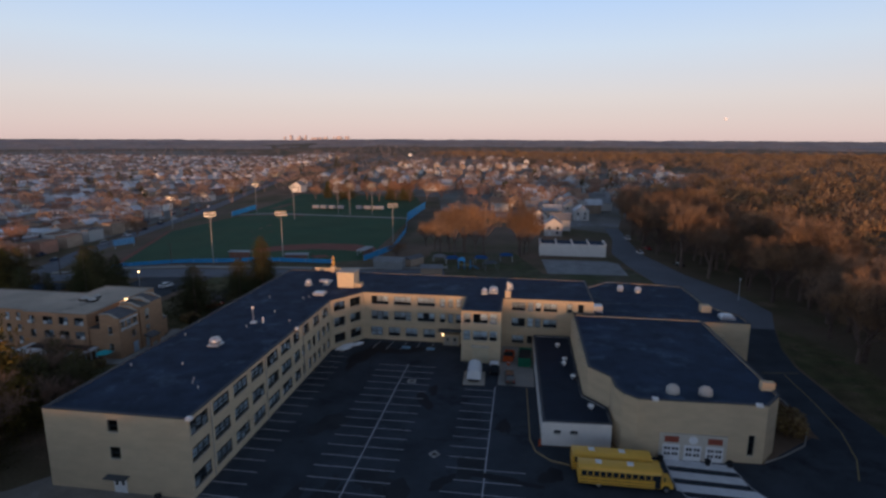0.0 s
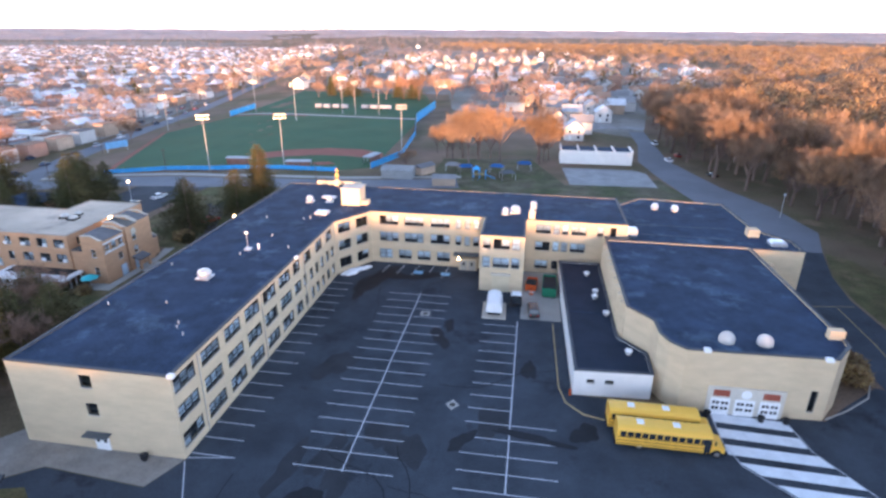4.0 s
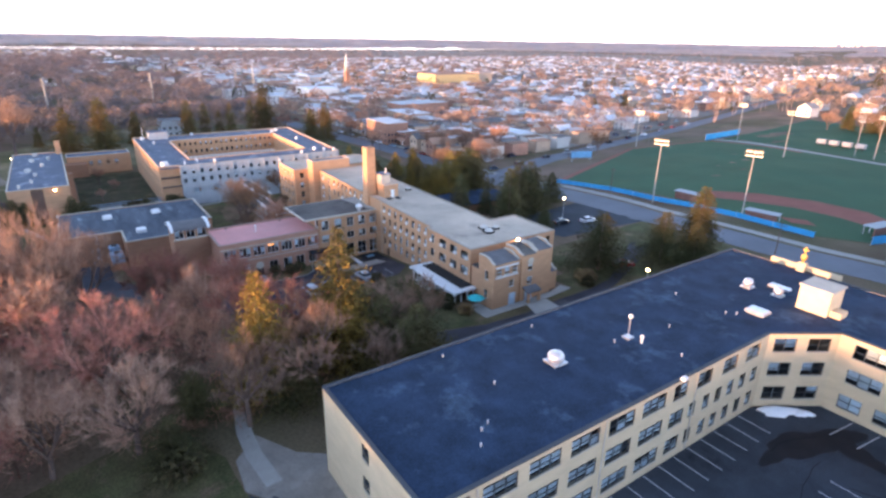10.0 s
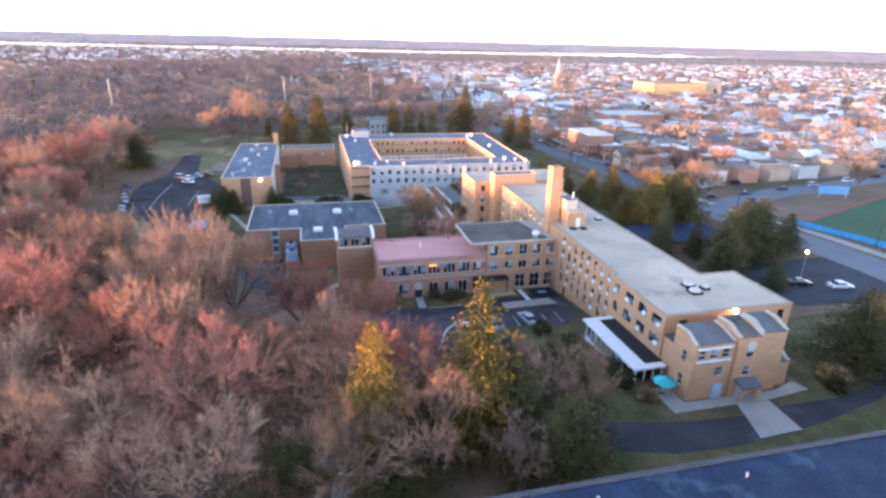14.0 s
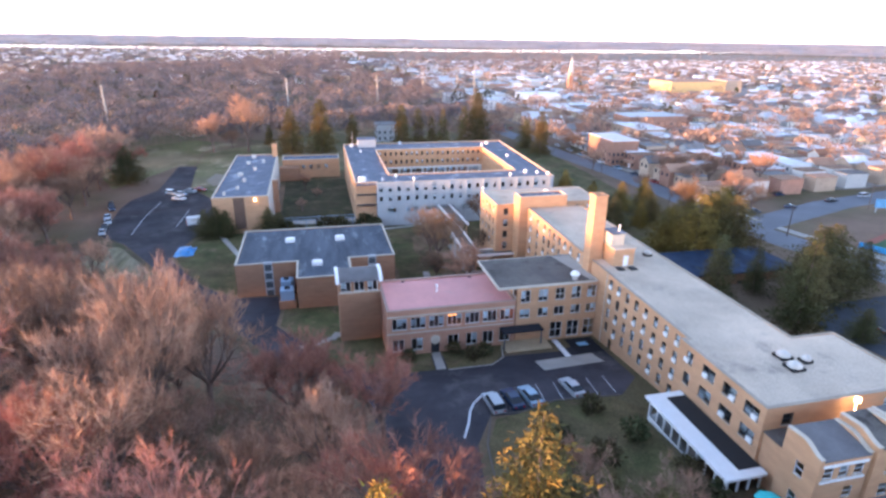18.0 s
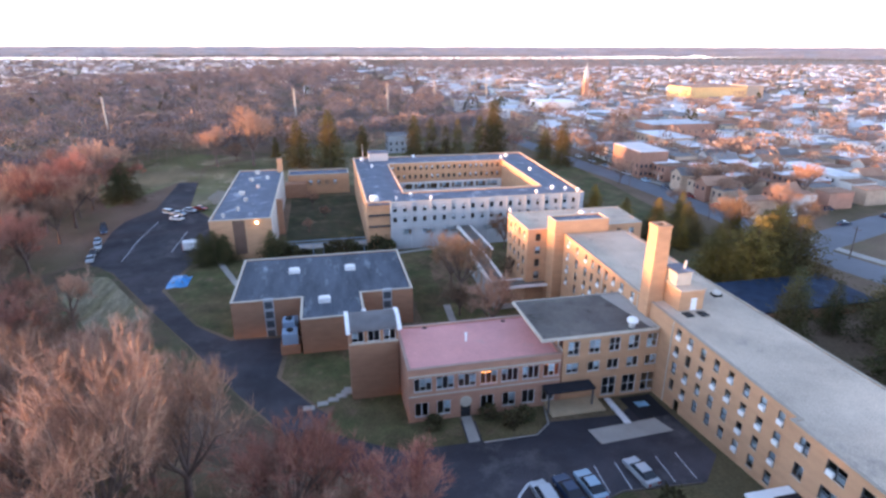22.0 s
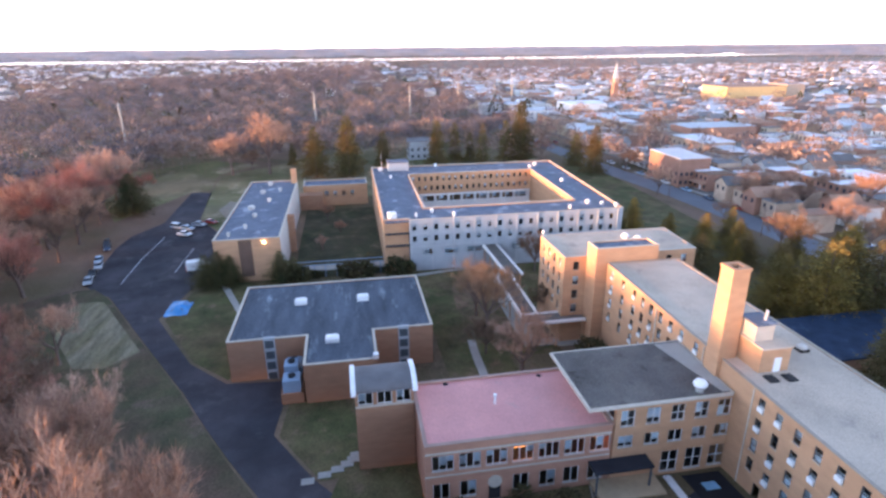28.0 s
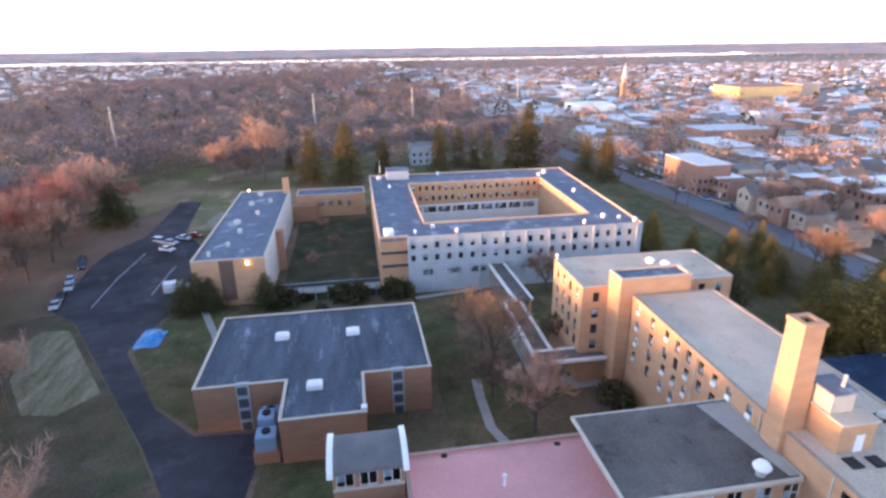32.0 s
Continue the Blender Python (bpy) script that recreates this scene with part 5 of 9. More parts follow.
def build_porch_bays():
    p = thing("sun_porch", "white glazed sun porch with black deck roof", "porch")
    x0, x1, y0, y1, zg, zr = -95.3, -80.9, 72.2, 76.85, -1.9, 1.5
    part("base", Geo().box(x0, y0, zg - 1.5, x1, y1, zg + 1.0), M_WHITE, p)
    part("roof", Geo().box(x0 - 0.5, y0 - 0.5, zr, x1 + 0.5, y1, zr + 0.35), M_WHITE, p, "white roof with wide eaves")
    part("roof_deck", Geo().box(x0 + 0.6, y0 + 1.9, zr + 0.35, x1 - 0.6, y1, zr + 0.42), M_BLACK, p)
    for i in range(10):
        x = x0 + 0.12 + (x1 - x0 - 0.24) * i / 9
        part("post", Geo().box(x - 0.1, y0, zg + 1.0, x + 0.1, y0 + 0.2, zr), M_WHITE, p)
        if i < 9:
            xb = x0 + 0.12 + (x1 - x0 - 0.24) * (i + 1) / 9
            part("pane", Geo().quad((x + 0.1, y0 + 0.1, zg + 1), (xb - 0.1, y0 + 0.1, zg + 1), (xb - 0.1, y0 + 0.1, zr), (x + 0.1, y0 + 0.1, zr)), GLASS, p)
    for xx in (x0, x1 - 0.2):
        for i in range(4):
            y = y0 + 0.3 + (y1 - y0 - 0.5) * i / 3
            part("post", Geo().box(xx, y - 0.1, zg + 1.0, xx + 0.2, y + 0.1, zr), M_WHITE, p)
            if i < 3:
                yb = y + (y1 - y0 - 0.5) / 3
                part("pane", Geo().quad((xx + 0.1, y + 0.1, zg + 1), (xx + 0.1, yb - 0.1, zg + 1), (xx + 0.1, yb - 0.1, zr), (xx + 0.1, y + 0.1, zr)), GLASS, p)
    # end bays: three brick gabled fronts with curved side parapets and lean-to roofs
    b = thing("end_bays", "orange-buff brick end bays with pale curved parapets", "bay")
    slate = mat("grey_lean_to_roof", (0.15, 0.145, 0.15), 0.85, 0.25, 0.4, 8, 0.15)
    specs = ((76.3, 82.3, -74.9, 8.15, slate, {0: [(2.3, 4.9, 0.95, 1.6, 1, 2, (0,), 0.4), (2.3, 1.3, 0.95, 1.6, 1, 2, (0,), 0.4)], 1: grid([1.2, 3.0, 4.8], (5.95,), 1.15, 1.35, 1, 2, (0,), 0.4) + grid([4.2], (3.3,), 1.1, 1.3, 1, 2, (0,), 0.4)}),
             (82.5, 86.1, -74.6, 8.8, M_ROOF_T, {1: [(2.1, 5.7, 1.05, 1.8, 1, 2, (0,), 0.4), (2.1, 3.0, 1.15, 1.4, 1, 2, (0,), 0.6)]}),
             (86.3, 90.3, -75.0, 8.9, slate, {}),
             (90.4, 92.7, -75.7, 3.5, slate, {}))
    for y0, y1, xf, zt, rm, wins in specs:
        xb = -79.2
        poly = [(xb, y0), (xf, y0), (xf, y1), (xb, y1)]
        for k in range(4):
            ws = wins.get(k, [])
            mtx = wall(b, poly[k], poly[(k + 1) % 4], -2.4, zt, ws, M_CONV)
            for w in ws:
                put_window(b, mtx @ pose(w[0], 0, w[1]), w[2], w[3], w[4], w[5], M_FRAMEW, w[6], w[7])
        part("lean_to_roof", Geo().add([(xf + 0.12, y0 + 0.3, zt - 0.02), (xf + 0.12, y1 - 0.3, zt - 0.02), (xb, y1 - 0.3, zt + 0.75), (xb, y0 + 0.3, zt + 0.75), (xf + 0.12, y0 + 0.3, zt + 0.12), (xf + 0.12, y1 - 0.3, zt + 0.12), (xb, y1 - 0.3, zt + 0.9), (xb, y0 + 0.3, zt + 0.9)],
                                       [(4, 5, 6, 7), (3, 2, 1, 0), (0, 1, 5, 4), (2, 3, 7, 6), (1, 2, 6, 5), (3, 0, 4, 7)]), rm, b)
        part("back_gable", Geo().box(xb, y0 + 0.35, zt, xb + 0.3, y1 - 0.35, zt + 0.74), M_CONV, b)
        for y in (y0, y1 - 0.36):
            pts = [(xf + (xb - xf) * t, zt + 0.12 + 0.8 * smoothstep((t - 0.04) / 0.5) - 0.1 * smoothstep((t - 0.6) / 0.4)) for t in np.linspace(0, 1, 15)]
            ge, cp = Geo(), Geo()
            n = len(pts)
            ring = [(4 * i + k, 4 * i + (k + 1) % 4, 4 * i + 4 + (k + 1) % 4, 4 * i + 4 + k) for i in range(n - 1) for k in range(4)] + [(0, 3, 2, 1), tuple(4 * n - 4 + k for k in range(4))]
            ge.add([(u, yy, zz) for u, h in pts for yy, zz in ((y + 0.01, zt - 0.05), (y + 0.35, zt - 0.05), (y + 0.35, h), (y + 0.01, h))], ring)
            cp.add([(u, yy, zz) for u, h in pts for yy, zz in ((y - 0.05, h), (y + 0.41, h), (y + 0.41, h + 0.15), (y - 0.05, h + 0.15))], ring)
            part("shaped_parapet", ge, M_CONV, b)
            part("parapet_coping", cp, M_STONE, b, "pale limestone curved coping")
    part("window_band", Geo().box(-74.9, 76.7, 5.55, -74.78, 81.9, 5.8).box(-74.9, 76.7, 7.4, -74.78, 81.9, 7.7), M_FRAMEW, b, "white bands above and below the windows")
    part("window_arch", Geo().lathe(0, 0, [(0.72, 0), (0.72, 0.1)], 16), M_STONE, b, "pale stone arch over the window", at=pose(-74.62, 84.6, 7.45, 0, 90))
    part("link", Geo().box(-82.5, 77.2, -2.2, -79.2, 90.0, 5.6), M_CONV, b)
    part("link_roof", Geo().box(-82.5, 77.1, 5.6, -79.22, 90.2, 5.75), M_ROOF_T, b)
    part("door", Geo().box(-74.9, 80.0, -0.6, -74.78, 81.5, 2.0), mat("pale_blue_door", (0.42, 0.52, 0.62), 0.6), b, "pale blue door")
    part("entrance_door", Geo().box(-74.6, 83.6, -0.6, -74.48, 85.2, 1.9), mat("pale_blue_door", (0.42, 0.52, 0.62), 0.6), b, "pale blue entrance door")
    part("door_hood", Geo().add([(-74.6, 83.0, 2.4), (-72.9, 83.0, 1.9), (-72.9, 86.2, 1.9), (-74.6, 86.2, 2.4), (-74.6, 83.0, 2.7), (-72.9, 83.0, 2.1), (-72.9, 86.2, 2.1), (-74.6, 86.2, 2.7)], [(4, 5, 6, 7), (3, 2, 1, 0), (0, 1, 5, 4), (1, 2, 6, 5), (2, 3, 7, 6), (3, 0, 4, 7)]), slate, b)
    for y in (83.3, 85.9):
        part("hood_pier", Geo().box(-73.4, y - 0.22, -1.0, -73.0, y + 0.22, 1.95), M_CONV, b)
    part("flood_lamp", Geo().tube((-81.6, 87.6, 5.7), (-81.6, 87.6, 8.6), 0.05, 0.05).lathe(-81.6, 87.6, [(0.06, 8.5), (0.3, 8.6), (0.3, 9.0), (0.06, 9.1)], 10), M_LAMP, b, "lit floodlight behind the parapet")
    u = thing("patio_umbrella", "turquoise patio umbrella beside the brick bay", "umbrella", at=pose(-77.2, 74.4, g(-77.2, 74.4)))
    part("pole", Geo().tube((0, 0, 0), (0, 0, 2.5), 0.03, 0.03), M_METAL, u)
    part("canopy", Geo().lathe(0, 0, [(1.55, 1.95), (1.5, 2.0), (0.8, 2.35), (0.05, 2.6)], 8), M_TEAL, u)
    part("base", Geo().lathe(0, 0, [(0.3, 0.0), (0.3, 0.1), (0.08, 0.15)], 10), M_BLACK, u)


build_porch_bays()

# ---------------------------------------------------------------- convent grounds
drape("forecourt", [(-121.6, 47.0), (-118.0, 60.0), (-117.4, 70.0), (-121.5, 77.5), (-106.0, 77.0), (-101.8, 72.5), (-102.6, 62.6), (-100.4, 57.0), (-101.0, 52.5), (-95.0, 49.0), (-84.0, 47.0), (-78.0, 52.0), (-75.0, 60.0), (-73.4, 62.9), (-68.1, 61.5), (-70.0, 52.0), (-80.0, 40.0), (-96.0, 38.5), (-112.0, 36.0), (-119.0, 38.0)], M_DRIVE, 0.05,
      label="dark asphalt forecourt of the convent", category="forecourt")
drape("front_drive", [(-73.4, 62.9), (-68.1, 61.5), (-66.0, 68.9), (-65.6, 76.4), (-66.3, 85.2), (-67.7, 93.2), (-69.7, 103.0), (-74.0, 114.0), (-80.0, 130.0), (-85.0, 127.0), (-79.0, 117.0), (-75.4, 110.2), (-72.7, 105.0), (-71.3, 98.0), (-71.2, 89.7), (-70.4, 80.3), (-70.9, 71.6)], M_DRIVE, 0.045, label="curving asphalt drive before the convent", category="drive")
drape("entrance_walk", [(-72.8, 82.6), (-72.7, 87.4), (-66.5, 86.8), (-66.2, 80.4)], M_CONC, 0.08, label="pale concrete entrance walk", category="walk")
drape("bay_terrace", [(-78.5, 73.4), (-72.7, 73.2), (-72.8, 88.0), (-73.7, 94.9), (-76.0, 94.4), (-74.6, 90.4), (-74.6, 76.0), (-78.5, 76.0)], M_CONC, 0.1, label="concrete terrace round the brick bays", category="terrace")
drape("forecourt_island", [(-111.4, 64.6), (-112.0, 75.2), (-115.4, 74.6), (-114.8, 64.4)], M_CONC, 0.1, label="concrete loading island", category="island")
drape("entrance_path", [(-122.2, 48.9), (-122.2, 50.3), (-115.8, 49.9), (-115.8, 48.4)], M_CONC, 0.08, label="concrete path to the arched door", category="path")
drape("entrance_lawn_a", [(-122.3, 50.6), (-122.3, 61.0), (-117.8, 59.8), (-115.6, 57.4), (-115.6, 50.2)], M_GRASS, 0.09, label="clipped lawn before the pink-roofed wing", category="lawn")
kerb("kerb_4", [(-122.2, 61.2), (-117.6, 60.0), (-115.4, 57.5), (-115.4, 50.3)])
drape("entrance_lawn_b", [(-122.3, 48.6), (-115.8, 48.2), (-116.0, 40.0), (-123.0, 30.0), (-130.8, 32.0), (-130.8, 41.6), (-122.3, 41.6)], M_GRASS, 0.09, label="lawn beside the stair tower", category="lawn")
drape("planted_island", [(-100.8, 57.0), (-102.4, 62.6), (-101.4, 70.5), (-97.0, 74.0), (-95.8, 71.6), (-80.5, 70.8), (-74.5, 72.0), (-73.0, 62.0), (-78.0, 53.5), (-84.5, 48.6), (-95.0, 50.4), (-100.0, 53.0)], M_GRASS, 0.07, label="lawn with shrubs in the drive loop", category="lawn")
kerb("kerb_5", [(-101.8, 72.0), (-102.6, 62.6), (-100.9, 57.0), (-101.2, 52.6), (-95.0, 50.2), (-84.5, 48.4)], m=mat("earthy_kerb", (0.15, 0.13, 0.115), 0.9, 0.25), label="worn earthy kerb of the drive loop")
kerb("kerb_6", [(-106.3, 52.9), (-104.6, 51.2), (-102.6, 50.1), (-100.0, 49.2), (-96.9, 47.8)], w=0.3, m=mat("white_kerb_paint", (0.62, 0.63, 0.66), 0.8, 0.2), label="white-painted curved kerb at the tip of the drive loop")
for i in range(5):
    y = 61.6 + 2.7 * i
    drape("stall_line_c", strip([(-107.6, y), (-102.6, y - 0.6)], 0.13), M_LINE, 0.075, kind="structure", label="white stall line", category="line")
drape("service_road", [(-119.0, 38.0), (-112.0, 36.0), (-114.5, 31.0), (-122.0, 26.0), (-137.0, 17.2), (-148.0, 11.2), (-157.0, 6.5), (-173.0, -3.2), (-201.0, -20.2), (-206.0, -26.0), (-212, -30.5), (-217, -29), (-236, -31), (-247, -30.4), (-260, -24.5), (-301, -25.4), (-299, -17.5), (-262, -14), (-243, -3.5), (-232, 1.5), (-206, 1.5), (-203.0, -2.6), (-187.0, -5.8), (-167.0, 5.2), (-158.5, 13.0), (-157.5, 22.8), (-151.0, 23.2), (-141.5, 22.6), (-130.2, 28.8), (-123.0, 34.0)], M_DRIVE, 0.05,
      label="dark asphalt service road and lot beside the wood", category="road")
drape("hall_lawn", [(-186.5, -4.4), (-201.0, -1.8), (-203.5, 3.0), (-203.8, 20.0), (-182.0, 20.0), (-182.0, 13.6), (-159.6, 13.2), (-167.5, 5.6)], M_GRASS, 0.07, label="lawn beside the lecture hall", category="lawn")
drape("hall_path", [(-202.4, 4.0), (-182.0, 12.0), (-182.0, 13.4), (-202.4, 5.6)], M_CONC, 0.09, label="concrete path to the lecture hall", category="path")
drape("bank_lawn", [(-150.0, 24.0), (-141.0, 23.4), (-129.8, 29.6), (-130.5, 42.0), (-149.0, 42.0)], M_GRASS, 0.07, label="sloping lawn between hall and tower", category="lawn")
drape("court_lawn_b", [(-203.0, 49.8), (-203.0, 104.0), (-176.0, 103.0), (-175.2, 72.0), (-158.0, 72.0), (-158.0, 62.0), (-136.5, 62.0), (-136.5, 50.0), (-181.0, 50.0)], M_GRASS, 0.06, label="worn lawn between the buildings", category="lawn")
drape("inner_lawn", [(-203.8, 20.5), (-203.8, 43.0), (-266, 43.4), (-266, 20.5)], mat("dull_court_grass", (0.075, 0.068, 0.040), 0.95, 0.5, 0.2, 4, 0.4, tint=(0.055, 0.062, 0.030), spots=0.5, spot_col=(0.11, 0.085, 0.055), spot_scale=0.2), 0.06, label="lawn between dormitory and quadrangle", category="lawn")
drape("meadow", [(-206.5, -25.5), (-201.2, -20.8), (-173.4, -3.8), (-157.2, 6.0), (-137.2, 16.7), (-122.2, 25.4), (-118, 18), (-150, -14), (-176, -34), (-198, -42), (-206, -33)], mat("leafy_meadow", (0.080, 0.080, 0.040), 0.95, 0.45, 0.15, 3, 0.4, tint=(0.135, 0.088, 0.062), spots=0.5, spot_col=(0.15, 0.10, 0.075), spot_scale=0.12), 0.06, label="leaf-strewn meadow beside the service road", category="meadow")
drape("far_lawn", [(-262, -13.5), (-298, -18), (-330, -20), (-400, 60), (-380, 130), (-285, 125), (-272, 108), (-282, 40), (-282, 18), (-268, 2.6), (-232, 2.4), (-243, -3)], M_DORMANT, 0.05, step=12, label="open lawn beyond the college", category="lawn")
drape("north_green", [(-300, 118), (-268, 112), (-204, 107), (-176, 104), (-174, 101), (-162, 101), (-158, 96), (-146, 104), (-146, 132), (-199, 143), (-257, 146), (-330, 148)], M_GRASS, 0.05, label="green strip between the buildings and the avenue", category="lawn")
drape("mown_plot", [(-198.5, -20.5), (-173.5, -5.2), (-168.0, -9.5), (-169.0, -15.0), (-189.0, -28.0), (-199.0, -25.5)], mat("pale_mown_hay", (0.23, 0.20, 0.135), 0.95, 0.45, 0.5, 4, 0.3, stretch=(0.3, 1.6, 1), tint=(0.17, 0.15, 0.085)), 0.09, label="pale mown plot with stripes in the meadow", category="meadow")
drape("west_lawn", [(-264, -41), (-300, -26), (-301, -18.6), (-332, -21), (-352, -6), (-368, -30), (-345, -66), (-300, -58)], M_DORMANT, 0.05, step=10, label="open winter lawn beyond the parking lot", category="lawn")
drape("bay_lawn", [(-79.0, 66.0), (-73.4, 64.2), (-71.0, 71.6), (-70.6, 81.8), (-72.6, 82.5), (-72.6, 73.3), (-79.0, 73.3)], M_GRASS, 0.06, label="lawn between the brick bays and the drive", category="lawn")
drape("bay_lawn_b", [(-72.7, 87.5), (-71.3, 87.4), (-71.4, 98.0), (-72.9, 105.0), (-80.0, 101.0), (-80.0, 95.2), (-73.6, 95.2)], M_GRASS, 0.06, label="lawn beside the brick bays", category="lawn")
drape("wing_lawn", [(-68.0, 61.0), (-65.0, 50.0), (-54.2, 42.0), (-54.2, 113.0), (-69.6, 104.0), (-67.6, 93.2), (-66.2, 85.2), (-65.5, 76.4), (-65.9, 68.9)], M_GRASS, 0.04, label="strip of lawn along the school wing", category="lawn")
drape("court_soil", [(-191, 57.5), (-200.5, 62.5), (-201.5, 67.5), (-186.0, 67.8), (-165.5, 65.0), (-160.0, 60.5), (-172.0, 58.5), (-180.0, 56.5)], mat("bare_court_soil", (0.20, 0.125, 0.08), 0.98, 0.4, 0.4, 4, 0.4, tint=(0.13, 0.10, 0.055), spots=0.4, spot_col=(0.10, 0.10, 0.04), spot_scale=0.3), 0.09, label="bare brown soil under the court trees", category="soil")
drape("court_path", strip([(-200.5, 50.5), (-202.0, 59.0), (-203.2, 68.0)], 1.5), M_CONC, 0.1, label="concrete path along the panelled front", category="path")
drape("court_path_b", strip([(-166.0, 56.6), (-160.0, 56.1), (-152.0, 55.8), (-146.0, 57.4)], 1.5), M_CONC, 0.1, label="concrete path across the court", category="path")
drape("bare_patch", [(-262, -6), (-272, -10), (-284, -8), (-280, -3), (-268, 0)], mat("sandy_patch", (0.26, 0.22, 0.17), 0.95, 0.2), 0.1, label="sandy bare patch in the far lawn", category="patch")
# the shadow beside the loading island, laid down as a near-black sheet
drape("areaway_paving", [(-121.6, 72.6), (-121.6, 77.6), (-115.6, 77.2), (-115.6, 72.4)], mat("shadow_dark_asphalt", (0.022, 0.023, 0.027), 0.85, 0.2), 0.1, label="dark sheet painted as a shadow beside the loading island", category="paving")
drape("island_walk", strip([(-122.0, 70.9), (-115.0, 70.4)], 1.0), mat("white_road_paint", (0.72, 0.73, 0.75), 0.7, 0.15, 0.8, 8, 0.05), 0.13, label="pale painted walk to the loading island", category="walk")
drape("accessible_bay", rect(-119.9, 74.0, -118.5, 75.8), M_BLUEP, 0.13, label="blue accessible bay mark", category="mark")
steps = thing("garden_stair", "pale curved concrete garden steps on the bank", "stairs")
for i in range(6):
    x, y = -134.2 + 0.85 * i, 34.0 - 0.2 * i - 0.2 * i * i
    z = g(x, y)
    part("step", Geo().box(x - 0.55, y - 0.8, z - 0.5, x + 0.55, y + 0.8, z + 0.3 - 0.03 * i), M_CONC, steps)


def build_side_block():
    b = thing("rectory_block", "three-storey pale rendered block with grey flat roof", "building")
    poly = [(-63.5, -16.0), (-46.0, -16.0), (-46.0, 0.0), (-63.5, 0.0)]
    ws = grid([3.5, 7.0, 10.5, 14.0], (8.0, 4.6, 1.2), 1.1, 1.6, 1, 2, (0,), 0.4)
    shell(b, poly, -0.5, 11.0, M_WHITEW, mat("grey_gravel_roof", (0.24, 0.24, 0.26), 0.9, 0.2), {2: ws, 1: ws, 0: ws}, slabs=(0.1, 3.6, 7.1), parapet=0.2)
    part("string_course", Geo().box(-63.5, 0.0, 3.7, -46.0, 0.06, 3.95), M_STONE, b)
    part("roof_vent", Geo().lathe(-56, -6, [(0.5, 10.7), (0.5, 11.2), (0.7, 11.3), (0.3, 11.9)], 10), M_METAL, b)


build_side_block()

# ================================================================ trees
def raw_mesh(name, verts, faces_n, m, smooth=False):
    """A mesh of equal polygons from an array of vertices, faces_n corners each, none shared."""
    v = np.asarray(verts, dtype=np.float32).reshape(-1, 3)
    me = bpy.data.meshes.new(name)
    n = len(v) // faces_n
    me.vertices.add(len(v))
    me.vertices.foreach_set("co", v.ravel())
    me.loops.add(len(v))
    me.loops.foreach_set("vertex_index", np.arange(len(v), dtype=np.int32))
    me.polygons.add(n)
    me.polygons.foreach_set("loop_start", np.arange(0, len(v), faces_n, dtype=np.int32))
    me.polygons.foreach_set("loop_total", np.full(n, faces_n, dtype=np.int32))
    me.materials.append(m)
    me.update(calc_edges=True)
    return me


M_TWIG = islands(mat("bare_twigs", (0.38, 0.21, 0.14), 0.95, 0.25, 0.15, 3, 0.0, tint=(0.32, 0.21, 0.16), rnd=0.4), 0.65, 1.4, 0.012)
M_TWIGR = islands(mat("reddish_budding_twigs", (0.42, 0.165, 0.12), 0.95, 0.2, 0.15, 3, 0.0, tint=(0.32, 0.165, 0.13), rnd=0.25), 0.65, 1.4, 0.012)
M_TWIGF = islands(mat("far_bare_twigs", (0.31, 0.185, 0.095), 0.95, 0.45, 0.09, 0.6, 0.0, tint=(0.17, 0.12, 0.09), spots=0.3, spot_col=(0.10, 0.095, 0.05), spot_scale=0.012), 0.65, 1.35, 0.012)
M_TWIGE = islands(mat("east_wood_twigs", (0.25, 0.145, 0.085), 0.95, 0.25, 0.15, 3, 0.0, tint=(0.21, 0.14, 0.10), rnd=0.35), 0.65, 1.4, 0.012)
M_TWIGW = islands(mat("mixed_wood_twigs", (0.225, 0.175, 0.165), 0.95, 0.5, 0.075, 0.6, 0.0, tint=(0.125, 0.12, 0.14), spots=0.28, spot_col=(0.34, 0.20, 0.14), spot_scale=0.06), 0.82, 1.2, 0.012)
M_TWIGT = islands(mat("town_bare_twigs", (0.34, 0.215, 0.155), 0.95, 0.45, 0.06, 1, 0.0, tint=(0.22, 0.165, 0.15)), 0.65, 1.35, 0.015)
M_PINE = islands(mat("dark_conifer_needles", (0.068, 0.070, 0.030), 0.9, 0.3, 0.3, 3, 0.0, tint=(0.105, 0.085, 0.038), rnd=0.35), 0.7, 1.35, 0.015)
# the next two needle colours have low sunlight painted in, gold and warm
M_SUNGOLD = islands(mat("sun_tinted_gold_needles", (0.25, 0.16, 0.038), 0.9, 0.35, 0.3, 3, 0.0, tint=(0.13, 0.105, 0.036), rnd=0.2), 0.75, 1.25, 0.012)
M_PINEW = islands(mat("sun_tinted_warm_needles", (0.16, 0.105, 0.042), 0.9, 0.3, 0.3, 3, 0.0, tint=(0.115, 0.10, 0.042), rnd=0.35), 0.7, 1.35, 0.015)
M_SHRUB = islands(mat("shrub_leaves", (0.055, 0.062, 0.028), 0.9, 0.25, 0.3, 3, 0.0, tint=(0.09, 0.07, 0.035), rnd=0.3), 0.6, 1.5, 0.02)


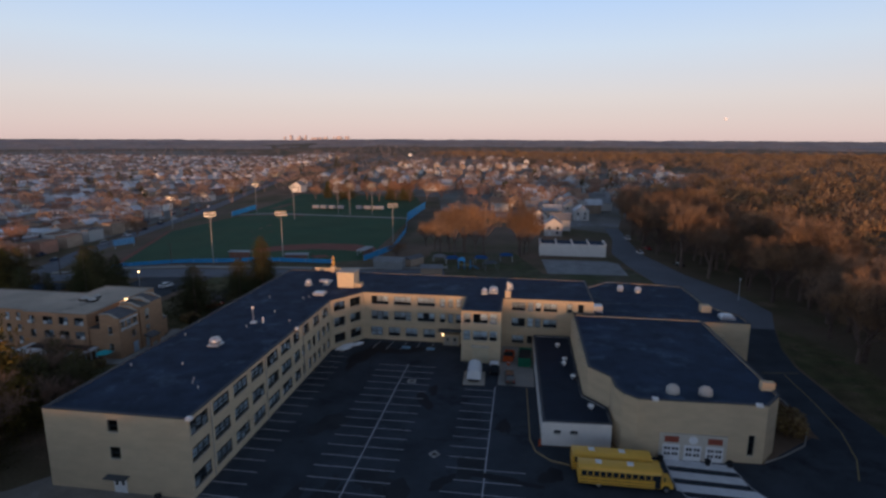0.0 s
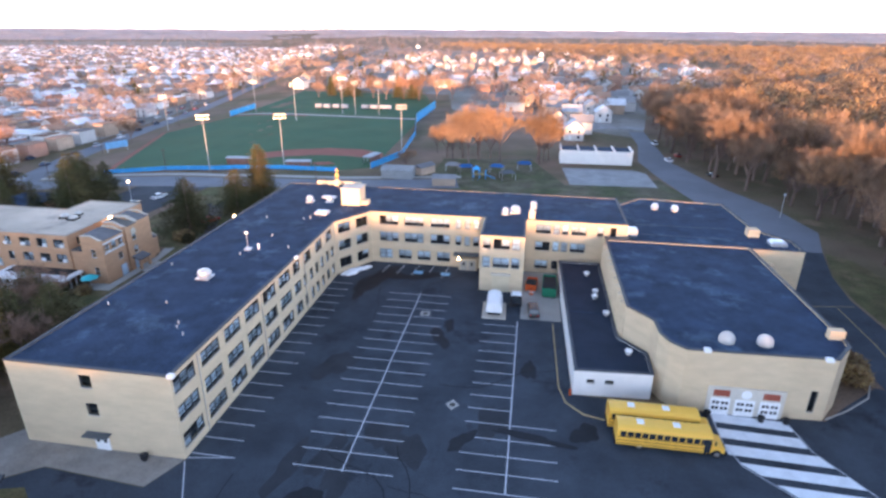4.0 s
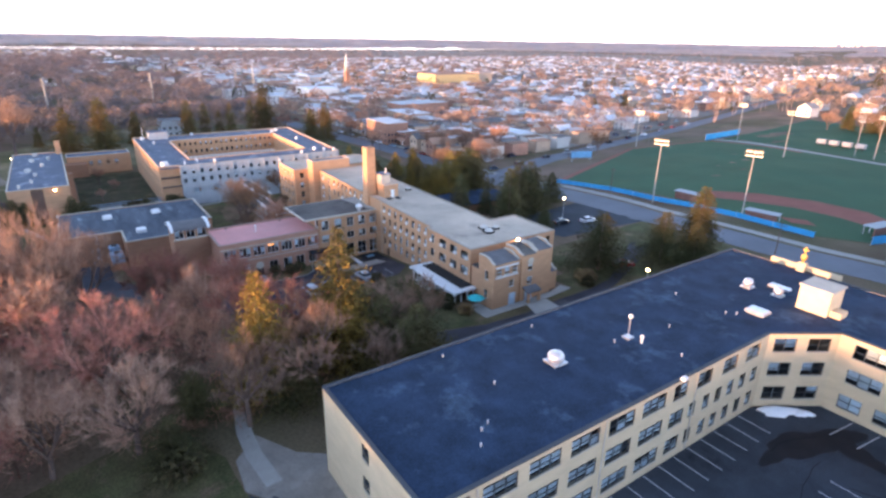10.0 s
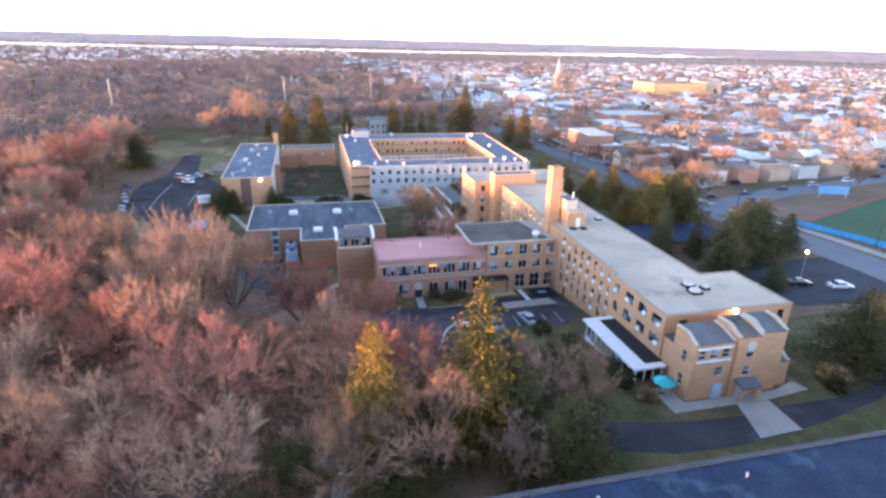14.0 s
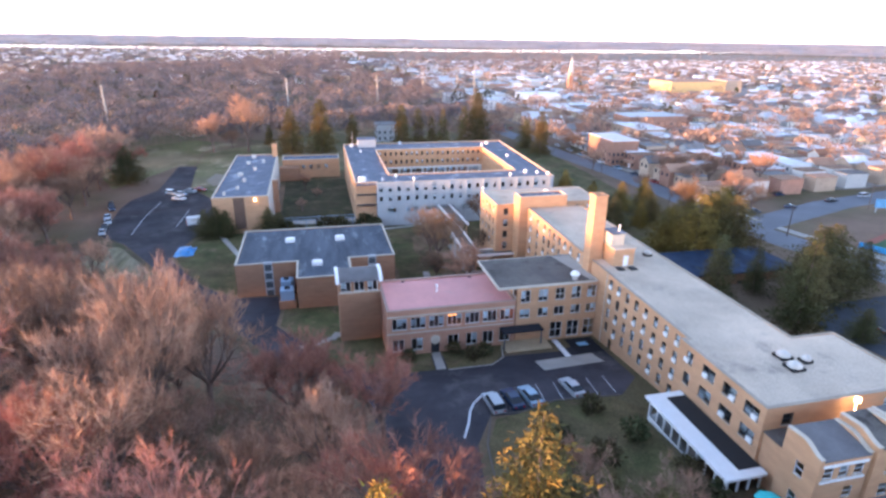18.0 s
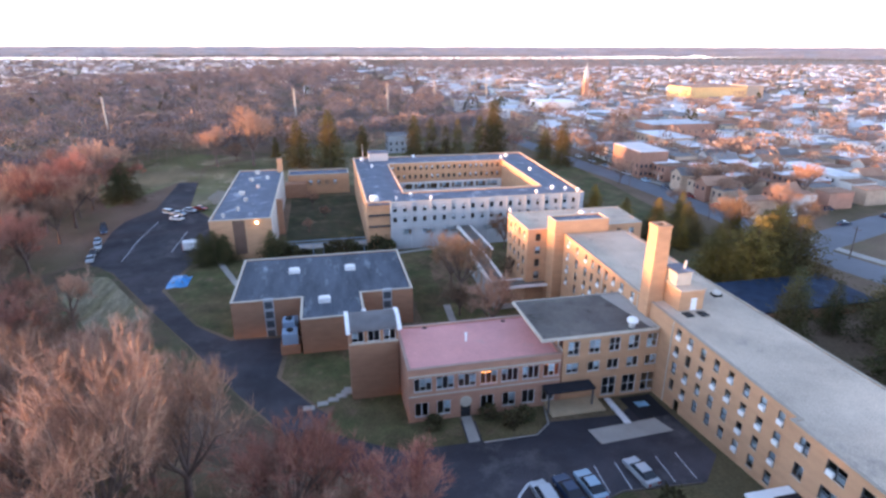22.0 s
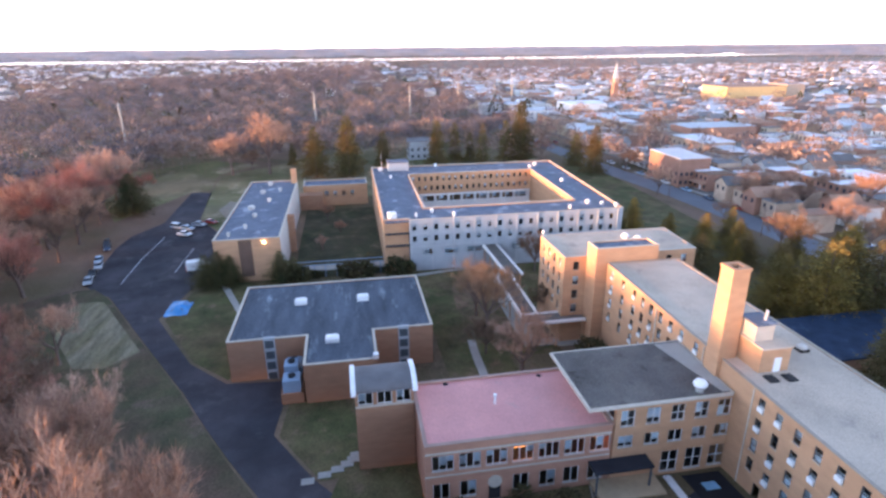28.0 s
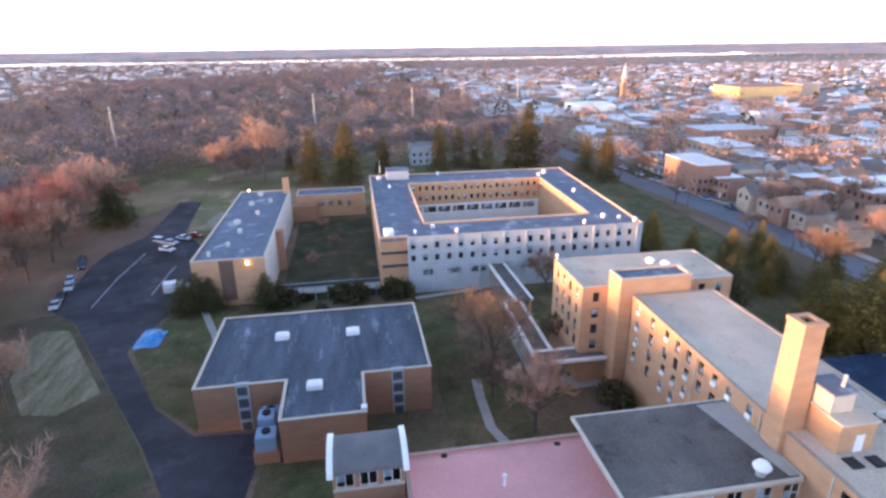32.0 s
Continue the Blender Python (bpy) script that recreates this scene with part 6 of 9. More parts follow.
def bare_tree(seed, h, spread, twigs=6500):
    """Trunk and crown of a leafless broadleaf tree."""
    r = np.random.RandomState(seed)
    trunk = Geo()
    tips = []
    crown = Geo()
    fork = h * r.uniform(0.24, 0.34)
    lean = Vector((r.uniform(-0.4, 0.4), r.uniform(-0.4, 0.4), fork))
    trunk.tube((0, 0, -0.5), (lean.x * 0.5, lean.y * 0.5, fork * 0.5), h * 0.028, h * 0.022, 8, False)
    trunk.tube((lean.x * 0.5, lean.y * 0.5, fork * 0.5), lean, h * 0.022, h * 0.019, 8, False)

    def grow(p, d, length, rad, level):
        mid = p + d * length * 0.5 + Vector(r.uniform(-1, 1, 3)) * length * 0.045
        end = mid + (d + Vector((0, 0, 0.12))).normalized() * length * 0.5
        to = trunk if level < 2 else crown
        n = 6 if level == 0 else 4 if level == 1 else 3
        to.tube(p, mid, rad, rad * 0.78, n, False)
        to.tube(mid, end, rad * 0.78, rad * 0.5, n, False)
        if level >= 3:
            tips.append((mid, end, d))
            return
        tips.append((mid, end, d)) if level == 2 else None
        for k in range((5, 4, 4)[level]):
            t = r.uniform(0.35, 1.0)
            q = p + (mid - p) * min(1, t * 2) if t < 0.5 else mid + (end - mid) * (t * 2 - 1)
            side = Vector(r.normal(0, 1, 3))
            side = (side - d * side.dot(d)).normalized()
            nd = (d * r.uniform(0.6, 0.95) + side * r.uniform(0.42, 0.78) + Vector((0, 0, 0.24))).normalized()
            grow(q, nd, length * r.uniform(0.5, 0.68), rad * 0.42, level + 1)

    n = r.randint(6, 9)
    for k in range(n):
        a = 6.283 * (k + r.uniform(-0.3, 0.3)) / n
        up = r.uniform(0.75, 1.7) if k else 3.0
        d = Vector((math.cos(a) * spread / h * 1.9, math.sin(a) * spread / h * 1.9, up)).normalized()
        z = r.uniform(0.7, 1.0) if k else 1.0
        grow(lean * z, d, (h - fork) * r.uniform(0.42, 0.56), h * 0.0125, 0)
    T = len(tips)
    idx = r.randint(0, T, twigs)
    a = np.array([tips[i][0] for i in idx])
    b = np.array([tips[i][1] for i in idx])
    d = np.array([tips[i][2] for i in idx])
    root = a + (b - a) * r.uniform(0, 1, (twigs, 1))
    way = d * 0.9 + r.normal(0, 0.48, (twigs, 3)) + [0, 0, 0.28]
    way /= np.linalg.norm(way, axis=1, keepdims=True)
    tip = root + way * r.uniform(0.45, 1.35, (twigs, 1)) * h / 14
    side = np.cross(way, r.normal(0, 1, (twigs, 3)))
    side /= np.linalg.norm(side, axis=1, keepdims=True)
    wd = r.uniform(0.014, 0.029, (twigs, 1)) * h / 14
    tw = np.stack([root - side * wd, root + side * wd, tip], 1)
    base = []
    for q in crown.f:
        base.append([crown.v[i] for i in q])
    quads = np.array(base).reshape(-1, 4, 3)
    tri = np.concatenate([quads[:, [0, 1, 2]], quads[:, [0, 2, 3]], tw])
    return trunk.mesh("trunk", M_BARK, True), tri


def conifer(seed, h, rad, ragged=0.25):
    """Trunk, and whorls of drooping boughs made of many needle sprays."""
    r = np.random.RandomState(seed)
    trunk = Geo().tube((0, 0, -0.4), (0, 0, h * 0.96), h * 0.022, 0.03, 7, False).mesh("trunk", M_BARK, True)
    tri = []
    z = h * 0.07
    while z < h * 0.985:
        t = z / h
        reach = rad * (1 - t) ** 0.68 * r.uniform(1 - ragged, 1 + ragged * 0.6) + 0.15
        nb = 11 if t < 0.7 else 7
        off = r.uniform(0, 6.28)
        for k in range(nb):
            a = off + 6.283 * k / nb + r.uniform(-0.25, 0.25)
            L = reach * r.uniform(0.7, 1.12)
            droop = r.uniform(0.05, 0.3)
            for s in range(max(5, int(L * 13))):
                u = r.uniform(0.15, 1.0)
                c = np.array([math.cos(a) * L * u, math.sin(a) * L * u, z - droop * L * u * u + r.uniform(-0.2, 0.25)])
                c[:2] += r.normal(0, 0.16 + 0.10 * L * u, 2)
                w = np.array([math.cos(a), math.sin(a), r.uniform(-0.5, 0.4)]) + r.normal(0, 0.5, 3)
                w /= np.linalg.norm(w)
                sd = np.cross(w, r.normal(0, 1, 3))
                sd /= np.linalg.norm(sd)
                ln, wd = r.uniform(0.24, 0.58) * h / 13, r.uniform(0.05, 0.105) * h / 13
                tri.append([c - sd * wd, c + sd * wd, c + w * ln])
        z += h * 0.034 * r.uniform(0.8, 1.2)
    return trunk, np.array(tri)


def shrub_tri(seed, rx, h, n=420):
    r = np.random.RandomState(seed)
    v = r.normal(0, 1, (n, 3))
    v /= np.linalg.norm(v, axis=1, keepdims=True)
    rr = r.uniform(0.55, 1.0, (n, 1)) * (1 + 0.25 * np.sin(v[:, :1] * 5 + seed) * np.cos(v[:, 1:2] * 4))
    c = v * rr * [rx, rx, h / 2] + [0, 0, h / 2]
    w = v + r.normal(0, 0.6, (n, 3))
    w /= np.linalg.norm(w, axis=1, keepdims=True)
    sd = np.cross(w, r.normal(0, 1, (n, 3)))
    sd /= np.linalg.norm(sd, axis=1, keepdims=True)
    return np.stack([c - sd * 0.14, c + sd * 0.14, c + w * r.uniform(0.3, 0.6, (n, 1))], 1)


BARE = []
for k, (hh, sp) in enumerate(((14, 6.5), (16, 7), (13, 7), (17, 6.5), (15, 8), (12, 5.5))):
    tr, tri = bare_tree(100 + k, hh, sp)
    BARE.append((tr, raw_mesh("crown", tri, 3, M_TWIG), raw_mesh("crown", tri, 3, M_TWIGR), raw_mesh("crown", tri, 3, M_TWIGE)))
FIRS = []
for k, (hh, rd) in enumerate(((13, 3.6), (15, 4.4), (11, 3.0), (14, 5.6))):
    tr, tri = conifer(200 + k, hh, rd, 0.25 if k < 3 else 0.5)
    FIRS.append((tr, raw_mesh("crown", tri, 3, M_PINE), raw_mesh("crown", tri, 3, M_SUNGOLD), raw_mesh("crown", tri, 3, M_PINEW)))
SHRUBS = [raw_mesh("foliage", shrub_tri(300 + k, 1.3, 1.7 + 0.3 * k), 3, M_SHRUB) for k in range(3)]
trng = random.Random(77)


def put_bare(x, y, s=1.0, red=False, kind=None, group="bare trees of the wood", wide=1.0):
    k = trng.randrange(len(BARE)) if kind is None else kind
    t = thing("bare_tree", "leafless reddish-budding tree on leaf litter" if red else "leafless broadleaf tree with grey-brown twigs", "tree", group,
              at=pose(x, y, g(x, y), 0, 0, trng.uniform(0, 360)) @ Matrix.Diagonal((s * wide, s * wide, s * trng.uniform(0.92, 1.08), 1)))
    part("trunk", BARE[k][0], None, t)
    part("crown", BARE[k][3 if "east" in group or x > -50 or -200 < x < -150 and y > 50 else 2 if red else 1], None, t)


def put_fir(x, y, s=1.0, gold=False, kind=None, wide=1.0, group="evergreens of the grounds", z=None):
    k = trng.randrange(len(FIRS)) if kind is None else kind
    t = thing("evergreen_tree", "evergreen tree on the lawn, low sun painted gold into its needles" if gold else "dark green evergreen tree with dense boughs", "tree", group,
              at=pose(x, y, g(x, y) if z is None else z, 0, 0, trng.uniform(0, 360)) @ Matrix.Diagonal((s * wide, s * wide, s * trng.uniform(0.95, 1.1), 1)))
    part("trunk", FIRS[k][0], None, t)
    # gold and warm crowns carry their sunlight in the needle colour
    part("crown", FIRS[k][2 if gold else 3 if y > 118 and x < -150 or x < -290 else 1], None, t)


def put_shrub(x, y, s=1.0):
    b = thing("shrub", "clipped green-brown shrub beside the wall", "shrub", "shrubs of the grounds", at=pose(x, y, g(x, y), 0, 0, trng.uniform(0, 360)) @ Matrix.Diagonal((s, s, s, 1)))
    part("foliage", trng.choice(SHRUBS), None, b)
    part("stem", STEM, None, b)


STEM = Geo().tube((0, 0, -0.2), (0.1, 0, 0.9), 0.06, 0.04, 6).tube((0, 0, 0.1), (-0.3, 0.2, 1.0), 0.04, 0.03, 5).mesh("stem", M_BARK)

# trees that stand out, by hand
HAND = ((-68, 19, 1.05, 0), (-66, 31, 1.0, 0), (-67.5, 40.5, 0.95, 0), (-64.5, 49, 0.8, 0), (-72, 54, 0.85, 0), (-72.5, 58.5, 0.7, 0), (-79, 17, 1.1, 1), (-103, 11, 1.6, 0), (-98, 38, 0.85, 1), (-107, 30, 0.75, 1), (-103, 27, 0.9, 1), (-88, 31, 1.0, 0), (-81, 29, 1.0, 0), (-75, 9, 1.05, 0), (-89, 6, 1.2, 1),
        (-78, 45, 0.75, 0), (-82, 55, 0.6, 0), (-123, 3, 1.2, 0), (-115, -4, 1.25, 0), (-104, 6, 1.25, 0), (-110, 16, 1.1, 0), (-97, -7, 1.2, 1), (-131, -4, 1.1, 0), (-141, -10, 1.1, 0), (-152, -15, 1.0, 0), (-164, -21, 0.9, 0), (-158, -14, 0.5, 1), (-171, -18, 0.8, 0), (-109, 33, 0.5, 1), (-112, 28, 0.45, 1),
        (-167, 60, 1.0, 0), (-150, 61.5, 1.0, 0), (-171, 74, 0.9, 0), (-176, 60, 0.7, 0), (-198, 80, 0.7, 0), (-190, 66, 0.55, 0), (-160, 58, 0.6, 0), (-222, -48, 0.9, 0), (-240, -50, 1.45, 1), (-228, -42, 0.9, 0), (-255, -46, 0.9, 0), (-284, -64, 1.25, 1), (-279, -59, 1.0, 1), (-270, -58, 1.0, 0), (-238, -62, 1.2, 0), (-330, 1, 1.7, 0), (-331, -15, 1.2, 0), (-341, -8, 0.8, 0), (-336, 130, 1.0, 1), (-238, 32, 0.4, 0), (-224, 27, 0.35, 0), (-250, 28, 0.4, 0))
for x, y, s, red in HAND:
    put_bare(x, y, s, bool(red), 1 if s == 1.6 else None, wide=0.68 if s == 1.6 else 1.0)
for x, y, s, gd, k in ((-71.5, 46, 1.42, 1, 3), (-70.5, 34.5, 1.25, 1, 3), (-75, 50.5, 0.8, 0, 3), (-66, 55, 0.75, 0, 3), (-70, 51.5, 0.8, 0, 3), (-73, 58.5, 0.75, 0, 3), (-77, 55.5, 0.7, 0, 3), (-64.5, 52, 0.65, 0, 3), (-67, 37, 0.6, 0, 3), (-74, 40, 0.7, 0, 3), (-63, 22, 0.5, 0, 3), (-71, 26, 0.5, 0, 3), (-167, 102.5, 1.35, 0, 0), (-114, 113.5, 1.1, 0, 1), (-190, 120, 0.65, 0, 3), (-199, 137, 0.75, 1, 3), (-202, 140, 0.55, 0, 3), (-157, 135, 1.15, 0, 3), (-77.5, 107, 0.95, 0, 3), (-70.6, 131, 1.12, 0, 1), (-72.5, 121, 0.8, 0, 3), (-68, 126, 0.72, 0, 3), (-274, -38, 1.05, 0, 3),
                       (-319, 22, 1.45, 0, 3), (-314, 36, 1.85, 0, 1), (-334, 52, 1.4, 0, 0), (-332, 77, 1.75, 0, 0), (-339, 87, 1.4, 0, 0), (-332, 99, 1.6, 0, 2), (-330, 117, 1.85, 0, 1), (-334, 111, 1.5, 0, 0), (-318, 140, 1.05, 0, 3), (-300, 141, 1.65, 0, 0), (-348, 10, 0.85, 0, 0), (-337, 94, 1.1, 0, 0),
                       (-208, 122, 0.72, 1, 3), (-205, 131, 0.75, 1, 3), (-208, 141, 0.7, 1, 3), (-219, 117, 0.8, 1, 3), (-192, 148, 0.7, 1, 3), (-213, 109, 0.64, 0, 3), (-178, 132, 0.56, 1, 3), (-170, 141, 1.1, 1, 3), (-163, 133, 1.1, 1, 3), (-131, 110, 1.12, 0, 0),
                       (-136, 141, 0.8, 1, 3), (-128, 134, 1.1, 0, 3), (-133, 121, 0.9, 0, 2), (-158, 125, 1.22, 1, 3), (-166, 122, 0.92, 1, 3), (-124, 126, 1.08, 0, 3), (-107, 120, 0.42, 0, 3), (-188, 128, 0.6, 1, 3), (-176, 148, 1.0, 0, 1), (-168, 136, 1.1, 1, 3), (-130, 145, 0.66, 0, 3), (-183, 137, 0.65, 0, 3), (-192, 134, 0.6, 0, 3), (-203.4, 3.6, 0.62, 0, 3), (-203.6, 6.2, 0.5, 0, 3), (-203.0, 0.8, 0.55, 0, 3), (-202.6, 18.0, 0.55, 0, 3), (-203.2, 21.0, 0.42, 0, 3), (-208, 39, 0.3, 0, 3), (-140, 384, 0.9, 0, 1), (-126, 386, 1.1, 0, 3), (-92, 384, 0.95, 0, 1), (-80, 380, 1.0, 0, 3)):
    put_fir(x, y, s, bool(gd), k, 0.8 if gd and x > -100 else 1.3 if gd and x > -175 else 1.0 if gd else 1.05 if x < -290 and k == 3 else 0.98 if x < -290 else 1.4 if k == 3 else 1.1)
for x, y, s in ((-202, 19.5, 2.2), (-202.4, 22.5, 2.0), (-201.5, 37.0, 2.4), (-202.5, 34.0, 2.0), (-202.0, 45.5, 2.2), (-202.2, 48.0, 1.9), (-160.5, 81.0, 1.5), (-155.5, 76.0, 1.9), (-152.8, 76.4, 1.6), (-118.5, 55.0, 1.1), (-119.4, 57.2, 1.0), (-120.5, 44.8, 1.0),
                (-121.3, 52.6, 0.9), (-99, 66, 1.2), (-92, 68.5, 1.3), (-84.8, 70.6, 1.1), (-80.0, 70.0, 1.2), (-72.6, 98.5, 1.0), (-61.5, 22.5, 1.7), (-204, 26, 1.2), (-196, 30, 1.1), (-168, 60, 1.2), (-88, 62, 1.5), (-92, 58, 1.4)):
    put_shrub(x, y, s)
M_STRAW = islands(mat("straw_leaves", (0.30, 0.19, 0.085), 0.9, 0.25, 0.3, 3, 0.0, tint=(0.22, 0.15, 0.08)), 0.65, 1.4, 0.02)
STRAW = raw_mesh("foliage", shrub_tri(309, 1.3, 1.9, 700), 3, M_STRAW)
for x, y, s in ((47.5, 64.5, 1.5), (48.4, 67.6, 1.6), (47.3, 70.6, 1.3), (-74.8, 100.2, 1.5), (-76.4, 71.6, 1.0)):
    b = thing("straw_shrub", "rounded straw-coloured shrub on the lawn", "shrub", "straw shrubs", at=pose(x, y, g(x, y), 0, 0, 40 * s) @ Matrix.Diagonal((s, s, s * 0.8, 1)))
    part("foliage", STRAW, None, b)
    part("stem", STEM, None, b)


def inside(poly, x, y):
    c = False
    for (ax, ay), (bx, by) in zip(poly, poly[1:] + poly[:1]):
        if (ay > y) != (by > y) and x < (bx - ax) * (y - ay) / (by - ay) + ax:
            c = not c
    return c


def scatter(poly, spacing, rng):
    """Points strewn over an outline on a shaken grid."""
    xs, ys = [p[0] for p in poly], [p[1] for p in poly]
    out = []
    y = min(ys)
    row = 0
    while y < max(ys):
        x = min(xs) + (row % 2) * spacing / 2
        while x < max(xs):
            q = (x + rng.uniform(-0.42, 0.42) * spacing, y + rng.uniform(-0.42, 0.42) * spacing)
            if inside(poly, *q):
                out.append(q)
            x += spacing
        y += spacing * 0.87
        row += 1
    return out


wrng = random.Random(9)


def clear_of_hand(x, y, r):
    return all(math.hypot(x - q[0], y - q[1]) > r for q in HAND)


for x, y in scatter([(-65, 2), (-64.5, 24), (-66, 36), (-67, 46), (-80, 37), (-95, 35), (-108, 32), (-113, 22), (-124, 10), (-138, -4), (-155, -12), (-166, -20), (-128, -28), (-90, -36), (-72, -24)], 9.6, wrng):
    if clear_of_hand(x, y, 4.6):
        put_bare(x, y, wrng.uniform(0.8, 1.25), wrng.random() < 0.14)
for x, y in scatter([(-140, -14), (-166, -24), (-184, -34), (-202, -38), (-213, -37), (-240, -39), (-266, -43), (-290, -33), (-302, -60), (-250, -80), (-180, -66), (-130, -44)], 9.6, wrng):
    if clear_of_hand(x, y, 5):
        put_bare(x, y, wrng.uniform(0.85, 1.3), wrng.random() < 0.3)
for x, y in scatter([(69, 84), (72, 112), (73.5, 130), (71, 151), (63, 174), (55.5, 206), (57, 240), (58, 300), (80, 300), (92, 190), (100, 130), (90, 80), (80, 60), (72, 60)], 9.4, wrng):
    put_bare(x, y, wrng.uniform(1.1, 1.5), False, group="bare trees of the east wood")
for x, y in scatter([(65, 34), (68, 52), (72, 66), (84, 66), (84, 30)], 9.4, wrng):
    put_bare(x, y, wrng.uniform(1.1, 1.4), False, group="bare trees of the east wood")
for x, y, s in ((-26, 191, 1.2), (-20, 190, 1.3), (-23, 197, 1.25), (-13, 198, 1.3), (-17, 195, 1.35), (-18, 203, 1.3), (5, 192, 1.45), (6.5, 196, 1.55), (8.5, 200, 1.5), (4.5, 199, 1.4), (-9, 193, 1.3), (-29, 196, 1.35), (-26, 212, 1.2), (-34, 205, 1.0), (-40, 176, 0.6), (-193.5, 147.6, 1.0), (-226, 171, 0.85), (-240, 170, 0.8), (-252, 172, 0.75), (-233, 186, 0.9), (-262, 188, 0.9), (-246, 190, 0.8), (-302, 157, 0.9), (-200, 151, 0.8), (-226, 152, 0.7), (-262, 150, 0.75), (-245, 206, 0.9), (-223, 200, 0.9), (-205, 176, 1.0), (-193, 172, 0.9), (-240, 178, 0.8), (-286, 178, 0.9), (-187, 233, 0.8), (-120, 372, 1.1), (-108, 378, 1.2), (-97, 370, 1.0), (-86, 376, 1.2), (-74, 368, 1.1), (-132, 380, 1.15), (-146, 374, 1.0), (-64, 380, 1.2), (-52, 372, 1.0)):
    put_bare(x, y, s, False, group="street trees", wide=0.72 if y > 188 and x > -40 else 1.0)

# woods too far to tell tree from tree
def far_wood(name, pts, m, label, n=34, h=13, w=4.6, seed=1, conif=False, vary=0.25, fine=1.0, thin=1.0):
    r = np.random.RandomState(seed)
    P = np.array([(x, y, g(x, y)) for x, y in pts])
    k = len(P)
    s = r.uniform(1 - vary, 1 + vary, (k, 1, 1))
    u = r.normal(0, 1, (k, n, 3))
    u /= np.linalg.norm(u, axis=2, keepdims=True)
    u[..., 2] = np.abs(u[..., 2]) * 1.1 - 0.25
    if conif:
        t = r.uniform(0.05, 1, (k, n, 1))
        a = r.uniform(0, 6.283, (k, n, 1))
        c = np.concatenate([np.cos(a) * w * (1 - t), np.sin(a) * w * (1 - t), t * h], 2)
        wv = np.concatenate([np.cos(a), np.sin(a), 0 * a - 0.2], 2)
        ln, wd = 1.6, 0.9
    else:
        c = u * [w, w, h * 0.36] * r.uniform(0.55, 1, (k, n, 1)) + [0, 0, h * 0.60]
        wv = u + r.normal(0, 0.45, (k, n, 3)) + [0, 0, 0.3]
        wv /= np.linalg.norm(wv, axis=2, keepdims=True)
        ln, wd = 2.3 * fine, 0.5 * fine * thin
    sd = np.cross(wv, r.normal(0, 1, (k, n, 3)))
    sd /= np.linalg.norm(sd, axis=2, keepdims=True)
    f = r.uniform(0.6, 1.3, (k, n, 1))
    tri = np.stack([c - sd * wd * f, c + sd * wd * f, c + wv * ln * f], 2)
    tri = tri * s[..., None] + P[:, None, None, :]
    if not conif:
        top = np.array([0, 0, h * 0.6])
        trunk = np.stack([P - [0.25, 0, 0], P + [0.25, 0, 0], P + top * s[:, 0]], 1)
        tri = np.concatenate([tri.reshape(-1, 3, 3), trunk])
    ob = new(name, raw_mesh(name, tri, 3, m))
    return tagged(ob, label, "wood", kind="stuff")


frng = random.Random(13)
pts = scatter([(-70, 4), (-66, 24), (-65, 44), (-78, 38), (-95, 36), (-106, 32), (-112, 24), (-122, 12), (-134, -2), (-150, -10), (-162, -18), (-130, -30), (-90, -36), (-70, -20)], 3.6, frng)
far_wood("undergrowth", pts[::2], M_TWIG, "tangled leafless undergrowth on the floor of the wood", n=240, h=4.2, w=2.7, seed=31, fine=0.42, vary=0.5, thin=0.13)
far_wood("undergrowth", pts[1::2], M_TWIGR, "reddish leafless brambles on the floor of the wood", n=220, h=3.4, w=2.6, seed=32, fine=0.42, vary=0.5, thin=0.13)
pts = scatter([(150, 60), (150, 300), (58, 300), (76, 340), (114, 430), (160, 520), (215, 700), (190, 860), (60, 930), (-60, 1150), (-200, 1250), (-200, 1500), (1500, 1500), (1500, 60), (400, 0), (160, 20)], 17, frng)
near = scatter([(92, 80), (100, 130), (92, 190), (80, 300), (150, 300), (150, 60), (110, 60)], 9.5, frng)
far_wood("east_wood_edge", near, M_TWIGF, "leafless wood behind the service road", n=260, h=19.5, w=6, seed=12, fine=0.5)
far_wood("south_east_wood", scatter([(66, -60), (64, 30), (86, 30), (86, 80), (110, 80), (150, 60), (150, -60)], 8.5, frng), M_TWIGF, "leafless wood south of the service road", n=240, h=19.5, w=5.5, seed=19, fine=0.5)
near = scatter([(-345, -40), (-338, 20), (-352, 60), (-348, 130), (-420, 150), (-440, -60), (-360, -80), (-300, -66)], 12, frng) + scatter([(-130, -44), (-180, -66), (-250, -80), (-300, -60), (-300, -75), (-250, -115), (-180, -100), (-120, -70)], 11, frng)
far_wood("college_wood", near, M_TWIGW, "leafless wood round the college lawns", n=460, h=15, w=5.6, seed=14, fine=0.36, vary=0.35)
pts = [p for p in pts if math.hypot(*p) < 420 or frng.random() < 0.62]
far_wood("east_wood", [q for q in pts if math.hypot(*q) > 600], M_TWIGF, "wide leafless wood glowing in low sun", seed=2, h=15, w=7, n=44, fine=1.0)
far_wood("east_wood_middle", [q for q in pts if math.hypot(*q) <= 600] + [(q[0] + 8, q[1] + 7) for q in pts if math.hypot(*q) <= 600], M_TWIGF, "leafless wood beyond the service road", seed=22, h=15.5, w=6, n=130, fine=0.62)
pts = scatter([(-440, -70), (-360, -90), (-300, -75), (-250, -115), (-180, -100), (-210, -240), (-900, -300), (-1400, 100), (-900, 90), (-640, 150), (-420, 155), (-440, 60)], 14, frng)
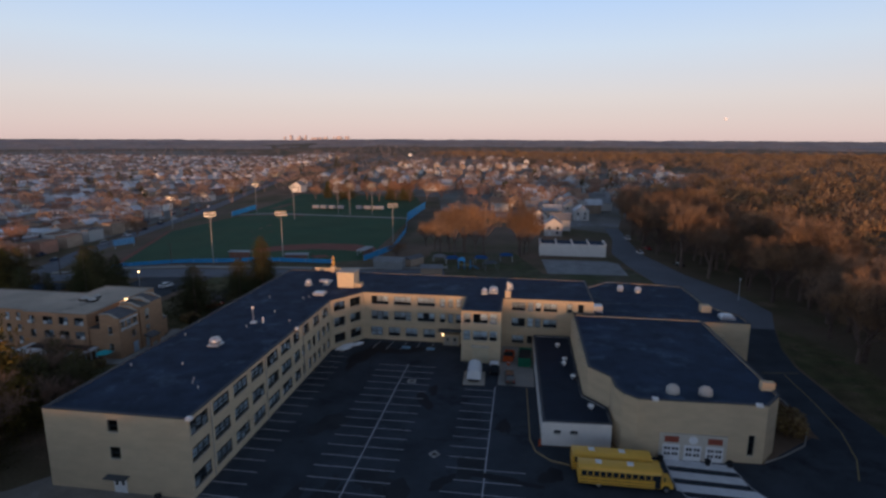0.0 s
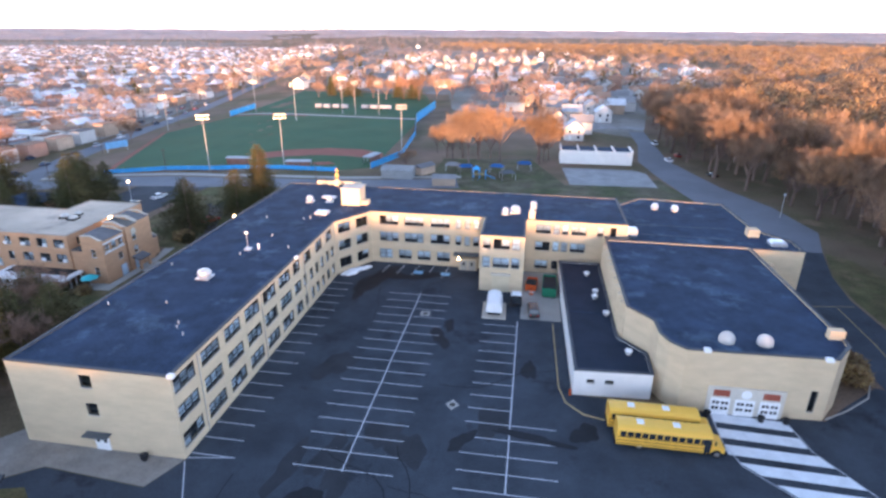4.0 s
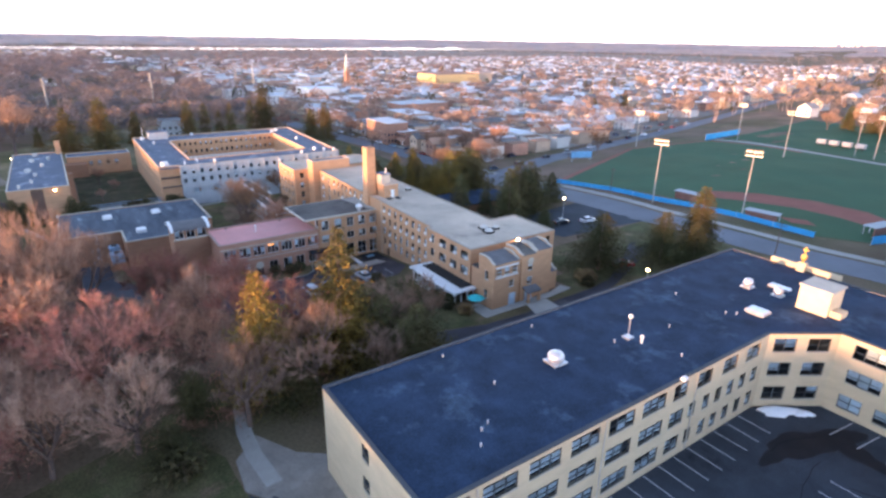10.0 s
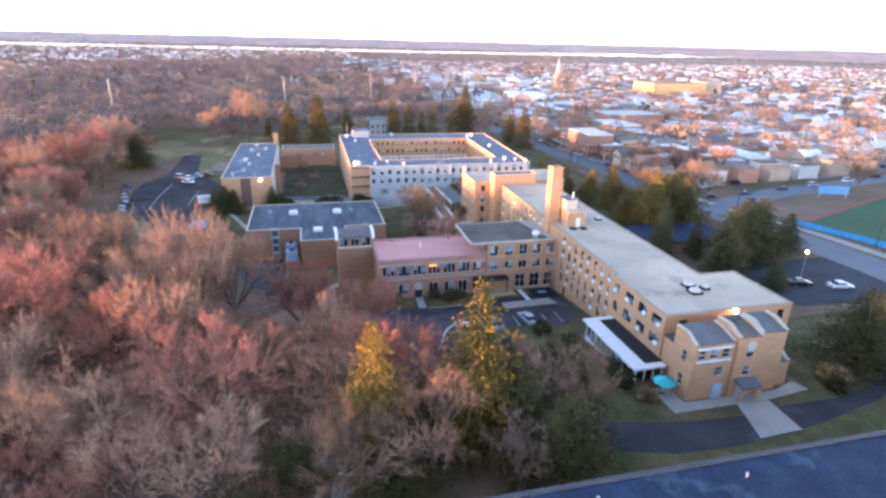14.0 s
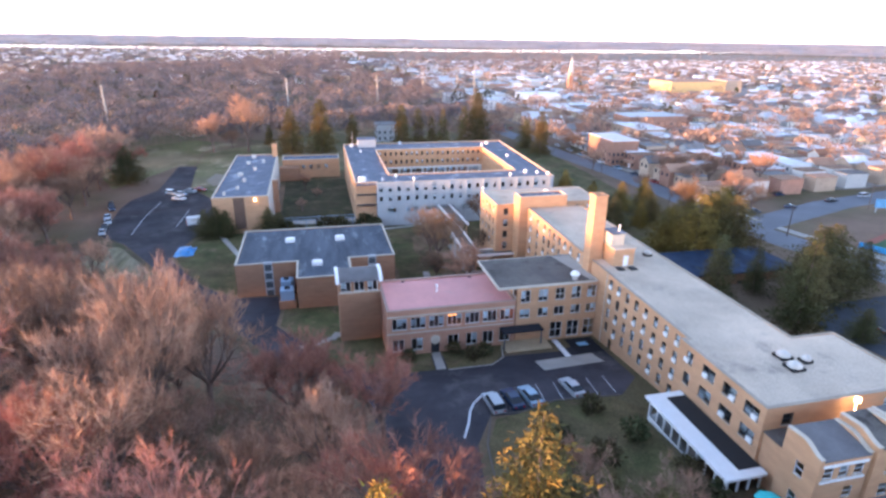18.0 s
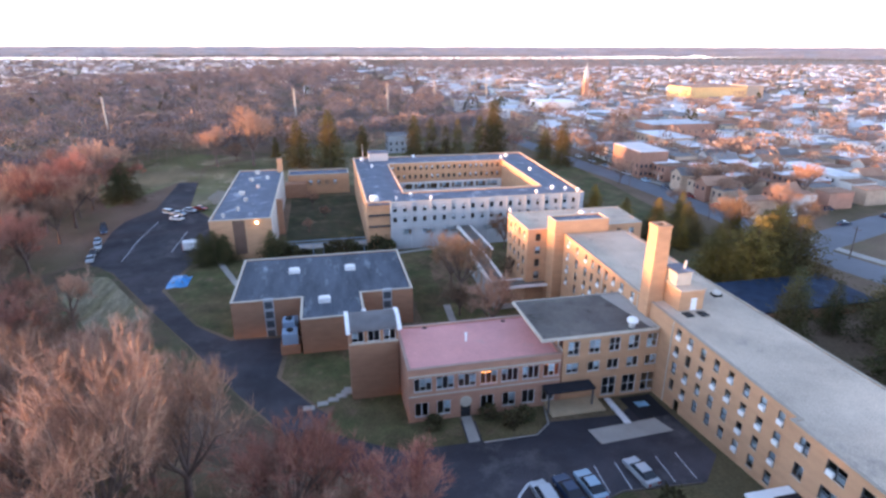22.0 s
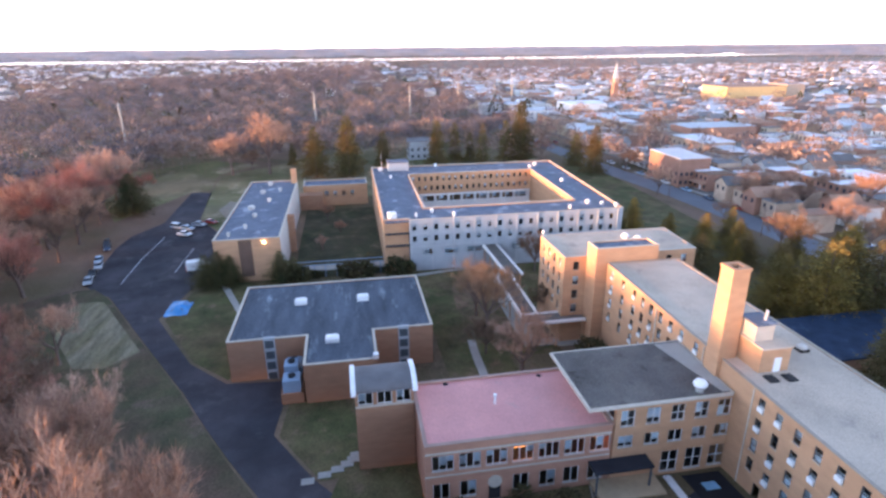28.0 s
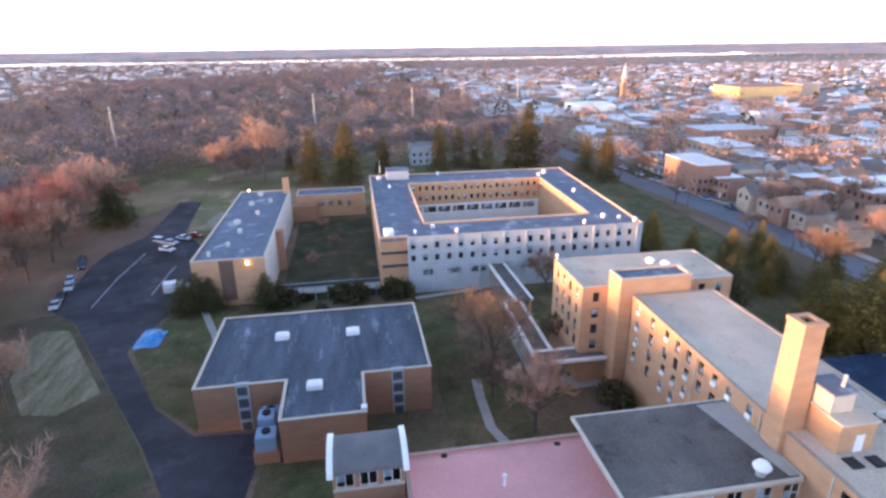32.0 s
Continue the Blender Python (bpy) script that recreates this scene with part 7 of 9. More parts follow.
far_wood("west_wood", pts, M_TWIGW, "leafless wood beyond the college", n=190, h=14.5, w=5.6, fine=0.42, seed=3, vary=0.45)

# ================================================================ sports field, avenue, town
drape("sports_field", [(-154, 174), (-186, 254), (-166, 294), (-57, 285), (-52, 176), (-62, 170)], M_TURF, 0.06, step=10, label="green turf sports field with red clay infield", category="sports field")
drape("far_sports_field", [(-163, 299), (-165, 352), (-172, 412), (-75, 402), (-62, 345), (-57, 290)], M_TURF, 0.06, step=14, label="second turf field beyond the path", category="sports field")
drape("infield_clay", [(-103, 189), (-92, 199.5), (-78, 205.5), (-64, 205.5), (-54, 199), (-52, 189), (-60, 191), (-66, 192.5), (-78, 192), (-90, 186.5), (-97, 182)], M_CLAY, 0.09, label="red clay arc of the ball infield", category="infield")
drape("home_clay", [(-76, 179), (-70, 182), (-66, 179), (-71, 176)], M_CLAY, 0.09, label="worn clay round home plate", category="infield")
drape("warning_track", strip([(-154, 176), (-184, 254), (-166, 291), (-120, 288)], 2.6), M_CLAY, 0.085, label="red cinder track along the fence", category="track")
drape("field_path", strip([(-166, 296.5), (-120, 292), (-57, 287.5)], 4.0), M_CONC, 0.09, label="pale path between the fields", category="path")
for pts, w in (([(-300, 152), (-257, 158), (-213, 161), (-180, 160), (-144, 158), (-97, 149), (-57, 152), (-20, 160)], 11),):
    drape("avenue", strip(pts, w), M_ROAD, 0.07, step=8, label="grey avenue north of the grounds", category="road")
    drape("avenue_walk", strip([(x, y + 8.5) for x, y in pts], 3.0), M_CONC, 0.08, step=8, label="pale pavement beside the avenue", category="pavement")
drape("avenue_west", strip([(-300, 152), (-420, 142), (-620, 150)], 11), M_ROAD, 0.07, step=12, label="grey avenue running west", category="road")
drape("field_avenue", strip([(-180, 160), (-196, 208), (-205, 262), (-214, 340), (-240, 460), (-285, 680), (-360, 1100)], 12), M_ROAD, 0.08, step=14, label="wide avenue beside the sports field", category="road")
drape("north_lot", [(-122, 118), (-98, 118), (-94, 144), (-122, 148)], M_ASPHALT, 0.06, label="small asphalt lot by the avenue", category="parking lot")
drape("north_lawn", [(-94, 100), (-70, 100), (-62, 118), (-54, 118), (-54, 145), (-94, 145)], M_GRASS, 0.04, label="lawn between school and avenue", category="lawn")


def fence_run(name, pts, h, m, label, post=6.0):
    f = thing(name, label, "fence")
    for a, b in zip(pts, pts[1:]):
        n = max(1, int(math.dist(a, b) / post))
        for i in range(n):
            p = (a[0] + (b[0] - a[0]) * i / n, a[1] + (b[1] - a[1]) * i / n)
            q = (a[0] + (b[0] - a[0]) * (i + 1) / n, a[1] + (b[1] - a[1]) * (i + 1) / n)
            d = Vector((q[1] - p[1], p[0] - q[0])).normalized() * 0.03
            zp, zq = g(*p), g(*q)
            ge = Geo()
            c = [(p[0] + d.x, p[1] + d.y, zp), (q[0] + d.x, q[1] + d.y, zq), (q[0] - d.x, q[1] - d.y, zq), (p[0] - d.x, p[1] - d.y, zp)]
            ge.add([(x, y, z + 0.1) for x, y, z in c] + [(x, y, z + h) for x, y, z in c], [(4, 5, 6, 7), (0, 1, 5, 4), (1, 2, 6, 5), (2, 3, 7, 6), (3, 0, 4, 7)])
            part("panel", ge, m, f)
            part("post", Geo().tube((*p, zp - 0.2), (*p, zp + h + 0.1), 0.06, 0.06, 5), M_METAL, f)


fence_run("field_fence", [(-152, 170), (-125, 168), (-105, 165), (-82, 168), (-62, 168)], 1.5, M_BLUE, "blue windscreen fence along the sports field", 8)
fence_run("field_fence", [(-52, 174), (-46, 196), (-50, 240), (-57, 276)], 2.2, M_BLUE, "blue windscreen fence beside the dugouts", 9)
fence_run("field_fence", [(-57, 277), (-57, 307), (-57, 334)], 4.5, M_BLUE, "tall blue windscreen fence at the field's corner", 9)
fence_run("field_fence", [(-168, 292), (-166, 320)], 3.0, M_BLUE, "blue windscreen fence at the far corner", 8)


def light_pole(x, y, h, wide=4.2):
    z = g(x, y)
    p = thing("field_light", "tall grey steel pole with a bank of floodlights", "floodlight", "floodlights of the sports fields", at=pose(x, y, z, 0, 0, 20))
    part("pole", Geo().tube((0, 0, -0.3), (0, 0, h), 0.2, 0.11, 8), M_CONC, p)
    for k in range(2):
        part("crossarm", Geo().box(-wide / 2, -0.1, h - 0.5 - 1.1 * k, wide / 2, 0.1, h - 0.35 - 1.1 * k), M_METAL, p)
        for i in range(5):
            u = -wide / 2 + wide * (i + 0.5) / 5
            part("lamp_head", Geo().box(u - 0.26, -0.45, h - 0.3 - 1.1 * k, u + 0.26, 0.2, h + 0.25 - 1.1 * k, 0.1), mat("pale_lamp_housing", (0.19, 0.17, 0.14), 0.6), p)


for q in ((-105, 163, 19), (-81, 169, 18.5), (-46, 196, 19), (-119, 270, 19), (-104, 300, 20), (-96, 298, 18), (-83, 300, 18), (-187, 262, 18), (-156, 300, 18)):
    light_pole(*q)
for q in ((-186, 212, 9), (-187, 272, 10), (-125, 168, 8), (-168, 163, 9), (-210, 153, 9), (-256, 151, 9), (-61, 147, 8)):
    p = thing("utility_pole", "plain wooden utility pole beside the avenue", "utility pole", "utility poles", at=pose(q[0], q[1], g(q[0], q[1])))
    part("pole", Geo().tube((0, 0, -0.3), (0, 0, q[2]), 0.16, 0.1, 6), M_BARK, p)
    part("crossarm", Geo().box(-1.1, -0.06, q[2] - 0.9, 1.1, 0.06, q[2] - 0.75), M_BARK, p)
for q in ((-397, -80, 21), (-456, 17, 20), (-462, 80, 22), (-545, 130, 20), (-578, 186, 22), (-560, 165, 16)):
    p = thing("transmission_pole", "pale tall steel transmission pole in the wood", "utility pole", "transmission poles", at=pose(q[0], q[1], g(q[0], q[1])))
    part("pole", Geo().tube((0, 0, -0.3), (0, 0, q[2] + 6), 0.75, 0.5, 8), M_CONC, p)
    for k in range(3):
        part("crossarm", Geo().tube((-2.2, 0, q[2] + 5 - 2.2 * k), (2.2, 0, q[2] + 5 - 2.2 * k), 0.12, 0.12, 5), M_METAL, p)


def street_lamp(x, y, h, lit=True):
    p = thing("street_lamp", "lit lamp on a slim post" if lit else "slim street lamp, unlit", "street lamp", "yard lamps", at=pose(x, y, g(x, y)))
    part("post", Geo().tube((0, 0, -0.2), (0, 0, h), 0.09, 0.06, 6), M_METAL, p)
    part("lamp_head", Geo().lathe(0, 0, [(0.08, h - 0.05), (0.3, h + 0.03), (0.36, h + 0.22), (0.2, h + 0.42)], 10), M_LAMP if lit else M_METAL, p)


street_lamp(-111.0, 131.0, 5.8)
street_lamp(-66.0, 107.5, 3.4)
street_lamp(66.5, 141, 6.0, False)
street_lamp(-292, 1.0, 5.0)
for k, q in enumerate(((-125.0, 318.4, 1.9), (-119.8, 318.6, 1.9), (-114.4, 318.9, 1.9), (-109.0, 319.2, 1.9), (-96.8, 319.8, 1.9), (-91.6, 320.1, 2.1), (-84.5, 320.6, 3.4))):
    hw = q[2]
    b = thing("trailer", "short white trailer parked on the far field", "trailer", "white trailers", at=pose(q[0], q[1], g(q[0], q[1]), 0, 0, -2))
    part("body", Geo().box(-hw, -1.1, 0.7, hw, 1.1, 2.7, 0.12), mat("dull_white_sheet", (0.40, 0.40, 0.40), 0.6, 0.1), b)
    for sx in (-hw * 0.6, hw * 0.6):
        for sy in (-1.0, 1.0):
            part("wheel", Geo().lathe(0, 0, [(0.5, -0.15), (0.5, 0.15)], 10), M_BLACK, b, at=pose(sx, sy, 0.5, 90))
for q, tr in (((-77, 172), 10), ((-55, 186), 80), ((-100, 174), 5)):
    d = thing("dugout", "low red-brown dugout with pale roof beside the field", "dugout", at=pose(q[0], q[1], g(*q), 0, 0, tr))
    part("back_wall", Geo().box(-4, -1.5, 0, 4, -1.2, 2.2), mat("rust_boarding", (0.25, 0.12, 0.09), 0.8), d)
    part("roof", Geo().box(-4.3, -1.8, 2.2, 4.3, 1.4, 2.45, 0.05), M_PANEL, d)
    for x in (-4, -1.3, 1.3, 4):
        part("post", Geo().box(x - 0.08, 1.0, 0, x + 0.08, 1.16, 2.2), M_METAL, d)
for q in ((-40, 165, 0),):
    b = thing("field_shed", "low pale shed behind the school", "shed", at=pose(q[0], q[1], g(q[0], q[1]), 0, 0, q[2]))
    part("wall", Geo().box(-5, -3, 0, 5, 3, 2.8), mat("weathered_shed", (0.28, 0.28, 0.28), 0.8, 0.2), b)
    part("roof", Geo().add([(-5.3, -3.3, 2.8), (5.3, -3.3, 2.8), (5.3, 3.3, 2.8), (-5.3, 3.3, 2.8), (-5.3, 0, 4.0), (5.3, 0, 4.0)], [(0, 1, 5, 4), (2, 3, 4, 5), (1, 2, 5), (3, 0, 4)]), mat("weathered_shed", (0.28, 0.28, 0.28)), b)
bl = thing("press_stand", "blue-sided press stand by the avenue", "stand", at=pose(-180, 214, g(-180, 214), 0, 0, 70))
part("board", Geo().box(-5, -0.3, 1.6, 5, 0.3, 4.4), mat("pale_blue_board", (0.18, 0.40, 0.62), 0.6), bl, "pale blue board")
for x in (-4.5, 4.5):
    part("leg", Geo().box(x - 0.12, -0.12, 0, x + 0.12, 0.12, 1.6), M_METAL, bl)


M_TOWN = mat("town_yards_and_streets", (0.24, 0.225, 0.21), 0.95, 0.35, 0.03, 0.4, 0.0, tint=(0.16, 0.135, 0.10), spots=0.5, spot_col=(0.32, 0.32, 0.33), spot_scale=0.02)
drape("town_ground", [(-222, 168), (-330, 168), (-640, 160), (-1500, 190), (-2200, 400), (-2200, 1700), (-1200, 2300), (-420, 1500), (-300, 700), (-226, 330), (-214, 240)], M_TOWN, 0.04, step=60, label="grey yards and streets of the town", category="ground")
drape("north_town_ground", [(-160, 430), (-60, 410), (-46, 330), (50, 250), (62, 310), (116, 430), (165, 520), (220, 700), (200, 860), (60, 960), (-60, 1200), (-380, 1480), (-260, 700)], M_TOWN, 0.04, step=60, label="yards and streets north of the fields", category="ground")


# ---------------------------------------------------------------- houses
HB = [mat("red_row_brick", (0.37, 0.20, 0.145), 0.9, 0.2, 0.4, 9, 0.1, rnd=0.25), mat("tan_row_brick", (0.48, 0.35, 0.26), 0.9, 0.2, 0.4, 9, 0.1, rnd=0.25), mat("pale_siding", (0.58, 0.55, 0.52), 0.8, 0.1, 0.4, 9, 0.05, rnd=0.25)]
HR = [mat("silver_coated_roof", (0.60, 0.61, 0.64), 0.7, 0.2, 0.3, 6, 0.1, rnd=0.35), mat("grey_shingle", (0.22, 0.215, 0.22), 0.9, 0.2, 0.4, 9, 0.1, rnd=0.35), mat("brown_shingle", (0.31, 0.19, 0.135), 0.9, 0.2, 0.4, 9, 0.1, rnd=0.3)]
W_FAR = Geo().box(-0.55, -0.06, 0, 0.55, 0.04, 1.4).mesh("window", mat("dark_window", (0.05, 0.055, 0.065), 0.15, 0.05, 1, 5, 0.0))
D_FAR = Geo().box(-0.5, -0.06, 0, 0.5, 0.04, 2.1).mesh("door", M_WHITE)
HOUSE_CACHE = {}


def house_mesh(kind, w, d, h):
    key = (kind, w, d, h)
    if key not in HOUSE_CACHE:
        a, b = Geo(), Geo()
        a.box(-w / 2, -d / 2, -1.5, w / 2, d / 2, h)
        if kind == "row":
            b.box(-w / 2, -d / 2 - 0.15, h, w / 2, d / 2 + 0.15, h + 0.28, 0.04)
        else:
            e = 0.45
            r = h + w * 0.36
            a.add([(-w / 2, -d / 2, h), (w / 2, -d / 2, h), (0, -d / 2, r - 0.2), (-w / 2, d / 2, h), (w / 2, d / 2, h), (0, d / 2, r - 0.2)], [(0, 1, 2), (4, 3, 5)])
            t = 0.2
            b.add([(-w / 2 - e, -d / 2 - e, h - 0.25), (0, -d / 2 - e, r), (0, d / 2 + e, r), (-w / 2 - e, d / 2 + e, h - 0.25), (w / 2 + e, -d / 2 - e, h - 0.25), (w / 2 + e, d / 2 + e, h - 0.25),
                   (-w / 2 - e, -d / 2 - e, h - 0.25 + t), (0, -d / 2 - e, r + t), (0, d / 2 + e, r + t), (-w / 2 - e, d / 2 + e, h - 0.25 + t), (w / 2 + e, -d / 2 - e, h - 0.25 + t), (w / 2 + e, d / 2 + e, h - 0.25 + t)],
                  [(0, 1, 2, 3), (4, 5, 2, 1), (6, 9, 8, 7), (10, 7, 8, 11), (0, 6, 7, 1), (1, 7, 10, 4), (3, 2, 8, 9), (2, 5, 11, 8), (0, 3, 9, 6), (4, 10, 11, 5)])
        HOUSE_CACHE[key] = {}
        HOUSE_CACHE[key]["wall"] = [a.mesh("wall", m) for m in HB]
        HOUSE_CACHE[key]["roof"] = [b.mesh("roof", m) for m in HR]
    return HOUSE_CACHE[key]


PORCH = [Geo().add([(-2.4, -2.0, 2.6), (2.4, -2.0, 2.6), (2.4, 0, 3.3), (-2.4, 0, 3.3), (-2.4, -2.0, 2.75), (2.4, -2.0, 2.75), (2.4, 0, 3.45), (-2.4, 0, 3.45)], [(4, 5, 6, 7), (3, 2, 1, 0), (0, 1, 5, 4), (1, 2, 6, 5), (3, 0, 4, 7)]).mesh("porch_roof", m) for m in HR[1:]]


def house(x, y, turn, kind, w, d, h, wall_k, roof_k, rng, windows=True):
    if any(b[0] - w / 2 < x < b[2] + w / 2 and b[1] - d / 2 < y < b[3] + d / 2 for b in BLOCKS):
        return
    HPOS.append((x, y))
    what = ("red brick", "tan brick", "pale-sided")[wall_k]
    label = f"{what} two-storey row house with {('silver', 'grey', 'brown')[roof_k]} flat roof" if kind == "row" else f"{what} detached house with {('pale', 'grey', 'brown')[roof_k]} gable roof"
    ho = thing("row_house" if kind == "row" else "house", label, "house", "houses of the town", at=pose(x, y, g(x, y), 0, 0, turn))
    ms = house_mesh(kind, w, d, h)
    part("wall", ms["wall"][wall_k], None, ho)
    part("roof", ms["roof"][roof_k], None, ho)
    if windows:
        for s in (-1, 1):
            for u in (-w * 0.24, w * 0.24):
                part("window", W_FAR, None, ho, at=pose(u, s * d / 2, h - 2.3, 0, 0, 0 if s < 0 else 180))
        part("window", W_FAR, None, ho, at=pose(w * 0.22, -d / 2, 0.9))
        part("door", D_FAR, None, ho, at=pose(-w * 0.22, -d / 2, 0.05))
        if kind == "row":
            part("porch_roof", rng.choice(PORCH), None, ho, at=pose(0, -d / 2, 0) @ Matrix.Diagonal((w / 5.0, 1, 1, 1)))


hrng = random.Random(55)
BLOCKS = ((-514, 202, -483, 236), (-507, 160, -478, 199), (-472, 204, -448, 254), (-378, 220, -354, 264), (-402, 264, -374, 294), (-577, 370, -536, 454), (-594, 281, -578, 297))
HPOS = []
FAR = []
NH = 0


def in_field(x, y):
    return -212 < x < -40 and y < 430


for j, y in enumerate(range(176, 1400, 36)):
    for side in (0, 1):
        yy = y + (0 if side == 0 else 16)
        x = -222.0 - max(0, yy - 300) * 0.2
        unit = 0
        wk, rk = hrng.choice((0, 1, 1, 2)), hrng.choice((0, 0, 1, 2))
        while x > -1300:
            if unit <= 0:
                unit = hrng.randint(4, 10)
                x -= hrng.uniform(6, 26) if hrng.random() < 0.7 else hrng.uniform(30, 70)
                wk, rk = hrng.choice((0, 1, 1, 2)), hrng.choice((0, 0, 1, 2))
                wob = hrng.uniform(-3, 3)
                detached = yy > 300 and hrng.random() < 0.5 or hrng.random() < 0.2
            unit -= 1
            far = math.hypot(x + 60, yy - 40)
            kk = rk if hrng.random() < 0.7 else hrng.choice((0, 1, 2))
            if detached:
                args = (x, yy + wob, 7.5, 10.5, 5.6, hrng.choice((2, 2, 1)), hrng.choice((0, 1, 2)), 1)
            else:
                args = (x, yy + wob, 5.6, 10.5, 6.4, wk, kk, 0)
            if far < 330 and NH < 150:
                NH += 1
                house(args[0], args[1], 0 if side == 0 else 180, "gable" if args[7] else "row", args[2], args[3], args[4], args[5], args[6], hrng)
            else:
                FAR.append(args)
            x -= 13.5 if detached else 5.62
# detached houses north and north-east
for i in range(1150):
    a, dist = hrng.uniform(-26, 62), hrng.uniform(330, 1500)
    x, y = -math.sin(radians(a)) * dist, math.cos(radians(a)) * dist
    if in_field(x, y) or x < -205 and y < 1380 or x > 58 + max(0, y - 320) * 0.4 or x > 205 or y < 330 or y > 900 - 0.9 * x and hrng.random() < 0.8:
        continue
    t = hrng.choice((0, 90)) + hrng.uniform(-4, 4)
    if dist < 520 and NH < 230:
        NH += 1
        house(x, y, t, "gable", 8.5, 11, 5.6, hrng.choice((2, 2, 1, 0)), hrng.choice((1, 2, 2, 0)), hrng)
    else:
        FAR.append((x, y, 8.5, 11.0, 5.6, hrng.choice((2, 2, 1)), hrng.choice((0, 1, 2)), 1))
for i in range(700):
    x, y = hrng.uniform(-2100, -620), hrng.uniform(-900, 170)
    if y > -300 + 0 and x > -950 and hrng.random() < 0.75:
        continue
    FAR.append((x, y, 9, 12, 5.8, hrng.choice((2, 2, 1)), hrng.choice((0, 0, 1, 2)), 1))
for i in range(260):
    x, y = hrng.uniform(-1100, -430), hrng.uniform(150, 360)
    FAR.append((x, y, hrng.uniform(8, 16), hrng.uniform(10, 18), hrng.uniform(5, 8), hrng.choice((0, 1, 2)), 0, 0))
for k, (x, y) in enumerate(((20, 246), (14, 278), (24, 262), (38, 300), (22, 300), (34, 325), (12, 318), (48, 332), (56, 345), (30, 350), (14, 345), (44, 370), (60, 385), (22, 380), (70, 420), (36, 410), (10, 400), (54, 445), (30, 450), (6, 440))):
    house(x, y, hrng.choice((0, 90)), "gable", 8.0, 10, 5.4, hrng.choice((2, 2, 1)), hrng.choice((0, 1, 2)), hrng)

for y in (172, 190, 206, 224, 240, 258, 276):
    for i in range(13):
        x = -212 - i * 7.4 + hrng.uniform(-1, 1) - (y - 172) * 0.1
        if all(math.hypot(x - a, y - b) > 6.6 for a, b in HPOS) and not (-298 < x < -262 and y < 186):
            house(x, y + hrng.uniform(-1.5, 1.5), 180 if hrng.random() < 0.5 else 0, hrng.choice(("row", "gable")), 6.4, 10.0, hrng.uniform(5.4, 6.6), hrng.choice((0, 1, 1, 2)), hrng.choice((0, 2, 2, 1)), hrng, windows=(y < 200))
FAR = [f for f in FAR if not any(b[0] - f[2] / 2 < f[0] < b[2] + f[2] / 2 and b[1] - f[3] / 2 < f[1] < b[3] + f[3] / 2 for b in BLOCKS)]
# far walls and silver roofs are coloured lighter to stand in for haze
for wk in range(3):
    for gable in (0, 1):
        sel = [f for f in FAR if f[5] == wk and f[7] == gable]
        ge = Geo()
        for x, y, w, d, h, *_ in sel:
            z = g(x, y)
            ge.box(x - w / 2, y - d / 2, z - 1, x + w / 2, y + d / 2, z + h)
        if sel:
            tagged(part("far_house_walls", ge, islands(mat("far_wall_%d" % wk, ((0.38, 0.23, 0.17), (0.52, 0.40, 0.30), (0.76, 0.72, 0.68))[wk], 0.9, 0.15, 0.05, 1, 0.0), 0.7, 1.3, 0.02) if "far_wall_%d" % wk not in MATS else MATS["far_wall_%d" % wk]), "walls of the far town houses", "houses", kind="stuff")
for rk in range(3):
    ge = Geo()
    for x, y, w, d, h, wk, r_, gable in FAR:
        if r_ != rk:
            continue
        z = g(x, y) + h
        if gable:
            ge.add([(x - w / 2 - 0.4, y - d / 2 - 0.4, z), (x + w / 2 + 0.4, y - d / 2 - 0.4, z), (x + w / 2 + 0.4, y + d / 2 + 0.4, z), (x - w / 2 - 0.4, y + d / 2 + 0.4, z), (x, y - d / 2 - 0.4, z + 3), (x, y + d / 2 + 0.4, z + 3)],
                   [(0, 4, 5, 3), (1, 2, 5, 4), (0, 1, 4), (2, 3, 5), (0, 3, 2, 1)])
        else:
            ge.box(x - w / 2, y - d / 2, z, x + w / 2, y + d / 2, z + 0.3)
    tagged(part("far_house_roofs", ge, islands(mat("far_roof_%d" % rk, ((0.62, 0.63, 0.66), (0.22, 0.21, 0.21), (0.28, 0.19, 0.15))[rk], 0.7, 0.15, 0.05, 1, 0.0), 0.7, 1.3, 0.02)), "roofs of the far town houses", "houses", kind="stuff")
ge = Geo()
for x, y, w, d, h, wk, rk, gable in FAR:
    if math.hypot(x + 60, y) < 750:
        z = g(x, y)
        for u in (-w * 0.25, w * 0.25):
            for zz in (1.0, h - 2.2):
                ge.box(x + u - 0.5, y - d / 2 - 0.05, z + zz, x + u + 0.5, y - d / 2 + 0.02, z + zz + 1.3)
tagged(part("far_house_windows", ge, MATS["dark_window"]), "windows of the far town houses", "houses", kind="stuff")


def flat_block(name, x0, y0, x1, y1, h, wm, rm, label, bays=6):
    b = thing(name, label, "building")
    z = min(g(x0, y0), g(x1, y1))
    part("wall", Geo().box(x0, y0, z - 1, x1, y1, z + h), wm, b)
    part("roof", Geo().box(x0 - 0.2, y0 - 0.2, z + h, x1 + 0.2, y1 + 0.2, z + h + 0.3, 0.05), rm, b)
    for i in range(bays):
        for zz in (1.2, 4.4):
            if zz + 1.5 < h:
                u = x0 + (x1 - x0) * (i + 0.5) / bays
                part("window", W_FAR, None, b, at=pose(u, y0, z + zz))
                v = y0 + (y1 - y0) * (i + 0.5) / bays
                part("window", W_FAR, None, b, at=pose(x1, v, z + zz, 0, 0, 90))


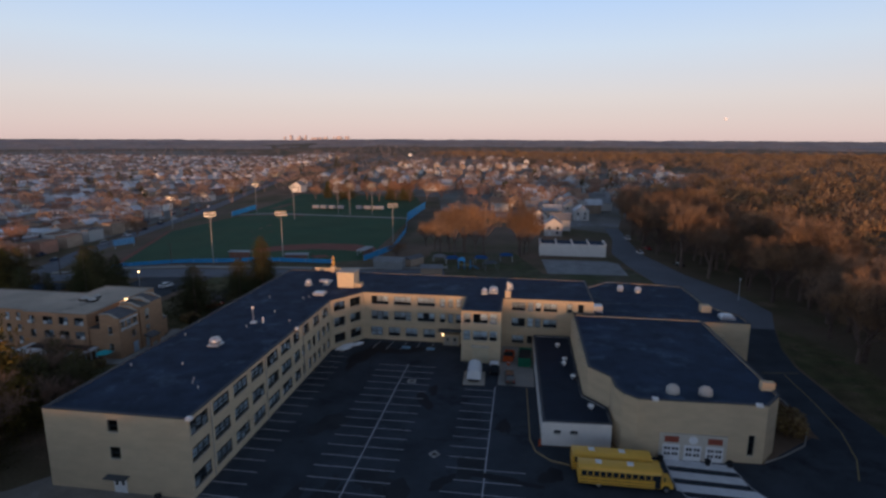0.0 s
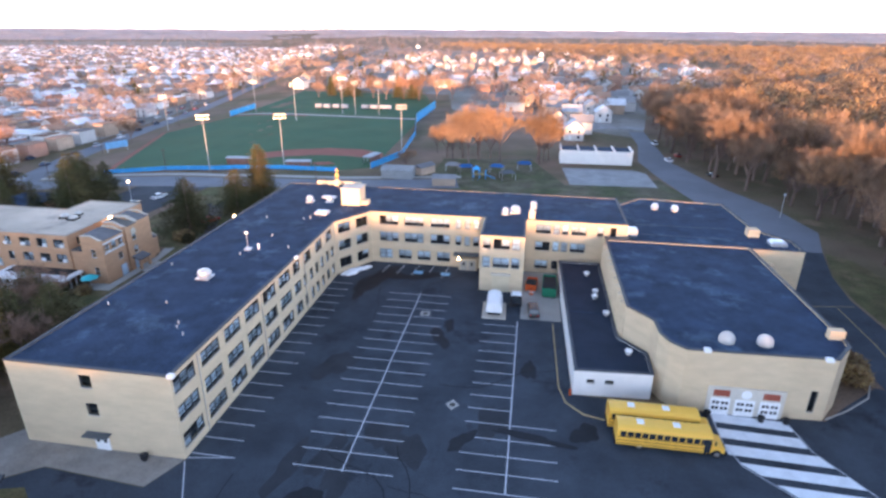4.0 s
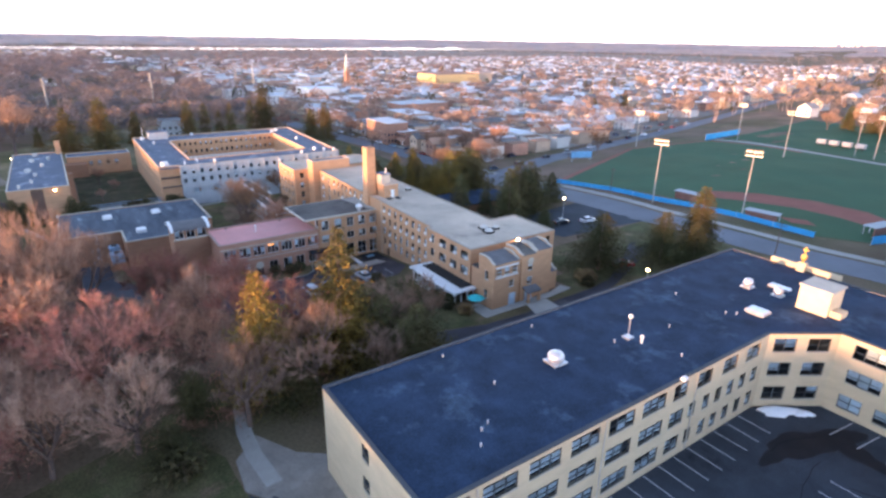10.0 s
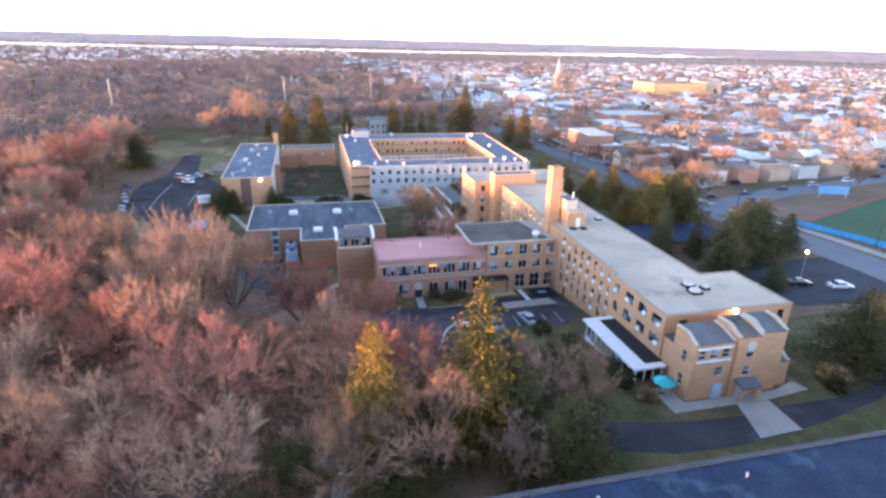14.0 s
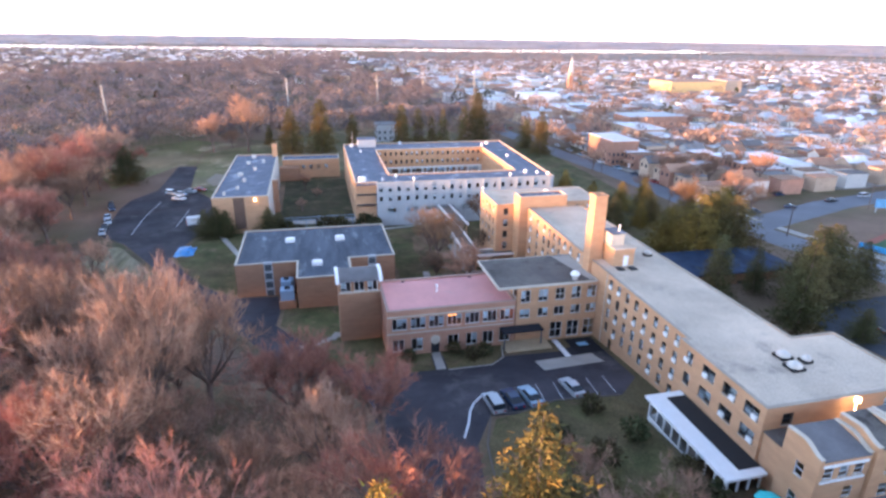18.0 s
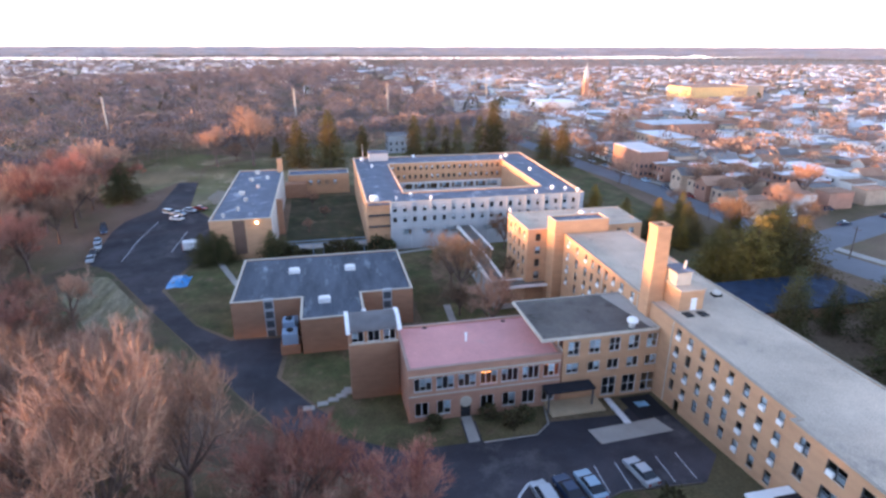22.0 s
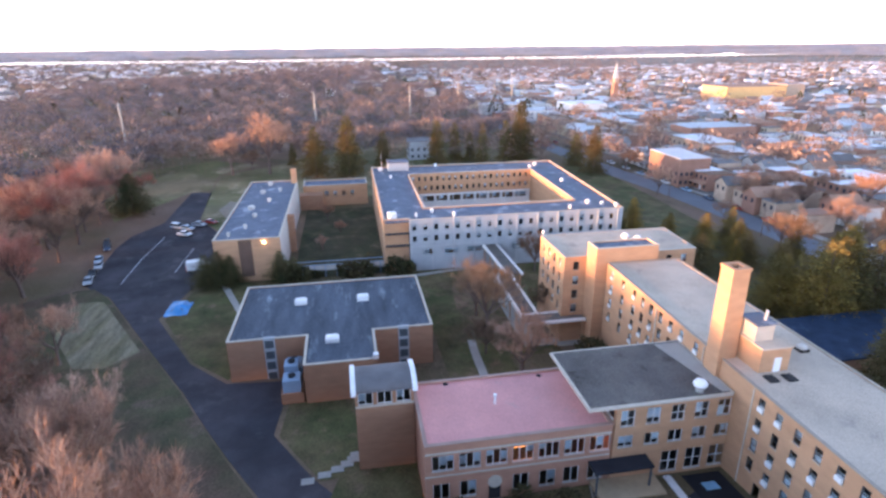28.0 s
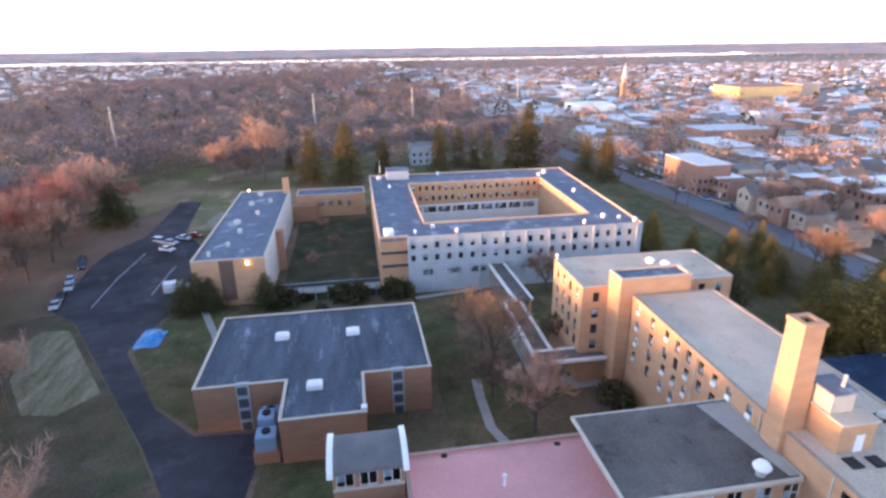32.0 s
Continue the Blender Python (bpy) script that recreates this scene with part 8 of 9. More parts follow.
flat_block("garage_row", 12.5, 196, 37.5, 205, 4.2, M_WHITEW, M_ROOF_D, "long white garage building with dark roof panels", 5)
gf = thing("garage_parapet", "white parapet walls between the garage roofs", "parapet")
for i in range(5):
    part("parapet_wall", Geo().box(12.4 + 6.2 * i, 195.6, 4.5, 12.9 + 6.2 * i, 205.3, 5.1), M_WHITEW, gf)
part("parapet_wall", Geo().box(12.4, 195.4, 0, 37.6, 195.9, 4.7), M_WHITEW, gf)
ply = thing("playground_set", "blue and yellow playground set on bare ground", "playground", at=pose(-14, 168, 0.03))
for sx in (-2, 0, 2):
    for sy in (-1.2, 1.2):
        part("post", Geo().box(sx - 0.08, sy - 0.08, 0, sx + 0.08, sy + 0.08, 3.0), M_BLUE, ply)
part("platform", Geo().box(-2, -1.2, 1.3, 2, 1.2, 1.45), M_YLINE, ply)
part("play_roof", Geo().add([(-2.3, -1.5, 3.0), (0.2, -1.5, 3.0), (0.2, 1.5, 3.0), (-2.3, 1.5, 3.0), (-1.05, 0, 4.2)], [(0, 1, 4), (1, 2, 4), (2, 3, 4), (3, 0, 4), (3, 2, 1, 0)]), M_BLUE, ply)
part("slide", Geo().add([(2, -0.4, 1.4), (2, 0.4, 1.4), (5, 0.4, 0.2), (5, -0.4, 0.2), (2, -0.4, 1.3), (2, 0.4, 1.3), (5, 0.4, 0.1), (5, -0.4, 0.1)], [(0, 1, 2, 3), (7, 6, 5, 4), (0, 3, 7, 4), (1, 5, 6, 2), (3, 2, 6, 7)]), M_BLUE, ply)
M_NAVY = mat("navy_canvas", (0.02, 0.09, 0.24), 0.7, 0.2)
for q, tr, m, word in (((-19, 174), 12, M_NAVY, "navy blue"), ((-9, 176), -8, M_NAVY, "navy blue"), ((-5, 168), 20, M_FRAME, "dark"), ((-24, 176), 0, HR[1], "grey"), ((0, 182), 5, M_NAVY, "navy blue")):
    cn = thing("play_canopy", f"small {word} canopy on posts in the play yard", "canopy", "canopies of the play yard", at=pose(q[0], q[1], 0.03, 0, 0, tr))
    part("canopy_roof", Geo().add([(-2.4, -1.8, 2.3), (2.4, -1.8, 2.3), (2.4, 1.8, 2.3), (-2.4, 1.8, 2.3), (-1.2, 0, 3.2), (1.2, 0, 3.2)], [(0, 1, 5, 4), (2, 3, 4, 5), (1, 2, 5), (3, 0, 4), (3, 2, 1, 0)]), m, cn)
    for sx in (-2.2, 2.2):
        for sy in (-1.6, 1.6):
            part("post", Geo().tube((sx, sy, 0), (sx, sy, 2.3), 0.06, 0.06, 5), M_METAL, cn)
for q in ((-24, 158, 6), (-33, 172, 60)):
    b = thing("storage_shed", "low grey storage shed behind the school", "shed", at=pose(q[0], q[1], 0, 0, 0, q[2]))
    part("wall", Geo().box(-3.5, -2, 0, 3.5, 2, 2.4), HB[1], b)
    part("roof", Geo().add([(-3.8, -2.3, 2.4), (3.8, -2.3, 2.4), (3.8, 2.3, 2.4), (-3.8, 2.3, 2.4), (-3.8, 0, 3.4), (3.8, 0, 3.4)], [(0, 1, 5, 4), (2, 3, 4, 5), (1, 2, 5), (3, 0, 4), (3, 2, 1, 0)]), HR[1], b)
flat_block("corner_block", -293, 163, -270, 176, 11.0, HB[0], HR[0], "three-storey brick corner block with silver roof", 6)
flat_block("apartment_block", -345, 205, -318, 222, 8.0, HB[1], HR[0], "brick apartment block with silver roof", 6)
flat_block("white_hall", -512, 204, -485, 234, 10.5, M_WHITEW, HR[0], "white flat-roofed hall in the town", 8)
flat_block("white_hall", -505, 162, -480, 197, 7.0, M_WHITEW, HR[0], "long white flat-roofed hall", 8)
flat_block("pale_store", -470, 206, -450, 252, 5.5, HB[1], HR[0], "long low store with silver roof", 9)
flat_block("brick_works", -376, 222, -356, 262, 9.5, HB[0], HR[0], "long brick works with pale flat roof", 9)
flat_block("brick_works", -400, 266, -376, 292, 8.0, HB[0], HR[2], "brown brick works with flat roof", 6)
flat_block("yellow_block", -575, 372, -538, 432, 16.0, mat("sunlit_yellow_brick", (0.62, 0.44, 0.22), 0.9, 0.2), HR[2], "tall yellow brick block in the town", 9)
flat_block("grey_block", -566, 434, -540, 452, 17.0, HB[1], HR[1], "grey-tan block beside the yellow one", 4)
ct = thing("church_tower", "slim brown brick church tower with pointed spire", "tower", at=pose(-586, 289, g(-586, 289)))
part("shaft", Geo().box(-2.2, -2.2, -1, 2.2, 2.2, 19), HB[0], ct)
part("belfry", Geo().box(-1.7, -1.7, 19, 1.7, 1.7, 23), HB[1], ct, "paler belfry stage")
part("spire", Geo().add([(-1.9, -1.9, 23), (1.9, -1.9, 23), (1.9, 1.9, 23), (-1.9, 1.9, 23), (0, 0, 38)], [(0, 1, 4), (1, 2, 4), (2, 3, 4), (3, 0, 4), (3, 2, 1, 0)]), HB[2], ct)
flat_block("low_garage", -153, 108, -139, 138, 4.4, M_BROWN, M_ROOF_D, "low garage with dark roof and pale edge", 5)
flat_block("white_gable_house", -360, 66, -348, 78, 9.0, M_PANEL, HR[1], "pale grey mansion behind the evergreens", 4)

# far woods and street trees of the town
pts = []
for i in range(9500):
    a, dist = frng.uniform(-30, 118), 300 + 3600 * frng.random() ** 1.6
    x, y = -math.sin(radians(a)) * dist - 40, math.cos(radians(a)) * dist + 20
    if in_field(x, y) or x > 40 and y < 400:
        continue
    if math.hypot(x + 40, y - 20) < 900 and frng.random() < 0.42:
        continue
    pts.append((x, y))
for i in range(3600):
    a, dist = frng.uniform(62, 118), 850 + 1500 * frng.random()
    pts.append((-math.sin(radians(a)) * dist - 40, math.cos(radians(a)) * dist + 20))
far_wood("town_trees", [q for q in pts if math.hypot(q[0] + 40, q[1] - 20) > 900], M_TWIGW, "leafless trees of the far town", n=30, h=12, w=4.6, seed=5, fine=0.8)
far_wood("street_trees", [q for q in pts if math.hypot(q[0] + 40, q[1] - 20) <= 900], M_TWIGT, "leafless trees among the town houses", n=120, h=13.0, w=5.2, seed=15, fine=0.5, vary=0.4)
pts = [(-math.sin(radians(a)) * d - 40, math.cos(radians(a)) * d) for a, d in ((frng.uniform(-20, 110), 380 + 900 * frng.random()) for i in range(260))]
far_wood("town_evergreens", [p for p in pts if not in_field(*p)], M_PINE, "dark evergreens among the town houses", n=70, h=13, w=3.4, seed=6, conif=True)
# woods south of the grounds, behind the camera, that hold the low sun off
pts = scatter([(-205, -112), (240, -112), (240, -165), (-205, -165)], 5.0, frng)
far_wood("south_wood", [q for q in pts if q[0] > -62], M_TWIGF, "dense tall leafless wood south of the school", n=110, h=19.8, w=5.5, seed=7, vary=0.05)
far_wood("south_wood", [q for q in pts if q[0] <= -62], M_TWIGF, "dense leafless wood south of the convent grounds", n=110, h=18.0, w=5.5, seed=9, vary=0.06)
far_wood("south_thicket", pts, M_TWIGF, "leafless undergrowth of the wood south of the grounds", n=70, h=10.5, w=5.0, seed=8, vary=0.15)
# river and the shore beyond it
M_WATER = mat("river_water", (0.25, 0.27, 0.3), 0.12, 0.05, 0.01, 0.2, 0.05)
drape("river", [(-2400, -1500), (-2330, -300), (-2280, 240), (-2250, 1100), (-2300, 2300), (-2640, 2400), (-2620, 1100), (-2700, 200), (-2720, -600), (-2800, -1600)], M_WATER, 0.6, step=4000, label="wide bright river in the distance", category="river")
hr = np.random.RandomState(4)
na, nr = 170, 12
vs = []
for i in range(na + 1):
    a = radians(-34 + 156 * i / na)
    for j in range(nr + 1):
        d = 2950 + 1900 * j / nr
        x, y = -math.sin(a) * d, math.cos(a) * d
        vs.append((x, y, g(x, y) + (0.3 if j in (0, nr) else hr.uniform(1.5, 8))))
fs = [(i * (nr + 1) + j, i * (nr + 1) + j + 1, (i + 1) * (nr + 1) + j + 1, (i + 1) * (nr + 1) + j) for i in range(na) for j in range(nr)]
# the hills' base colour is paled to hold the haze of distance
tagged(part("far_hills", Geo().add(vs, fs), islands(mat("hazed_far_hills", (0.30, 0.25, 0.25), 0.95, 0.35, 0.004, 0.03, 0.0, tint=(0.37, 0.275, 0.24)))), "low wooded hills on the horizon, distance haze in their colour", "hills", kind="structure")

# ================================================================ vehicles and small things
M_TYRE = M_BLACK
M_RIM = mat("wheel_rim", (0.35, 0.35, 0.36), 0.35, 0.1, 3, 10, 0.0, metal=0.7)
M_CARGLASS = mat("car_glass", (0.03, 0.035, 0.042), 0.06, 0.05, 1, 5, 0.0)
M_LIGHTW = mat("headlamp_glass", (0.7, 0.7, 0.68), 0.15, 0.05, 1, 5, 0.0)
M_LIGHTR = mat("tail_lamp_red", (0.35, 0.02, 0.02), 0.25, 0.05, 1, 5, 0.0)
WHEEL = {}


def wheel(parent, x, y, r, w):
    if (r, w) not in WHEEL:
        WHEEL[(r, w)] = (Geo().lathe(0, 0, [(r * 0.7, -w / 2), (r * 0.95, -w / 2), (r, -w * 0.3), (r, w * 0.3), (r * 0.95, w / 2), (r * 0.7, w / 2)], 14).mesh("wheel", M_TYRE, True), Geo().lathe(0, 0, [(r * 0.6, -w / 2 - 0.01), (r * 0.6, w / 2 + 0.01)], 10).mesh("rim", M_RIM))
    t = part("wheel", WHEEL[(r, w)][0], None, parent, at=pose(x, y, r, 90))
    part("rim", WHEEL[(r, w)][1], None, t)


def hull(prof, w, taper=0.0, top=None):
    """A body from a side outline (x, z) of width w; points above top draw in by taper."""
    ge = Geo()
    n = len(prof)
    wd = [w / 2 - (taper if top is not None and z > top else 0) for x, z in prof]
    vs = [(x, -wd[i], z) for i, (x, z) in enumerate(prof)] + [(x, wd[i], z) for i, (x, z) in enumerate(prof)]
    fs = [tuple(range(n)), tuple(reversed(range(n, 2 * n)))] + [(i, n + i, n + (i + 1) % n, (i + 1) % n) for i in range(n)]
    return ge.add(vs, fs)


CARM = {}


def car(x, y, turn, paint, word, kind="sedan", z=None, group="parked cars"):
    c = thing("car", f"{word} {'estate car' if kind == 'van' else 'saloon car'} parked on asphalt", "car", group, at=pose(x, y, (g(x, y) if z is None else z) + 0.08, 0, 0, turn))
    if (kind, paint.name) not in CARM:
        h = 1.45 if kind == "sedan" else 1.75
        body = hull([(-2.25, 0.3), (2.2, 0.3), (2.3, 0.5), (2.25, 0.75), (1.15, 0.92), (-1.5 if kind == "sedan" else -2.2, 0.98), (-2.2, 0.92), (-2.3, 0.55)], 1.8)
        if kind == "sedan":
            cab = hull([(1.1, 0.9), (0.45, h), (-0.95, h), (-1.7, 0.95)], 1.66, 0.17, 1.2)
            glass = hull([(1.14, 0.94), (0.5, h - 0.1), (-1.0, h - 0.1), (-1.76, 0.98)], 1.685, 0.155, 1.2)
            roof = Geo().box(-0.95, -0.66, h - 0.09, 0.45, 0.66, h + 0.02, 0.04)
        else:
            cab = hull([(1.2, 0.9), (0.6, h), (-1.95, h), (-2.2, 0.95)], 1.7, 0.14, 1.2)
            glass = hull([(1.24, 0.94), (0.65, h - 0.12), (-2.0, h - 0.12), (-2.24, 1.0)], 1.725, 0.125, 1.2)
            roof = Geo().box(-1.95, -0.7, h - 0.11, 0.6, 0.7, h + 0.02, 0.04)
        CARM[(kind, paint.name)] = (body.mesh("body", paint), glass.mesh("windows", M_CARGLASS), roof.mesh("roof", paint), Geo().box(2.2, -0.8, 0.55, 2.31, -0.45, 0.72).mesh("headlight", M_LIGHTW), Geo().box(-2.32, -0.8, 0.6, -2.24, -0.5, 0.8).mesh("tail_light", M_LIGHTR))
    b, gl, rf, hl, tl = CARM[(kind, paint.name)]
    part("body", b, None, c)
    part("cabin_glass", gl, None, c)
    part("roof", rf, None, c)
    for s in (0, 1.25):
        part("headlight", hl, None, c, at=pose(0, s, 0))
        part("tail_light", tl, None, c, at=pose(0, s, 0))
    for sx in (-1.4, 1.4):
        for sy in (-0.8, 0.8):
            wheel(c, sx, sy, 0.32, 0.2)


PAINTS = {n: mat(n.replace(" ", "_") + "_car_paint", c, 0.25, 0.04, 1, 5, 0.0) for n, c in (("white", (0.75, 0.76, 0.78)), ("silver", (0.42, 0.45, 0.48)), ("dark blue", (0.03, 0.05, 0.10)), ("black", (0.02, 0.02, 0.024)), ("red", (0.30, 0.03, 0.025)), ("pale blue", (0.30, 0.42, 0.52)))}
for x, y, t, p, k in ((-103.2, 53.6, 185, "silver", "van"), (-103.6, 56.5, 186, "dark blue", "sedan"), (-103.8, 59.2, 186, "pale blue", "sedan"), (-104.6, 65.9, 188, "silver", "sedan"),
                      (-253, -18.5, 60, "pale blue", "van"), (-251, -15.2, 60, "pale blue", "sedan"), (-254.5, -12.5, 60, "silver", "sedan"), (-256.5, -9.5, 60, "red", "sedan"), (-245, -14.5, 60, "white", "sedan"), (-236, -33.0, 15, "dark blue", "sedan"), (-239, -34.2, 15, "black", "van"), (-226, -31.6, 15, "pale blue", "sedan"), (-221.5, -30, 15, "silver", "sedan"), (-211, -28.5, 15, "silver", "sedan"), (-216, -29.4, 15, "black", "sedan"),
                      (-103.5, 133, 80, "white", "sedan"), (-107.5, 127, 80, "black", "sedan"), (-75.5, 112.5, 60, "red", "sedan"),
                      (53, 238, 95, "white", "van"), (61.5, 184, 105, "black", "sedan"), (52, 205, 95, "white", "sedan"), (57, 214, 95, "red", "sedan"), (-38.8, 21.2, 20, "black", "sedan"), (4.0, 77.4, 95, "black", "van")):
    car(x, y, t, PAINTS[p], p, k)
for i in range(22):
    y = 172 + i * 9.5 + trng.uniform(-2, 2)
    x = -188 - (y - 172) * 0.16 - 5.0 - (14 if i % 2 else 0)
    nm = trng.choice(list(PAINTS))
    car(x, y, 95, PAINTS[nm], nm, trng.choice(("sedan", "van")), group="cars along the field avenue")
for i in range(14):
    x = -210 - i * 14 + trng.uniform(-3, 3)
    nm = trng.choice(list(PAINTS))
    car(x, 165.5 - max(0, (-230 - x)) * 0.075, 0, PAINTS[nm], nm, "sedan", group="cars along the avenue")


def school_bus(x0, y0):
    """A conventional long school bus, bonnet towards +x."""
    yel = mat("school_bus_yellow", (0.86, 0.47, 0.07), 0.35, 0.06, 0.6, 6, 0.0)
    b = thing("school_bus", "long yellow school bus with black rails, parked", "bus", "parked school buses", at=pose(x0, y0, 0.03))
    L, Hh, w = 10.3, 3.05, 1.22
    prof = [(-w, 0.55), (-w, 2.45), (-w + 0.12, 2.8), (-w + 0.45, 2.99), (0, Hh), (w - 0.45, 2.99), (w - 0.12, 2.8), (w, 2.45), (w, 0.55)]
    n = len(prof)
    ge = Geo().add([(0, y, z) for y, z in prof] + [(L, y, z) for y, z in prof], [(i, i + 1, n + i + 1, n + i) for i in range(n - 1)] + [tuple(reversed(range(n))), tuple(range(n, 2 * n)), (n - 1, 0, n, 2 * n - 1)])
    part("body", ge, yel, b)
    part("bonnet", hull([(L, 0.6), (L + 1.5, 0.6), (L + 1.55, 1.2), (L + 1.35, 1.5), (L, 1.62)], 2.1), yel, b)
    part("grille", Geo().box(L + 1.5, -0.6, 0.75, L + 1.6, 0.6, 1.3), M_BLACK, b)
    part("bumper", Geo().box(L + 1.55, -1.15, 0.45, L + 1.72, 1.15, 0.72), M_BLACK, b)
    part("bumper", Geo().box(-0.18, -1.15, 0.45, 0.0, 1.15, 0.72), M_BLACK, b)
    part("windscreen", Geo().quad((L + 0.012, -1.0, 1.7), (L + 0.012, 1.0, 1.7), (L + 0.012, 1.0, 2.5), (L + 0.012, -1.0, 2.5)), M_CARGLASS, b)
    for s in (-1, 1):
        for i in range(12):
            u = 0.35 + i * 0.8
            part("window", Geo().box(u, min(s * w, s * (w + 0.012)), 1.72, u + 0.66, max(s * w, s * (w + 0.012)), 2.4), M_CARGLASS, b)
        for z in (0.75, 1.15, 1.6):
            part("rub_rail", Geo().box(0.05, min(s * w, s * (w + 0.03)), z, L - 0.1, max(s * w, s * (w + 0.03)), z + 0.07), M_BLACK, b)
        part("mirror", Geo().box(L + 0.35, s * 1.25, 1.7, L + 0.45, s * 1.25 + 0.2, 2.2), M_BLACK, b)
        part("headlight", Geo().box(L + 1.54, s * 0.85 - 0.15, 0.85, L + 1.6, s * 0.85 + 0.15, 1.15), M_LIGHTW, b)
        for u in (2.6, L + 0.7):
            wheel(b, u, s * 1.05, 0.5, 0.3)
    part("door", Geo().box(L - 0.75, -w - 0.02, 0.6, L - 0.05, -w, 2.45), M_CARGLASS, b)
    for u in (2.6, 6.6):
        part("roof_hatch", Geo().box(u - 0.4, -0.4, Hh - 0.05, u + 0.4, 0.4, Hh + 0.1, 0.05), M_WHITE, b)
    return b


school_bus(13.7, 47.0)
school_bus(13.1, 50.0)


def skip_bin(x, y, turn, m, word, l=4.6, w=2.3, h=1.7):
    d = thing("dumpster", f"{word} steel dumpster on the service apron", "dumpster", at=pose(x, y, 0.04, 0, 0, turn))
    part("body", Geo().add([(-l / 2, -w / 2, 0.15), (l / 2, -w / 2, 0.15), (l / 2, w / 2, 0.15), (-l / 2, w / 2, 0.15), (-l / 2 - 0.2, -w / 2, h), (l / 2 + 0.2, -w / 2, h), (l / 2 + 0.2, w / 2, h), (-l / 2 - 0.2, w / 2, h)], [(3, 2, 1, 0), (0, 1, 5, 4), (1, 2, 6, 5), (2, 3, 7, 6), (3, 0, 4, 7)]), m, d)
    part("load", Geo().box(-l / 2, -w / 2 + 0.1, h - 0.5, l / 2, w / 2 - 0.1, h - 0.3), M_BLACK, d)
    for i in range(5):
        u = -l / 2 + l * (i + 0.5) / 5
        for s in (-1, 1):
            part("rib", Geo().box(u - 0.07, min(s * w / 2, s * (w / 2 + 0.08)), 0.2, u + 0.07, max(s * w / 2, s * (w / 2 + 0.08)), h), m, d)
    part("lid", Geo().box(-l / 2 - 0.1, -w / 2, h, 0, w / 2, h + 0.08, 0.03), M_BLACK, d)


skip_bin(6.8, 86.5, 88, mat("green_steel", (0.02, 0.16, 0.09), 0.5, 0.2), "dark green", 5.6, 2.4, 2.0)
skip_bin(3.6, 87.5, 85, mat("orange_steel", (0.55, 0.10, 0.03), 0.5, 0.2), "orange-red", 3.2, 1.9, 1.4)
bar = thing("barrier", "small orange barrel beside the bins", "barrel", at=pose(3.6, 84.6, 0.04))
part("drum", Geo().lathe(0, 0, [(0.35, 0), (0.32, 1.0), (0.2, 1.05)], 10), mat("orange_steel", (0.55, 0.10, 0.03)), bar)
part("band", Geo().lathe(0, 0, [(0.36, 0.5), (0.35, 0.7)], 10), M_WHITE, bar)

# salt trailer with a round white cover, and the tractor beside it
tt = thing("covered_trailer", "white round-topped covered trailer on a pale pad", "trailer", at=pose(-2.6, 77.6, 0.03, 0, 0, 92))
part("pad", Geo().box(-3.4, -2.0, 0, 2.6, 2.0, 0.12, 0.03), M_STONE, tt)
part("chassis", Geo().box(-2.8, -1.0, 0.5, 2.8, 1.0, 0.8), M_BLACK, tt)
n = 10
cov = Geo()
ring = [(1.35 * math.cos(math.pi * i / n), 0.8 + 0.9 * min(1, 2 * math.sin(math.pi * i / n)) + 1.0 * math.sin(math.pi * i / n)) for i in range(n + 1)]
cov.add([(-2.7, y, z) for y, z in ring] + [(2.4, y, z) for y, z in ring], [(i, i + 1, n + 2 + i, n + 1 + i) for i in range(n)] + [tuple(range(n + 1)), tuple(reversed(range(n + 1, 2 * n + 2)))])
part("cover", cov, M_WHITE, tt, "white rounded cover")
for sx in (-1.2, 0.2):
    for sy in (-1.05, 1.05):
        wheel(tt, sx, sy, 0.42, 0.25)
tr = thing("utility_tractor", "grey utility tractor by the loading door", "tractor", at=pose(1.0, 80.2, 0.04, 0, 0, 92))
part("bonnet", Geo().box(0.2, -0.5, 0.6, 2.0, 0.5, 1.35, 0.12), M_PANEL, tr)
part("cab", Geo().box(-1.2, -0.7, 0.7, 0.2, 0.7, 2.3, 0.1), M_CARGLASS, tr)
part("cab_roof", Geo().box(-1.3, -0.8, 2.3, 0.3, 0.8, 2.42, 0.04), M_WHITE, tr)
part("bucket", Geo().box(2.2, -1.0, 0.1, 2.8, 1.0, 0.8, 0.1), M_METAL, tr)
for sx, r_ in ((-0.7, 0.65), (1.5, 0.42)):
    for sy in (-0.85, 0.85):
        wheel(tr, sx, sy, r_, 0.35)


def snow_pile(x, y, rx, ry, h, turn, seed):
    r = np.random.RandomState(seed)
    ge = Geo()
    nr, na = 5, 16
    vs = []
    for i in range(nr + 1):
        t = i / nr
        for k in range(na):
            a = 6.283 * k / na
            f = t * (1 + 0.22 * math.sin(3 * a + seed) + 0.1 * math.sin(7 * a))
            vs.append((rx * f * math.cos(a), ry * f * math.sin(a), h * (1 - t ** 1.6) * (0.8 + 0.4 * r.rand()) - (0.05 if i == nr else 0)))
    fs = [(i * na + k, (i + 1) * na + k, (i + 1) * na + (k + 1) % na, i * na + (k + 1) % na) for i in range(nr) for k in range(na)]
    ob = part("snow_mound", ge.add(vs, fs), M_SNOW, at=pose(x, y, g(x, y) + 0.03, 0, 0, turn), smooth=True)
    tagged(ob, "shrunken pile of old white snow on asphalt", "snow pile")


